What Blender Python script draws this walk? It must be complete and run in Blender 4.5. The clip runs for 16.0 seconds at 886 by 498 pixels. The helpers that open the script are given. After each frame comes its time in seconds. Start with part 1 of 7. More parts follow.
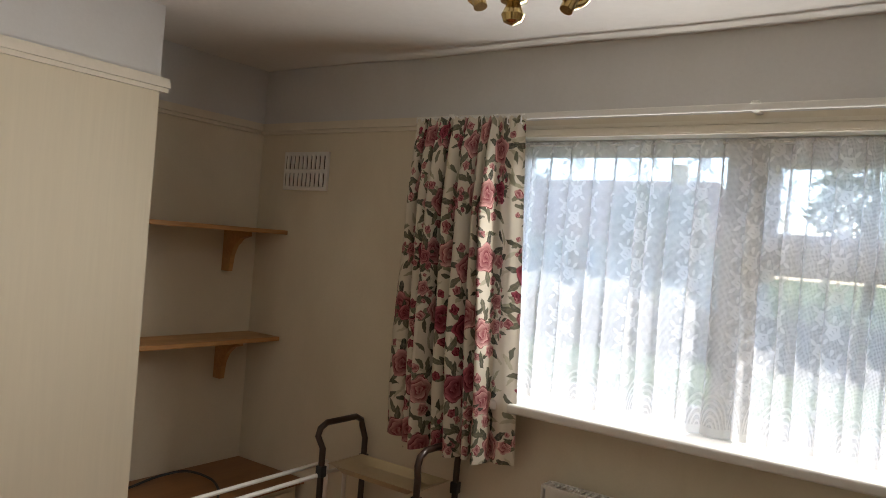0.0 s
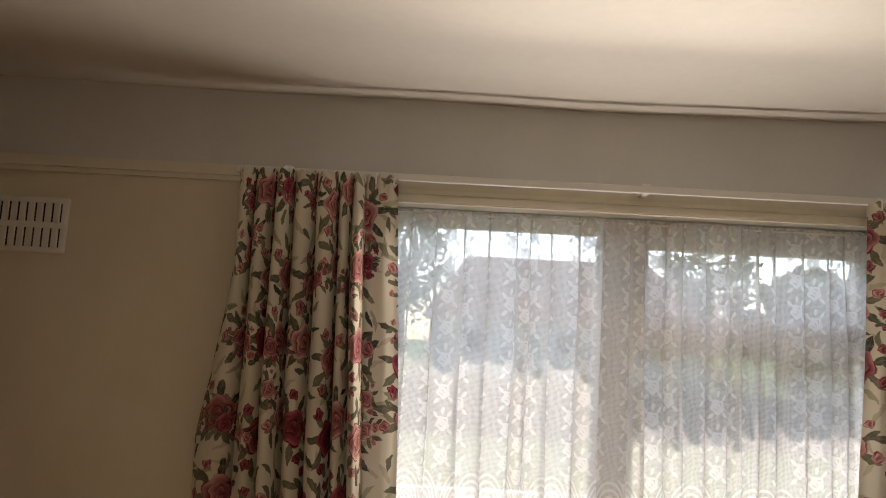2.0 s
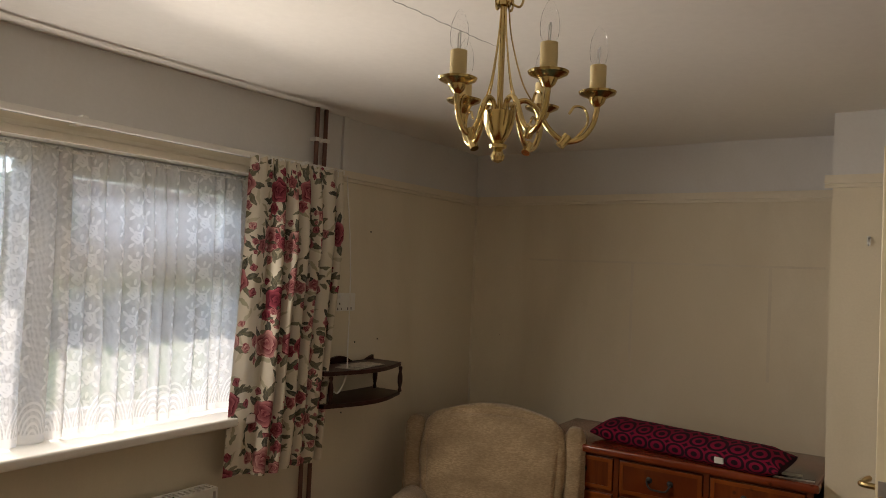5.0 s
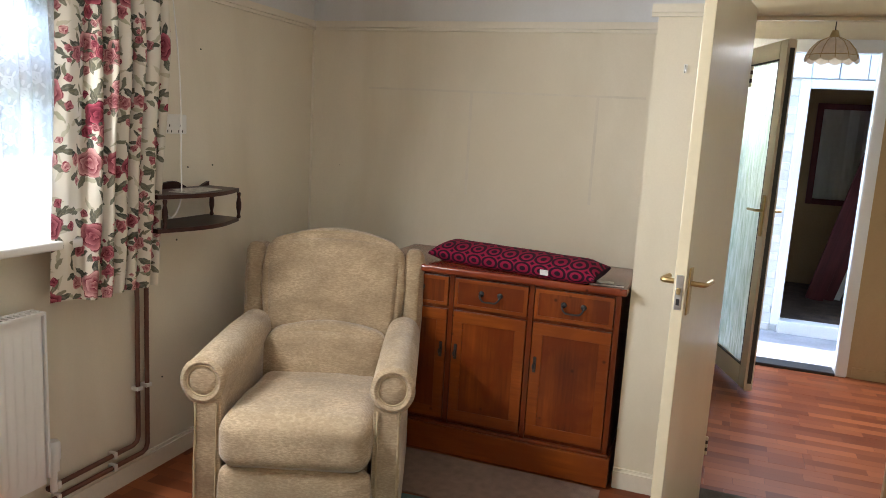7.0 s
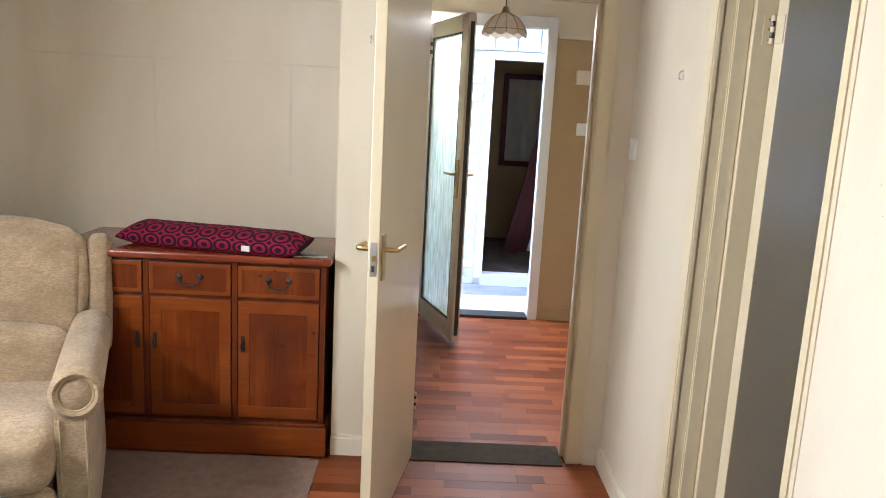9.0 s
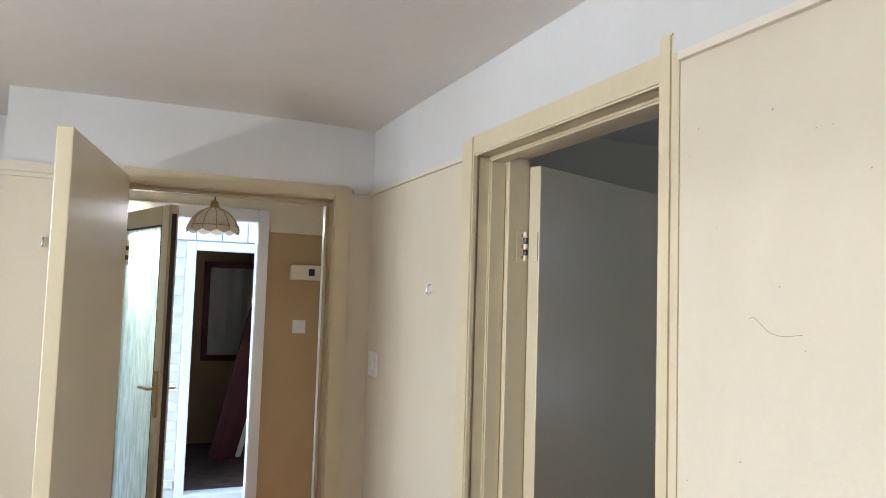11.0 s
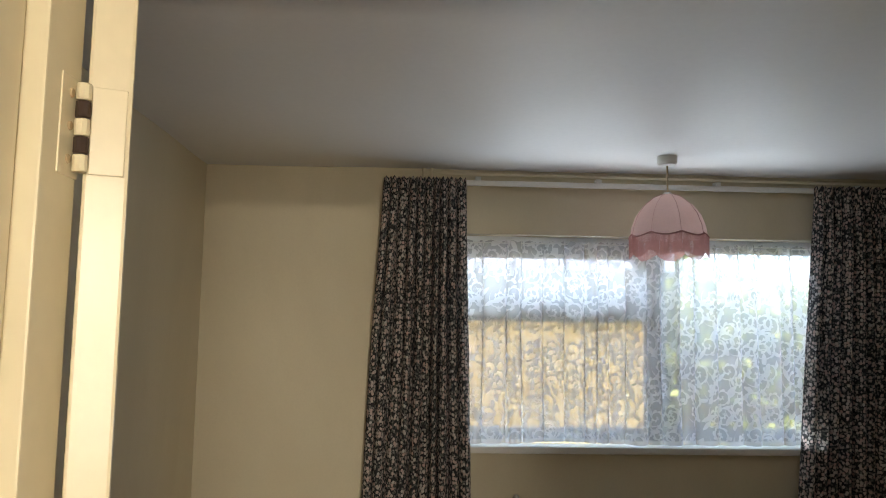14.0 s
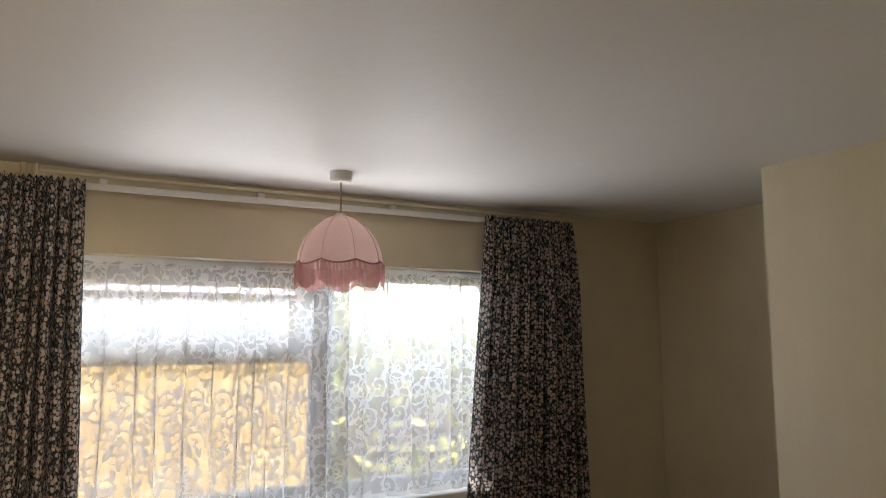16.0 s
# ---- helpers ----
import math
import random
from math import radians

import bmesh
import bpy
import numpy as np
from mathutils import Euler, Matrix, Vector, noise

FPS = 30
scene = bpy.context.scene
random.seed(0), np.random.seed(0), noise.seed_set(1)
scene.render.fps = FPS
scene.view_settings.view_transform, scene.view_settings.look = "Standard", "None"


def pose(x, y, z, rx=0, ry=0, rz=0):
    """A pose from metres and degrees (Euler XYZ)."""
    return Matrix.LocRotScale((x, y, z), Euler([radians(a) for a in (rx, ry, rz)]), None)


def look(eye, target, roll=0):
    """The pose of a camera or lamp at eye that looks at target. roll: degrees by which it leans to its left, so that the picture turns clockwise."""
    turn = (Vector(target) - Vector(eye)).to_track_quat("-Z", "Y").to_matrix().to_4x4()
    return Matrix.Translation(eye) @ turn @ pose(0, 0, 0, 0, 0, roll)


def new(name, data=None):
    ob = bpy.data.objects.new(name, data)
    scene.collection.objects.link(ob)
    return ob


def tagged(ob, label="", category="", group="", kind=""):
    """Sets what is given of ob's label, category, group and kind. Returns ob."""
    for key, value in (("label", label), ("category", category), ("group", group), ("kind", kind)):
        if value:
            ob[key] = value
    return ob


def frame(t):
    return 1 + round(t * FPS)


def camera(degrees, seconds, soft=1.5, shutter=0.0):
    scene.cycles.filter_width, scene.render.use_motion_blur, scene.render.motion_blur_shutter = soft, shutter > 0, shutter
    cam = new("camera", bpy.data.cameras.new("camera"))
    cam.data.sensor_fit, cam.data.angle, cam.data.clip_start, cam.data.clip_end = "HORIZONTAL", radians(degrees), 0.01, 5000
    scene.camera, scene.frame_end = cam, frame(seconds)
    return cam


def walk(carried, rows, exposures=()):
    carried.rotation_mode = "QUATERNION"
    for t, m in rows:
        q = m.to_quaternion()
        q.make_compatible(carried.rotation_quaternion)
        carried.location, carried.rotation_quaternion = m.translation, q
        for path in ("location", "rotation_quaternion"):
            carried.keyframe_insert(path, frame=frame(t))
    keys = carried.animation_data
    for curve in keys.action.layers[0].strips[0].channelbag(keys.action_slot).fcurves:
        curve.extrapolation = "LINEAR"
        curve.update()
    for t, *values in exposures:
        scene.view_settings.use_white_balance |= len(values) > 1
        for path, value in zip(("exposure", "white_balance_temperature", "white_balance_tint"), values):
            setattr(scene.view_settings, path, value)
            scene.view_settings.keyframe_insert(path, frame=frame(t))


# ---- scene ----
cam = camera(62.2, 16.0, soft=0.9)
EXPOSURES = [(0, 2.8, 6300, 13), (0.5, 2.7, 7200, 15), (1.5, 2.5, 7350, 17), (4.7, 2.4, 7200, 16), (6.8, 3.85, 5800, 10), (8.5, 4.3, 5600, 10), (9.2, 4.3, 5600, 12), (11.3, 3.9, 5450, 10), (12.0, 4.0, 4950, 10), (12.4, 4.05, 5500, 13), (13, 3.9, 7000, 5), (13.6, 4.05, 7000, 7), (14.5, 4.4, 7600, 12), (16, 4.55, 8400, 16)]
PATH = [
    (0, (0.182, 0.175, 1.525), (-0.968, 1.811, 1.516), 4.6),
    (0.5, (-0.089, 0.195, 1.54), (-1.006, 1.971, 1.626), 4.3),
    (1, (-0.317, 0.259, 1.563), (-0.974, 2.142, 1.722), 4.0),
    (1.5, (-0.591, 0.271, 1.57), (-0.954, 2.227, 1.775), 3.6),
    (2, (-0.841, 0.262, 1.539), (-0.857, 2.249, 1.77), 3.1),
    (2.5, (-0.992, 0.319, 1.515), (-0.688, 2.288, 1.688), 2.8),
    (3, (-1.185, 0.35, 1.477), (-0.534, 2.239, 1.562), 2.4),
    (3.5, (-1.365, 0.398, 1.593), (-0.317, 2.101, 1.547), 3.1),
    (4, (-1.388, 0.298, 1.568), (-0.073, 1.805, 1.596), 2.8),
    (4.5, (-1.484, 0.286, 1.579), (0.075, 1.537, 1.642), 2.1),
    (4.7, (-1.478, 0.238, 1.587), (0.134, 1.419, 1.661), 2.1),
    (6.8, (-1.514, 0.245, 1.499), (0.343, 0.946, 1.248), 3.1),
    (7, (-1.504, 0.252, 1.473), (0.349, 0.931, 1.148), 3.3),
    (7.5, (-1.497, 0.254, 1.437), (0.338, 0.871, 0.934), 4.2),
    (8, (-1.453, 0.232, 1.43), (0.401, 0.66, 0.816), 4.6),
    (8.5, (-1.429, 0.178, 1.433), (0.471, 0.282, 0.816), 4.4),
    (9, (-1.444, 0.163, 1.485), (0.522, 0.116, 1.117), 3.0),
    (9.1, (-1.451, 0.162, 1.497), (0.526, 0.105, 1.197), 2.4),
    (9.2, (-1.456, 0.163, 1.511), (0.529, 0.099, 1.273), 2.3),
    (11.3, (-0.762, 0.219, 1.605), (0.902, -0.869, 1.82), 0.0),
    (11.5, (-0.573, 0.25, 1.594), (0.9, -1.086, 1.809), -0.2),
    (12, (-0.265, 0.069, 1.577), (0.871, -1.568, 1.749), 0.6),
    (12.5, (0.056, 0.027, 1.584), (0.657, -1.873, 1.752), -0.6),
    (13, (0.286, -0.032, 1.617), (0.49, -2.012, 1.818), -1.7),
    (13.5, (0.371, -0.092, 1.61), (0.376, -2.081, 1.813), -0.8),
    (14, (0.364, -0.146, 1.596), (0.281, -2.134, 1.792), 0.9),
    (14.5, (0.337, -0.235, 1.617), (0.091, -2.209, 1.825), 0.2),
    (15, (0.317, -0.356, 1.634), (-0.151, -2.285, 1.878), -1.5),
    (15.5, (0.283, -0.487, 1.662), (-0.424, -2.342, 1.904), -1.6),
    (16, (0.23, -0.596, 1.684), (-0.707, -2.346, 1.927), -0.2),
]
walk(cam, [(t, look(eye, target, roll)) for t, eye, target, roll in PATH], EXPOSURES)

# ---- world, sun ----
world = bpy.data.worlds.new("sky")
scene.world = world
world.use_nodes = True
wn = world.node_tree
sky = wn.nodes.new("ShaderNodeTexSky")
sky.sky_type = "NISHITA"
sky.sun_disc = False
sky.sun_elevation = radians(60)
sky.sun_rotation = radians(12)
wn.nodes["Background"].inputs["Strength"].default_value = 0.115
wn.links.new(sky.outputs["Color"], wn.nodes["Background"].inputs["Color"])
sun = new("sun", bpy.data.lights.new("sun", "SUN"))
sun.data.energy = 1.2
sun.data.angle = radians(0.5)
sun.data.color = (1.0, 0.975, 0.94)
sun.matrix_world = look((0.9, 4.2, 7.5), (0, 0, 0))


def opening_light(name, centre, target, length, watts, spread, color, width=0.09):
    """Sky and ground light entering by an opening: a narrow lamp along its head or sill."""
    lamp = new(name, bpy.data.lights.new(name, "AREA"))
    lamp.data.shape = "RECTANGLE"
    lamp.data.size, lamp.data.size_y = length, width
    lamp.data.spread = radians(spread)
    lamp.data.energy = watts
    lamp.data.color = color
    lamp.matrix_world = look(centre, target)


SUNNY, SHADY = (1.0, 0.945, 0.85), (0.7, 0.83, 1.0)
opening_light("window_light_1", (-0.35, 2.285, 1.1), (-0.35, 1.785, 1.48), 1.0, 1.35, 140, SUNNY)
opening_light("window_light_2", (-0.35, 2.285, 1.87), (-0.35, 1.785, 1.55), 1.0, 2.55, 150, SUNNY)
opening_light("window_light_3", (-0.58, -3.075, 1.14), (-0.58, -2.575, 1.64), 1.4, 0.19, 130, SHADY)
opening_light("window_light_4", (-0.58, -3.065, 1.93), (-0.58, -2.565, 2.02), 1.15, 0.14, 150, SHADY)
# lamp added at the garden door head, for daylight reaching the hall
opening_light("doorway_light", (3.8, -0.19, 2.08), (3.3, -0.19, 1.45), 0.8, 1.55, 105, SUNNY)
opening_light("window_light_6", (-0.58, -3.36, 1.94), (-0.58, -3.16, 1.5), 1.65, 0.6, 150, (0.55, 0.74, 1.0), 0.03)
opening_light("window_light_7", (-0.35, 2.57, 1.895), (-0.35, 2.38, 1.5), 1.5, 0.4, 150, SHADY, 0.03)

# ---- materials ----


def nodes_of(m):
    return m.node_tree.nodes, m.node_tree.links


def mat(name, base, rough=0.6, vary=0.12, scale=6.0, fine=60.0, bump=0.15, metal=0.0, tint=None, spec=0.5, coord="Object", stretch=(1, 1, 1), dist=0.004):
    """Surface with colour variation at two scales and fine relief."""
    m = bpy.data.materials.new(name)
    m.use_nodes = True
    n, l = nodes_of(m)
    p = n["Principled BSDF"]
    p.inputs["Roughness"].default_value = rough
    p.inputs["Metallic"].default_value = metal
    p.inputs["Specular IOR Level"].default_value = spec
    tc = n.new("ShaderNodeTexCoord")
    mp = n.new("ShaderNodeMapping")
    mp.inputs["Scale"].default_value = stretch
    l.new(tc.outputs[coord], mp.inputs["Vector"])
    a = n.new("ShaderNodeTexNoise")
    a.inputs["Scale"].default_value = scale
    a.inputs["Detail"].default_value = 5
    b = n.new("ShaderNodeTexNoise")
    b.inputs["Scale"].default_value = fine
    b.inputs["Detail"].default_value = 3
    l.new(mp.outputs["Vector"], a.inputs["Vector"])
    l.new(mp.outputs["Vector"], b.inputs["Vector"])
    r = n.new("ShaderNodeValToRGB")
    lo = [c * (1 - vary) for c in base]
    hi = [min(1, c * (1 + vary)) for c in base]
    if tint:
        lo = list(tint)
    r.color_ramp.elements[0].position, r.color_ramp.elements[1].position = 0.3, 0.7
    r.color_ramp.elements[0].color = (*lo, 1)
    r.color_ramp.elements[1].color = (*hi, 1)
    mixf = n.new("ShaderNodeMath")
    mixf.operation = "MULTIPLY_ADD"
    mixf.inputs[1].default_value = 0.35
    l.new(b.outputs["Fac"], mixf.inputs[0])
    sc = n.new("ShaderNodeMath")
    sc.operation = "MULTIPLY"
    sc.inputs[1].default_value = 0.65
    l.new(a.outputs["Fac"], sc.inputs[0])
    l.new(sc.outputs[0], mixf.inputs[2])
    l.new(mixf.outputs[0], r.inputs["Fac"])
    l.new(r.outputs["Color"], p.inputs["Base Color"])
    if bump:
        bp = n.new("ShaderNodeBump")
        bp.inputs["Strength"].default_value = bump
        bp.inputs["Distance"].default_value = dist
        l.new(b.outputs["Fac"], bp.inputs["Height"])
        l.new(bp.outputs["Normal"], p.inputs["Normal"])
    return m


def math_node(n, l, op, a, b=None, c=None):
    k = n.new("ShaderNodeMath")
    k.operation = op
    for i, v in enumerate((a, b, c)):
        if v is None:
            continue
        if isinstance(v, (int, float)):
            k.inputs[i].default_value = v
        else:
            l.new(v, k.inputs[i])
    return k.outputs[0]


def mix_node(n, l, f, a, b):
    k = n.new("ShaderNodeMix")
    k.data_type = "RGBA"
    for i, v in ((0, f), (6, a), (7, b)):
        if isinstance(v, (int, float)):
            k.inputs[i].default_value = v
        elif isinstance(v, tuple):
            k.inputs[i].default_value = (*v, 1)
        else:
            l.new(v, k.inputs[i])
    return k.outputs[2]


def tex(n, l, kind, vec, **inputs):
    k = n.new(kind)
    l.new(vec, k.inputs["Vector"])
    for key, v in inputs.items():
        k.inputs[key.replace("_", " ")].default_value = v
    return k


def step(n, l, val, edge, soft):
    """1 where val lies under edge."""
    k = n.new("ShaderNodeMapRange")
    k.interpolation_type = "SMOOTHSTEP"
    l.new(val, k.inputs["Value"])
    k.inputs["From Min"].default_value, k.inputs["From Max"].default_value = edge + soft, edge - soft
    return k.outputs["Result"]


def warped_uv(n, l, scale, amount):
    tc = n.new("ShaderNodeTexCoord")
    nz = tex(n, l, "ShaderNodeTexNoise", tc.outputs["UV"], Scale=scale, Detail=2.0)
    v = n.new("ShaderNodeVectorMath")
    v.operation = "MULTIPLY_ADD"
    l.new(nz.outputs["Color"], v.inputs[0])
    v.inputs[1].default_value = (amount,) * 3
    l.new(tc.outputs["UV"], v.inputs[2])
    return tc.outputs["UV"], v.outputs[0]


def sep(n, l, c):
    k = n.new("ShaderNodeSeparateColor")
    l.new(c, k.inputs[0])
    return k.outputs


def cloth_out(m, color, thin):
    """Woven cloth that lets part of the light through."""
    n, l = nodes_of(m)
    p = n["Principled BSDF"]
    p.inputs["Roughness"].default_value = 0.85
    p.inputs["Specular IOR Level"].default_value = 0.2
    l.new(color, p.inputs["Base Color"])
    tr = n.new("ShaderNodeBsdfTranslucent")
    l.new(color, tr.inputs["Color"])
    mx = n.new("ShaderNodeMixShader")
    mx.inputs[0].default_value = thin
    l.new(p.outputs[0], mx.inputs[1])
    l.new(tr.outputs[0], mx.inputs[2])
    l.new(mx.outputs[0], n["Material Output"].inputs["Surface"])


def cell_frame(n, l, vec, scale, rand):
    """Voronoi cells with the offset from each cell's middle, in metres, and three random numbers."""
    v = tex(n, l, "ShaderNodeTexVoronoi", vec, Scale=scale, Randomness=rand)
    v.voronoi_dimensions = "2D"
    d = n.new("ShaderNodeVectorMath")
    d.operation = "SUBTRACT"
    l.new(vec, d.inputs[0])
    l.new(v.outputs["Position"], d.inputs[1])
    x = n.new("ShaderNodeSeparateXYZ")
    l.new(d.outputs[0], x.inputs[0])
    return x.outputs["X"], x.outputs["Y"], sep(n, l, v.outputs["Color"])


def leaf_mask(n, l, vec, scale, half, width, share, bend=0.0):
    """Pointed leaves at random turns; also the distance from the midrib and the random numbers."""
    dx, dy, s = cell_frame(n, l, vec, scale, 0.9)
    ang = math_node(n, l, "MULTIPLY", s[1], 6.283)
    ca, sa = math_node(n, l, "COSINE", ang), math_node(n, l, "SINE", ang)
    u = math_node(n, l, "ADD", math_node(n, l, "MULTIPLY", dx, ca), math_node(n, l, "MULTIPLY", dy, sa))
    w = math_node(n, l, "SUBTRACT", math_node(n, l, "MULTIPLY", dy, ca), math_node(n, l, "MULTIPLY", dx, sa))
    uu = math_node(n, l, "MULTIPLY", u, 1.0 / half)
    sq = math_node(n, l, "MULTIPLY", uu, uu)
    if bend:
        w = math_node(n, l, "MULTIPLY_ADD", sq, -bend, w)
    aw = math_node(n, l, "ABSOLUTE", w)
    edge = math_node(n, l, "MULTIPLY", math_node(n, l, "SUBTRACT", 1.0, sq), width)
    inside = step(n, l, math_node(n, l, "SUBTRACT", aw, edge), 0.0, 0.0015)
    return math_node(n, l, "MULTIPLY", inside, step(n, l, s[0], share, 0.01)), aw, s




def spray_frame(n, l, vec, scale, rand):
    """Cells turned and placed at random: local coordinates in metres and three random numbers."""
    dx, dy, s = cell_frame(n, l, vec, scale, rand)
    ang = math_node(n, l, "MULTIPLY_ADD", s[1], 2.2, -0.6)
    ca, sa = math_node(n, l, "COSINE", ang), math_node(n, l, "SINE", ang)
    p = math_node(n, l, "ADD", math_node(n, l, "MULTIPLY", dx, ca), math_node(n, l, "MULTIPLY", dy, sa))
    q = math_node(n, l, "SUBTRACT", math_node(n, l, "MULTIPLY", dy, ca), math_node(n, l, "MULTIPLY", dx, sa))
    return p, q, s


def bloom(n, l, p, q, cx, cy, r, rings, turn, lobes=5.0):
    """A blossom of overlapping petals at (cx, cy): its mask and the tone of its petals, dark at the heart."""
    ex, ey = math_node(n, l, "ADD", p, -cx), math_node(n, l, "ADD", q, -cy)
    d = math_node(n, l, "SQRT", math_node(n, l, "ADD", math_node(n, l, "MULTIPLY", ex, ex), math_node(n, l, "MULTIPLY", ey, ey)))
    ang = math_node(n, l, "ARCTAN2", ey, ex)
    lobe = math_node(n, l, "SINE", math_node(n, l, "MULTIPLY_ADD", ang, lobes, turn))
    t = math_node(n, l, "MULTIPLY", math_node(n, l, "MULTIPLY", d, 1.0 / r), math_node(n, l, "MULTIPLY_ADD", lobe, 0.1, 1.0))
    swirl = math_node(n, l, "MULTIPLY_ADD", math_node(n, l, "SINE", math_node(n, l, "MULTIPLY_ADD", ang, 3.0, turn * 2)), 0.16, math_node(n, l, "MULTIPLY", t, rings))
    rim = math_node(n, l, "FRACT", swirl)
    side = math_node(n, l, "SINE", math_node(n, l, "MULTIPLY_ADD", math_node(n, l, "FLOOR", swirl), 2.4, math_node(n, l, "MULTIPLY_ADD", ang, 2.0, turn)))
    tone = math_node(n, l, "MULTIPLY_ADD", side, 0.22, math_node(n, l, "MULTIPLY", rim, 0.62))
    tone = math_node(n, l, "MULTIPLY", math_node(n, l, "ADD", tone, 0.2), math_node(n, l, "MULTIPLY_ADD", t, 0.75, 0.35))
    return step(n, l, t, 1.0, 0.05), tone


def blade(n, l, p, q, cx, cy, deg, half, width):
    """A pointed leaf at (cx, cy) turned by deg: its mask and the distance from its midrib."""
    c, s = math.cos(radians(deg)), math.sin(radians(deg))
    ex, ey = math_node(n, l, "ADD", p, -cx), math_node(n, l, "ADD", q, -cy)
    u = math_node(n, l, "MULTIPLY", math_node(n, l, "MULTIPLY_ADD", ex, c, math_node(n, l, "MULTIPLY", ey, s)), 1.0 / half)
    w = math_node(n, l, "MULTIPLY_ADD", ex, -s, math_node(n, l, "MULTIPLY", ey, c))
    edge = math_node(n, l, "MULTIPLY", math_node(n, l, "MULTIPLY_ADD", math_node(n, l, "MULTIPLY", u, u), -1.0, 1.0), width)
    aw = math_node(n, l, "ABSOLUTE", w)
    return step(n, l, math_node(n, l, "SUBTRACT", aw, edge), 0.0, 0.0012), aw


def rose_cloth():
    """Cream cotton printed with sprays of full roses, buds and dark leaves."""
    m = bpy.data.materials.new("rose_print_cotton")
    m.use_nodes = True
    n, l = nodes_of(m)
    uv, wv = warped_uv(n, l, 48.0, 0.017)
    weave = tex(n, l, "ShaderNodeTexNoise", uv, Scale=7.0, Detail=4.0)
    wash = tex(n, l, "ShaderNodeTexNoise", uv, Scale=70.0, Detail=3.0)
    c = mix_node(n, l, weave.outputs["Fac"], (0.6, 0.55, 0.45), (0.73, 0.68, 0.57))
    # pale sprigs printed behind, then scattered small dark sprigs
    for sc, half, wid, share, lo, hi in ((15.0, 0.034, 0.007, 0.7, (0.36, 0.345, 0.24), (0.52, 0.48, 0.36)), (19.0, 0.026, 0.0075, 0.5, (0.05, 0.055, 0.04), (0.26, 0.25, 0.17))):
        mp = n.new("ShaderNodeMapping")
        mp.inputs["Location"].default_value = (sc * 0.13, sc * 0.29, 0)
        l.new(wv, mp.inputs["Vector"])
        f, rib, s = leaf_mask(n, l, mp.outputs["Vector"], sc, half, wid, share, 0.006)
        c = mix_node(n, l, f, c, mix_node(n, l, s[2], lo, hi))
    for scale, rand, shift, big in ((4.9, 0.45, (0.0, 0.0), True), (8.0, 0.6, (1.37, 2.61), False)):
        mp = n.new("ShaderNodeMapping")
        mp.inputs["Location"].default_value = (*shift, 0)
        l.new(wv, mp.inputs["Vector"])
        p, q, s = spray_frame(n, l, mp.outputs["Vector"], scale, rand)
        k = 1.0 if big else 0.55
        show = step(n, l, s[0], 1.1 if big else 0.32, 0.01)
        leaves = ((0.0, 0.062, 85), (0.046, 0.042, 35), (-0.05, 0.035, 150), (-0.058, -0.012, 195), (0.06, -0.012, -12), (-0.03, -0.058, 245), (0.012, -0.085, -70), (0.078, -0.05, -30), (-0.02, 0.085, 120))
        for i, (cx, cy, deg) in enumerate(leaves):
            f, rib = blade(n, l, p, q, cx * k, cy * k, deg, 0.03 * k, 0.0102 * k)
            tone = mix_node(n, l, wash.outputs["Fac"], (0.022, 0.024, 0.02), ((0.15, 0.15, 0.105), (0.08, 0.085, 0.068), (0.24, 0.225, 0.15))[i % 3])
            tone = mix_node(n, l, math_node(n, l, "MULTIPLY", step(n, l, rib, 0.0007, 0.0007), 0.3), tone, (0.36, 0.34, 0.2))
            worn = math_node(n, l, "MULTIPLY_ADD", wash.outputs["Fac"], 0.8, 0.55)
            c = mix_node(n, l, math_node(n, l, "MULTIPLY", math_node(n, l, "MULTIPLY", f, show), math_node(n, l, "MINIMUM", worn, 1.0)), c, tone)
        flowers = ((0.05, -0.048, 0.022, 2.0, 1.3, 6.0), (-0.012, -0.079, 0.015, 1.6, 0.4, 5.0), (-0.056, 0.052, 0.015, 1.4, 2.2, 4.0), (0.03, 0.075, 0.013, 1.3, 4.0, 4.0), (0.0, 0.0, 0.046, 3.2, 0.7, 5.0))
        for i, (cx, cy, r, rings, turn, lobes) in enumerate(flowers):
            f, tone = bloom(n, l, p, q, cx * k, cy * k, r * k, rings, turn, lobes)
            deep = mix_node(n, l, s[2], (0.075, 0.004, 0.014), (0.2, 0.02, 0.038))
            pale = mix_node(n, l, s[2], (0.45, 0.09, 0.13), (0.8, 0.52, 0.46))
            col = mix_node(n, l, tone, deep, pale)
            c = mix_node(n, l, math_node(n, l, "MULTIPLY", f, show), c, col)
    cloth_out(m, c, 0.11)
    return m


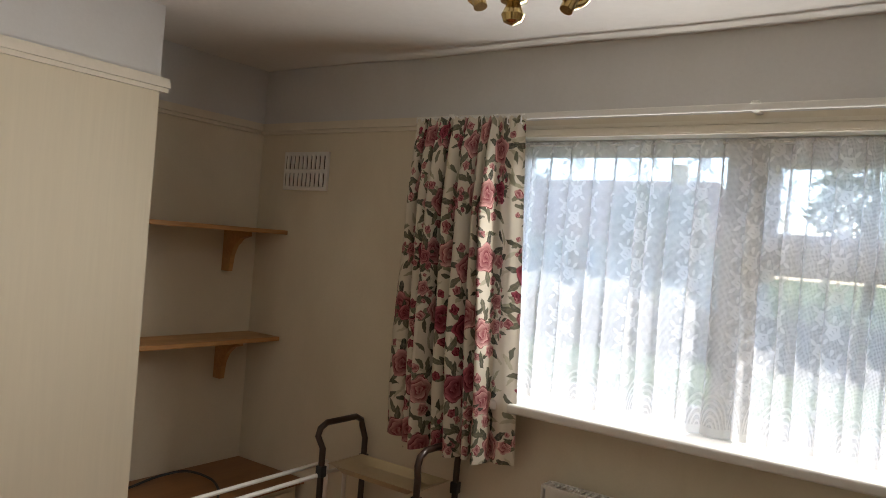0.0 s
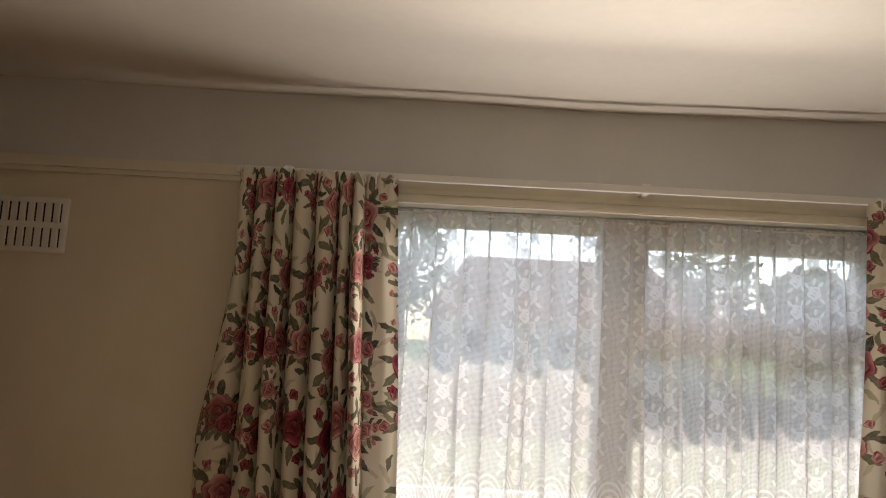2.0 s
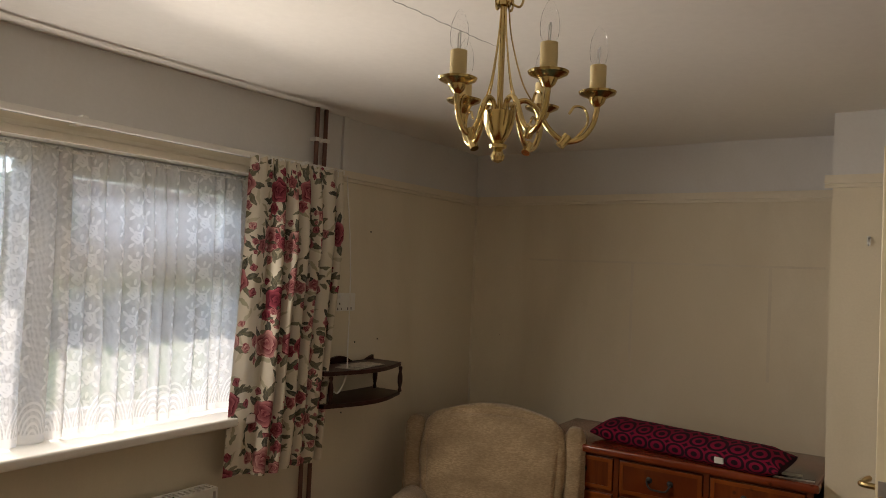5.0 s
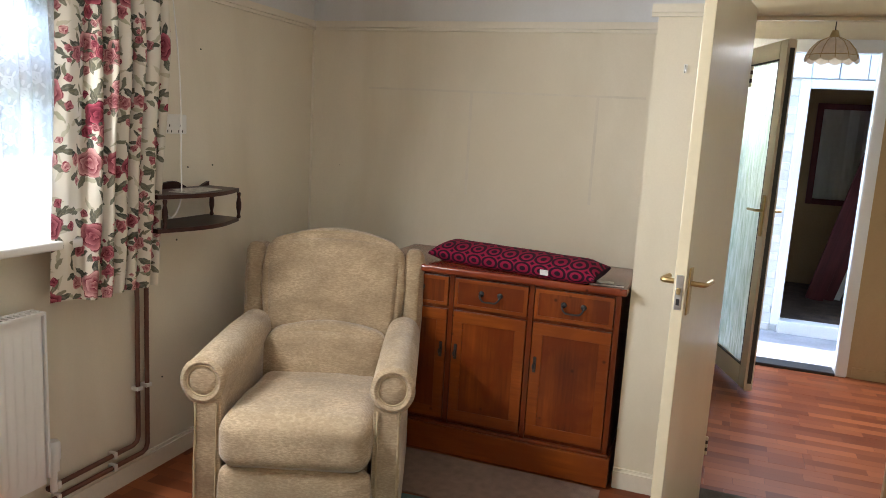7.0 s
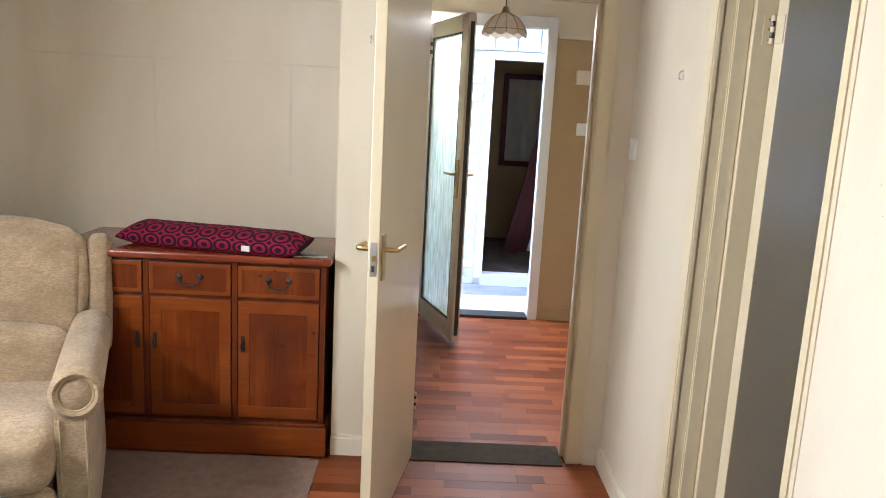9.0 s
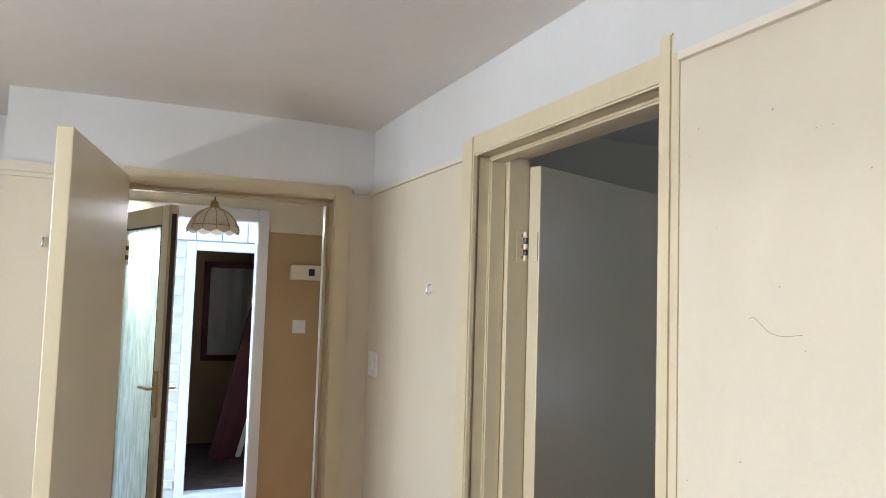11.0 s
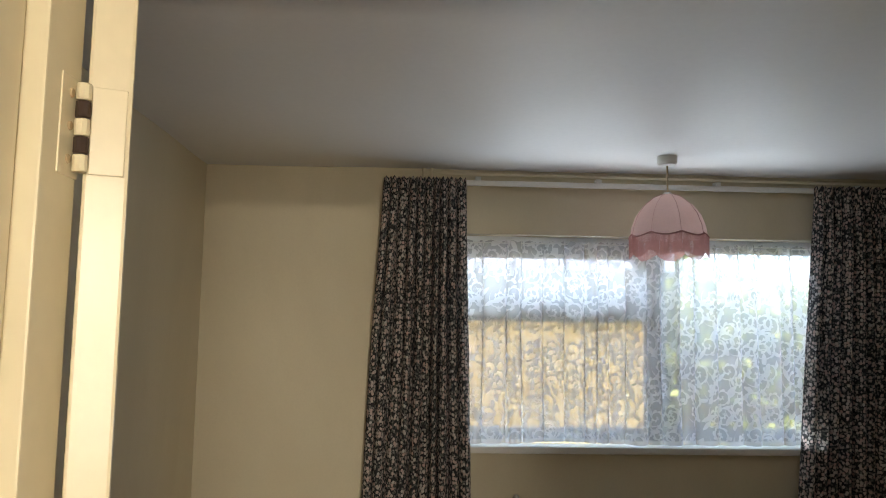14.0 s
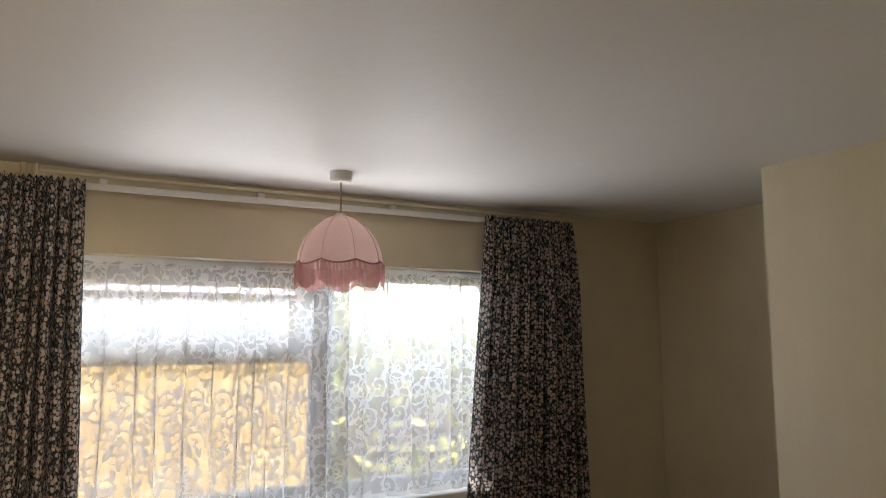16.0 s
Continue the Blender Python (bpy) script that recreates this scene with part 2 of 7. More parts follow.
def ditsy_cloth():
    """Near-black cotton crowded with small round pale blossoms and grey leaves."""
    m = bpy.data.materials.new("dark_floral_cotton")
    m.use_nodes = True
    n, l = nodes_of(m)
    uv, wv = warped_uv(n, l, 40.0, 0.006)
    ground = tex(n, l, "ShaderNodeTexNoise", uv, Scale=90.0, Detail=2.0)
    c = mix_node(n, l, ground.outputs["Fac"], (0.012, 0.013, 0.016), (0.05, 0.05, 0.05))
    f, rib, s = leaf_mask(n, l, wv, 78.0, 0.0085, 0.0033, 0.7)
    c = mix_node(n, l, f, c, mix_node(n, l, s[2], (0.05, 0.055, 0.05), (0.15, 0.155, 0.14)))
    for scale, rad, share, lo, hi, shift in ((96.0, 0.0037, 0.6, (0.16, 0.16, 0.15), (0.4, 0.35, 0.33), 1.7), (67.0, 0.0062, 0.62, (0.56, 0.54, 0.5), (0.55, 0.38, 0.33), 4.3)):
        mp = n.new("ShaderNodeMapping")
        mp.inputs["Location"].default_value = (shift, shift * 2, 0)
        l.new(wv, mp.inputs["Vector"])
        p, q, s = spray_frame(n, l, mp.outputs["Vector"], scale, 0.85)
        f, tone = bloom(n, l, p, q, 0.0, 0.0, rad, 1.3, 0.5)
        f = math_node(n, l, "MULTIPLY", f, step(n, l, s[0], share, 0.01))
        col = mix_node(n, l, s[2], lo, hi)
        col = mix_node(n, l, math_node(n, l, "MULTIPLY", tone, 0.45), col, (0.2, 0.18, 0.17))
        c = mix_node(n, l, f, c, col)
    cloth_out(m, c, 0.12)
    return m


def lace_cloth(name, scroll):
    """Net with woven figures: fine open mesh, close-woven motifs, a worked border near the hem."""
    m = bpy.data.materials.new(name)
    m.use_nodes = True
    n, l = nodes_of(m)
    uv, wv = warped_uv(n, l, 30.0, 0.005)
    sx = n.new("ShaderNodeSeparateXYZ")
    l.new(wv, sx.inputs[0])
    u, v = sx.outputs["X"], sx.outputs["Y"]

    def most(a, b):
        return math_node(n, l, "MAXIMUM", a, b)

    def cell(x, size, off=0.0):
        return math_node(n, l, "MULTIPLY_ADD", math_node(n, l, "FRACT", math_node(n, l, "MULTIPLY_ADD", x, 1.0 / size, off)), size, -size / 2)

    if scroll:
        # acanthus scrolls: curling tendrils with feathered leaves along them
        fig = None
        for scale, r, shift in ((8.6, 0.05, 0.0), (10.5, 0.042, 3.7)):
            mp = n.new("ShaderNodeMapping")
            mp.inputs["Location"].default_value = (shift, shift * 1.7, 0)
            l.new(wv, mp.inputs["Vector"])
            p, q, s = spray_frame(n, l, mp.outputs["Vector"], scale, 0.6)
            d = math_node(n, l, "SQRT", math_node(n, l, "ADD", math_node(n, l, "MULTIPLY", p, p), math_node(n, l, "MULTIPLY", q, q)))
            ang = math_node(n, l, "ARCTAN2", q, p)
            coil = math_node(n, l, "FRACT", math_node(n, l, "MULTIPLY_ADD", ang, 1 / (2 * math.pi), math_node(n, l, "MULTIPLY", d, 1.6 / r)))
            feather = math_node(n, l, "MULTIPLY_ADD", math_node(n, l, "ABSOLUTE", math_node(n, l, "SINE", math_node(n, l, "MULTIPLY_ADD", ang, 3.5, math_node(n, l, "MULTIPLY", d, 90.0)))), 0.3, 0.12)
            f = math_node(n, l, "MULTIPLY", step(n, l, math_node(n, l, "SUBTRACT", coil, feather), 0.0, 0.04), step(n, l, d, r, 0.002))
            f = most(f, blade(n, l, p, q, r * 0.95, r * 0.5, 60, r * 0.7, r * 0.2)[0])
            f = most(f, blade(n, l, p, q, -r * 0.9, -r * 0.55, 215, r * 0.65, r * 0.2)[0])
            f = most(f, blade(n, l, p, q, r * 0.1, -r * 1.15, -80, r * 0.5, r * 0.16)[0])
            fig = f if fig is None else most(fig, f)
        dense = most(fig, step(n, l, v, 0.02, 0.004))
        cover = math_node(n, l, "MULTIPLY_ADD", dense, 0.36, 0.54)
    else:
        # columns of roses and leaves
        cu = cell(u, 0.098)
        lane = math_node(n, l, "FLOOR", math_node(n, l, "MULTIPLY", u, 1 / 0.098))
        cv = cell(math_node(n, l, "MULTIPLY_ADD", lane, 0.0331, v), 0.088)
        f1, tone = bloom(n, l, cu, cv, 0.0, 0.0, 0.0205, 2.2, 0.4)
        fig = math_node(n, l, "MULTIPLY", f1, step(n, l, math_node(n, l, "MULTIPLY", tone, -1.0), -0.12, 0.04))
        for cx, cy, deg in ((0.02, 0.026, 50), (-0.021, 0.022, 130), (0.022, -0.022, -40), (-0.019, -0.027, 220), (0.001, 0.036, 80)):
            fig = most(fig, blade(n, l, cu, cv, cx, cy, deg, 0.0132, 0.0058)[0])
        # zigzag ladders beside the columns
        zig = math_node(n, l, "MULTIPLY", math_node(n, l, "ABSOLUTE", cell(v, 0.024)), 0.75)
        for off in (0.033, -0.042):
            a = math_node(n, l, "ABSOLUTE", math_node(n, l, "SUBTRACT", math_node(n, l, "ADD", cu, -off), zig))
            fig = most(fig, math_node(n, l, "MULTIPLY", step(n, l, a, 0.0019, 0.001), 0.75))
        # border: nested arches under a diamond, and a scalloped hem
        bu = cell(u, 0.098, 0.5)
        lift = math_node(n, l, "ADD", v, -0.012)
        rad = math_node(n, l, "SQRT", math_node(n, l, "ADD", math_node(n, l, "MULTIPLY", math_node(n, l, "MULTIPLY", bu, bu), 2.4), math_node(n, l, "MULTIPLY", math_node(n, l, "MULTIPLY", lift, lift), 0.5)))
        arch = step(n, l, math_node(n, l, "ABSOLUTE", cell(rad, 0.0135)), 0.0036, 0.0015)
        zone = step(n, l, rad, 0.085, 0.002)
        fig = math_node(n, l, "MULTIPLY", fig, math_node(n, l, "SUBTRACT", 1.0, zone))
        fig = most(fig, math_node(n, l, "MULTIPLY", zone, arch))
        dense = most(fig, step(n, l, v, 0.03, 0.004))
        # the mesh itself
        k = 2 * math.pi / 0.0066
        mesh = math_node(n, l, "MULTIPLY", math_node(n, l, "SINE", math_node(n, l, "MULTIPLY", math_node(n, l, "ADD", u, v), k)), math_node(n, l, "SINE", math_node(n, l, "MULTIPLY", math_node(n, l, "SUBTRACT", u, v), k)))
        mesh = math_node(n, l, "MULTIPLY_ADD", step(n, l, mesh, 0.2, 0.3), 0.32, 0.46)
        cover = most(math_node(n, l, "MULTIPLY", dense, 0.9), mesh)
    tr = n.new("ShaderNodeBsdfTranslucent")
    tr.inputs["Color"].default_value = (0.82, 0.81, 0.79, 1)
    di = n.new("ShaderNodeBsdfDiffuse")
    di.inputs["Color"].default_value = (0.84, 0.83, 0.81, 1)
    th = n.new("ShaderNodeMixShader")
    th.inputs[0].default_value = 0.55
    l.new(di.outputs[0], th.inputs[1])
    l.new(tr.outputs[0], th.inputs[2])
    ho = n.new("ShaderNodeBsdfTransparent")
    mx = n.new("ShaderNodeMixShader")
    l.new(cover, mx.inputs[0])
    l.new(ho.outputs[0], mx.inputs[1])
    l.new(th.outputs[0], mx.inputs[2])
    l.new(mx.outputs[0], n["Material Output"].inputs["Surface"])
    n.remove(n["Principled BSDF"])
    return m


def glass_mat(name, rough=0.0, ripple=0.0, tint=(1, 1, 1), ior=1.45):
    m = bpy.data.materials.new(name)
    m.use_nodes = True
    n, l = nodes_of(m)
    if ripple:
        # cast glass: part of the light is scattered in the rough pattern
        p = n["Principled BSDF"]
        sc = n.new("ShaderNodeBsdfTranslucent")
        sc.inputs["Color"].default_value = (0.56, 0.62, 0.53, 1)
        ms = n.new("ShaderNodeMixShader")
        l.new(p.outputs[0], ms.inputs[1])
        l.new(sc.outputs[0], ms.inputs[2])
        l.new(ms.outputs[0], n["Material Output"].inputs["Surface"])
        p.inputs["Base Color"].default_value = (*tint, 1)
        p.inputs["Transmission Weight"].default_value = 1.0
        p.inputs["Roughness"].default_value = rough
        p.inputs["IOR"].default_value = 1.45
        tc = n.new("ShaderNodeTexCoord")
        mp = n.new("ShaderNodeMapping")
        mp.inputs["Scale"].default_value = (1, 1, 0.16)
        l.new(tc.outputs["Object"], mp.inputs["Vector"])
        nz = tex(n, l, "ShaderNodeTexNoise", mp.outputs["Vector"], Scale=42.0, Detail=2.0)
        bp = n.new("ShaderNodeBump")
        bp.inputs["Strength"].default_value = ripple
        bp.inputs["Distance"].default_value = 0.02
        l.new(nz.outputs["Fac"], bp.inputs["Height"])
        l.new(bp.outputs["Normal"], p.inputs["Normal"])
        l.new(bp.outputs["Normal"], sc.inputs["Normal"])
        l.new(math_node(n, l, "MULTIPLY_ADD", nz.outputs["Fac"], 2.4, -0.75), ms.inputs[0])
        return m
    fr = n.new("ShaderNodeFresnel")
    fr.inputs["IOR"].default_value = ior
    t = n.new("ShaderNodeBsdfTransparent")
    t.inputs["Color"].default_value = (0.95 * tint[0], 0.97 * tint[1], 0.97 * tint[2], 1)
    g = n.new("ShaderNodeBsdfGlossy")
    g.inputs["Roughness"].default_value = 0.02
    mx = n.new("ShaderNodeMixShader")
    l.new(fr.outputs[0], mx.inputs[0])
    l.new(t.outputs[0], mx.inputs[1])
    l.new(g.outputs[0], mx.inputs[2])
    l.new(mx.outputs[0], n["Material Output"].inputs["Surface"])
    n.remove(n["Principled BSDF"])
    return m


def wood_mat(name, dark, light, rough, along, fine=14.0, coat=0.0):
    """Grain stretched along one axis of the thing."""
    st = [1.0, 1.0, 1.0]
    st["xyz".index(along)] = 0.06
    m = mat(name, light, rough, 0.1, 9.0, fine * 6, 0.08, tint=dark, stretch=st)
    n, l = nodes_of(m)
    n["Principled BSDF"].inputs["Specular IOR Level"].default_value = 0.3
    n["Principled BSDF"].inputs["Coat Weight"].default_value = coat
    n["Principled BSDF"].inputs["Coat Roughness"].default_value = 0.18
    return m



def yew_mat(name, dark, mid, light, rough, along):
    """Lacquered yew: streaked grain, uneven patches of heartwood and small dark knots."""
    m = wood_mat(name, dark, light, rough, along, coat=0.5)
    n, l = nodes_of(m)
    p = n["Principled BSDF"]
    grain = p.inputs["Base Color"].links[0].from_socket
    tc = n.new("ShaderNodeTexCoord")
    blot = tex(n, l, "ShaderNodeTexNoise", tc.outputs["Object"], Scale=6.5, Detail=4.0, Distortion=0.8)
    c = mix_node(n, l, step(n, l, blot.outputs["Fac"], 0.5, 0.16), grain, mid)
    warm = tex(n, l, "ShaderNodeTexNoise", tc.outputs["Object"], Scale=2.6, Detail=2.0)
    c = mix_node(n, l, math_node(n, l, "MULTIPLY", step(n, l, warm.outputs["Fac"], 0.47, 0.1), 0.45), c, dark)
    knot = tex(n, l, "ShaderNodeTexVoronoi", tc.outputs["Object"], Scale=11.0, Randomness=1.0)
    some = sep(n, l, knot.outputs["Color"])
    f = math_node(n, l, "MULTIPLY", step(n, l, knot.outputs["Distance"], 0.075, 0.05), step(n, l, some[0], 0.45, 0.02))
    c = mix_node(n, l, math_node(n, l, "MULTIPLY", f, 0.8), c, (0.03, 0.006, 0.002))
    l.new(c, p.inputs["Base Color"])
    return m


def laminate_mat():
    m = bpy.data.materials.new("cherry_strip_laminate")
    m.use_nodes = True
    n, l = nodes_of(m)
    p = n["Principled BSDF"]
    tc = n.new("ShaderNodeTexCoord")
    oi = n.new("ShaderNodeObjectInfo")
    sh = n.new("ShaderNodeVectorMath")
    sh.operation = "MULTIPLY_ADD"
    l.new(tc.outputs["Object"], sh.inputs[0])
    sh.inputs[1].default_value = (1, 1, 1)
    cb = n.new("ShaderNodeCombineXYZ")
    l.new(math_node(n, l, "MULTIPLY", oi.outputs["Random"], 7.0), cb.inputs[0])
    l.new(cb.outputs[0], sh.inputs[2])
    br = n.new("ShaderNodeTexBrick")
    l.new(sh.outputs[0], br.inputs["Vector"])
    br.offset, br.offset_frequency = 0.37, 2
    br.inputs["Scale"].default_value = 1.0
    br.inputs["Brick Width"].default_value = 0.36
    br.inputs["Row Height"].default_value = 0.065
    br.inputs["Mortar Size"].default_value = 0.0006
    br.inputs["Color1"].default_value = (0.115, 0.026, 0.009, 1)
    br.inputs["Color2"].default_value = (0.36, 0.115, 0.042, 1)
    br.inputs["Mortar"].default_value = (0.08, 0.02, 0.01, 1)
    mp = n.new("ShaderNodeMapping")
    mp.inputs["Scale"].default_value = (0.12, 1, 1)
    l.new(sh.outputs[0], mp.inputs["Vector"])
    g = tex(n, l, "ShaderNodeTexNoise", mp.outputs["Vector"], Scale=70.0, Detail=5.0)
    c = mix_node(n, l, math_node(n, l, "MULTIPLY", g.outputs["Fac"], 0.42), br.outputs["Color"], (0.2, 0.055, 0.02))
    p.inputs["Specular IOR Level"].default_value = 0.16
    dust = tex(n, l, "ShaderNodeTexNoise", tc.outputs["Object"], Scale=2.3, Detail=6.0)
    l.new(c, p.inputs["Base Color"])
    l.new(math_node(n, l, "MULTIPLY_ADD", dust.outputs["Fac"], 0.3, 0.28), p.inputs["Roughness"])
    bp = n.new("ShaderNodeBump")
    bp.inputs["Strength"].default_value = 0.04
    bp.inputs["Distance"].default_value = 0.002
    l.new(g.outputs["Fac"], bp.inputs["Height"])
    l.new(bp.outputs["Normal"], p.inputs["Normal"])
    return m


def ring_print():
    """Crimson cotton with rows of dark double rings and small diamonds between."""
    m = bpy.data.materials.new("crimson_ring_print")
    m.use_nodes = True
    n, l = nodes_of(m)
    uv, wv = warped_uv(n, l, 9.0, 0.006)
    v = tex(n, l, "ShaderNodeTexVoronoi", wv, Scale=12.5, Randomness=0.06)
    v.voronoi_dimensions = "2D"
    s = sep(n, l, v.outputs["Color"])
    d = v.outputs["Distance"]
    off = math_node(n, l, "MULTIPLY_ADD", s[0], 0.07, 0.27)
    ringm = step(n, l, math_node(n, l, "ABSOLUTE", math_node(n, l, "SUBTRACT", d, math_node(n, l, "ADD", off, 0.09))), 0.075, 0.015)
    dot = step(n, l, d, 0.17, 0.02)
    corner = step(n, l, math_node(n, l, "MULTIPLY", d, -1.0), -0.6, 0.02)
    k = math_node(n, l, "MAXIMUM", math_node(n, l, "MAXIMUM", ringm, dot), corner)
    cloth = tex(n, l, "ShaderNodeTexNoise", uv, Scale=140.0, Detail=2.0)
    base_c = mix_node(n, l, cloth.outputs["Fac"], (0.15, 0.004, 0.026), (0.27, 0.01, 0.048))
    c = mix_node(n, l, k, base_c, (0.02, 0.005, 0.014))
    cloth_out(m, c, 0.0)
    return m


def upholstery():
    m = mat("beige_chenille", (0.52, 0.4, 0.26), 0.95, 0.16, 9.0, 130.0, 0.9, tint=(0.29, 0.215, 0.135), spec=0.15, stretch=(0.6, 0.6, 1.2), dist=0.003)
    n, l = nodes_of(m)
    p = n["Principled BSDF"]
    old = p.inputs["Base Color"].links[0].from_socket
    tc = n.new("ShaderNodeTexCoord")
    v = tex(n, l, "ShaderNodeTexVoronoi", tc.outputs["Object"], Scale=26.0, Randomness=0.9)
    v.distance = "CHEBYCHEV"
    s = sep(n, l, v.outputs["Color"])
    patch = math_node(n, l, "MULTIPLY", step(n, l, s[0], 0.3, 0.02), step(n, l, v.outputs["Distance"], 0.38, 0.05))
    w = tex(n, l, "ShaderNodeTexWave", tc.outputs["Object"], Scale=70.0)
    f = math_node(n, l, "MULTIPLY", math_node(n, l, "MULTIPLY", patch, w.outputs["Fac"]), 0.38)
    mp = n.new("ShaderNodeMapping")
    mp.inputs["Scale"].default_value = (0.3, 0.3, 1.25)
    l.new(tc.outputs["Object"], mp.inputs["Vector"])
    nub = tex(n, l, "ShaderNodeTexNoise", mp.outputs["Vector"], Scale=190.0, Detail=2.0)
    f = math_node(n, l, "MAXIMUM", f, math_node(n, l, "MULTIPLY", step(n, l, nub.outputs["Fac"], 0.48, 0.06), 0.5))
    c = mix_node(n, l, f, old, (0.3, 0.215, 0.125))
    l.new(c, p.inputs["Base Color"])
    p.inputs["Sheen Weight"].default_value = 0.3
    return m



def soiled(m, tint, amount, size=1.4):
    """Soft uneven staining over a painted or papered surface, drawn out downwards, with a few small specks."""
    n, l = nodes_of(m)
    p = n["Principled BSDF"]
    old = p.inputs["Base Color"].links[0].from_socket
    tc = n.new("ShaderNodeTexCoord")
    mp = n.new("ShaderNodeMapping")
    mp.inputs["Scale"].default_value = (1, 1, 0.4)
    l.new(tc.outputs["Object"], mp.inputs["Vector"])
    big = tex(n, l, "ShaderNodeTexNoise", mp.outputs["Vector"], Scale=size, Detail=6.0, Roughness=0.6, Distortion=0.4)
    f = math_node(n, l, "MULTIPLY", step(n, l, big.outputs["Fac"], 0.48, 0.16), amount)
    spot = tex(n, l, "ShaderNodeTexVoronoi", tc.outputs["Object"], Scale=4.0, Randomness=1.0)
    some = sep(n, l, spot.outputs["Color"])
    dots = math_node(n, l, "MULTIPLY", step(n, l, spot.outputs["Distance"], 0.012, 0.006), step(n, l, some[0], 0.3, 0.02))
    c = mix_node(n, l, f, old, tint)
    c = mix_node(n, l, math_node(n, l, "MULTIPLY", dots, 0.6), c, (0.16, 0.11, 0.07))
    l.new(c, p.inputs["Base Color"])


M = {}
M["wall"] = mat("cream_wallpaper", (0.73, 0.668, 0.54), 0.75, 0.05, 1.6, 130.0, 0.18, dist=0.002)
M["breast"] = mat("ribbed_cream_wallpaper", (0.7, 0.63, 0.48), 0.8, 0.05, 1.6, 90.0, 0.12, stretch=(1, 1, 0.05), dist=0.002)
M["frieze"] = mat("grey_white_emulsion", (0.68, 0.68, 0.68), 0.8, 0.05, 1.8, 90.0, 0.15, dist=0.002)
M["ceiling"] = mat("ceiling_paint", (0.76, 0.74, 0.7), 0.75, 0.05, 1.3, 40.0, 0.12)
M["bedwall"] = mat("yellow_cream_emulsion", (0.68, 0.6, 0.44), 0.7, 0.05, 1.4, 110.0, 0.12, dist=0.002)
M["bedceil"] = mat("bedroom_ceiling_paint", (0.72, 0.7, 0.68), 0.55, 0.04, 1.4, 50.0, 0.1)
M["gloss"] = mat("aged_white_gloss", (0.7, 0.62, 0.43), 0.28, 0.07, 3.0, 40.0, 0.06)
M["rail"] = mat("cream_eggshell_trim", (0.72, 0.665, 0.55), 0.5, 0.06, 3.0, 60.0, 0.06)
M["leaf"] = mat("cream_gloss_door", (0.68, 0.6, 0.415), 0.3, 0.06, 2.4, 60.0, 0.08)
M["hallwall"] = mat("tan_woodchip", (0.5, 0.36, 0.19), 0.8, 0.06, 2.0, 80.0, 0.4)
M["hallwhite"] = mat("cream_paint", (0.74, 0.66, 0.5), 0.7, 0.05, 2.0, 80.0, 0.1)
M["upvc"] = mat("white_plastic_frame", (0.78, 0.78, 0.77), 0.35, 0.03, 3.0, 80.0, 0.02)
M["cream_upvc"] = mat("cream_plastic_frame", (0.62, 0.54, 0.42), 0.35, 0.04, 3.0, 80.0, 0.02)
for key, amount in (("wall", 0.55), ("frieze", 0.4), ("bedwall", 0.4), ("gloss", 0.35), ("leaf", 0.3), ("hallwall", 0.5)):
    first = M[key].node_tree.nodes["Color Ramp"].color_ramp.elements[0].color
    soiled(M[key], (first[0] * 0.84, first[1] * 0.81, first[2] * 0.74), amount)
M["seal"] = mat("dark_rubber_seal", (0.03, 0.028, 0.026), 0.6, 0.2, 20.0, 90.0, 0.1)
M["glass"] = glass_mat("window_glass", tint=(0.96, 0.96, 0.98))
# bedroom panes: clear glass tinted darker to hold down the overbright outdoors
M["dimmed_glass"] = glass_mat("dimmed_window_glass", tint=(0.72, 0.74, 0.82))
M["obscure"] = glass_mat("rippled_glass", 0.3, 0.55, (0.9, 0.98, 0.95))
M["rose"] = rose_cloth()
M["ditsy"] = ditsy_cloth()
M["lace"] = lace_cloth("white_rose_lace", False)
M["lace2"] = lace_cloth("white_scroll_net", True)
M["laminate"] = laminate_mat()
M["brass"] = mat("polished_brass", (0.56, 0.43, 0.2), 0.18, 0.1, 8.0, 60.0, 0.03, metal=1.0)
M["oldbrass"] = mat("tarnished_brass", (0.5, 0.37, 0.17), 0.35, 0.2, 14.0, 60.0, 0.05, metal=1.0)
M["steel"] = mat("worn_steel", (0.5, 0.5, 0.5), 0.35, 0.15, 14.0, 80.0, 0.05, metal=1.0)
M["black"] = mat("black_plastic", (0.02, 0.02, 0.022), 0.45, 0.2, 14.0, 80.0, 0.05)
M["candle"] = mat("ivory_candle_sleeve", (0.62, 0.5, 0.26), 0.5, 0.06, 9.0, 60.0, 0.03)
M["bulb"] = glass_mat("clear_bulb_glass", tint=(1.04, 1.02, 1.02), ior=1.03)
M["copper"] = mat("painted_copper_pipe", (0.12, 0.045, 0.03), 0.4, 0.25, 9.0, 60.0, 0.05)
M["white"] = mat("white_plastic", (0.76, 0.75, 0.71), 0.4, 0.04, 8.0, 80.0, 0.03)
M["enamel"] = mat("white_radiator_enamel", (0.76, 0.75, 0.72), 0.32, 0.03, 5.0, 60.0, 0.03)
M["pine"] = wood_mat("varnished_pine", (0.36, 0.17, 0.06), (0.55, 0.32, 0.13), 0.4, "y")
M["board"] = wood_mat("brown_laminated_board", (0.2, 0.085, 0.03), (0.3, 0.14, 0.05), 0.4, "y")
M["yew"] = yew_mat("yew_veneer", (0.05, 0.007, 0.002), (0.14, 0.023, 0.003), (0.25, 0.055, 0.006), 0.3, "z")
M["band"] = yew_mat("crossbanded_yew", (0.12, 0.02, 0.003), (0.21, 0.046, 0.005), (0.29, 0.075, 0.009), 0.3, "y")
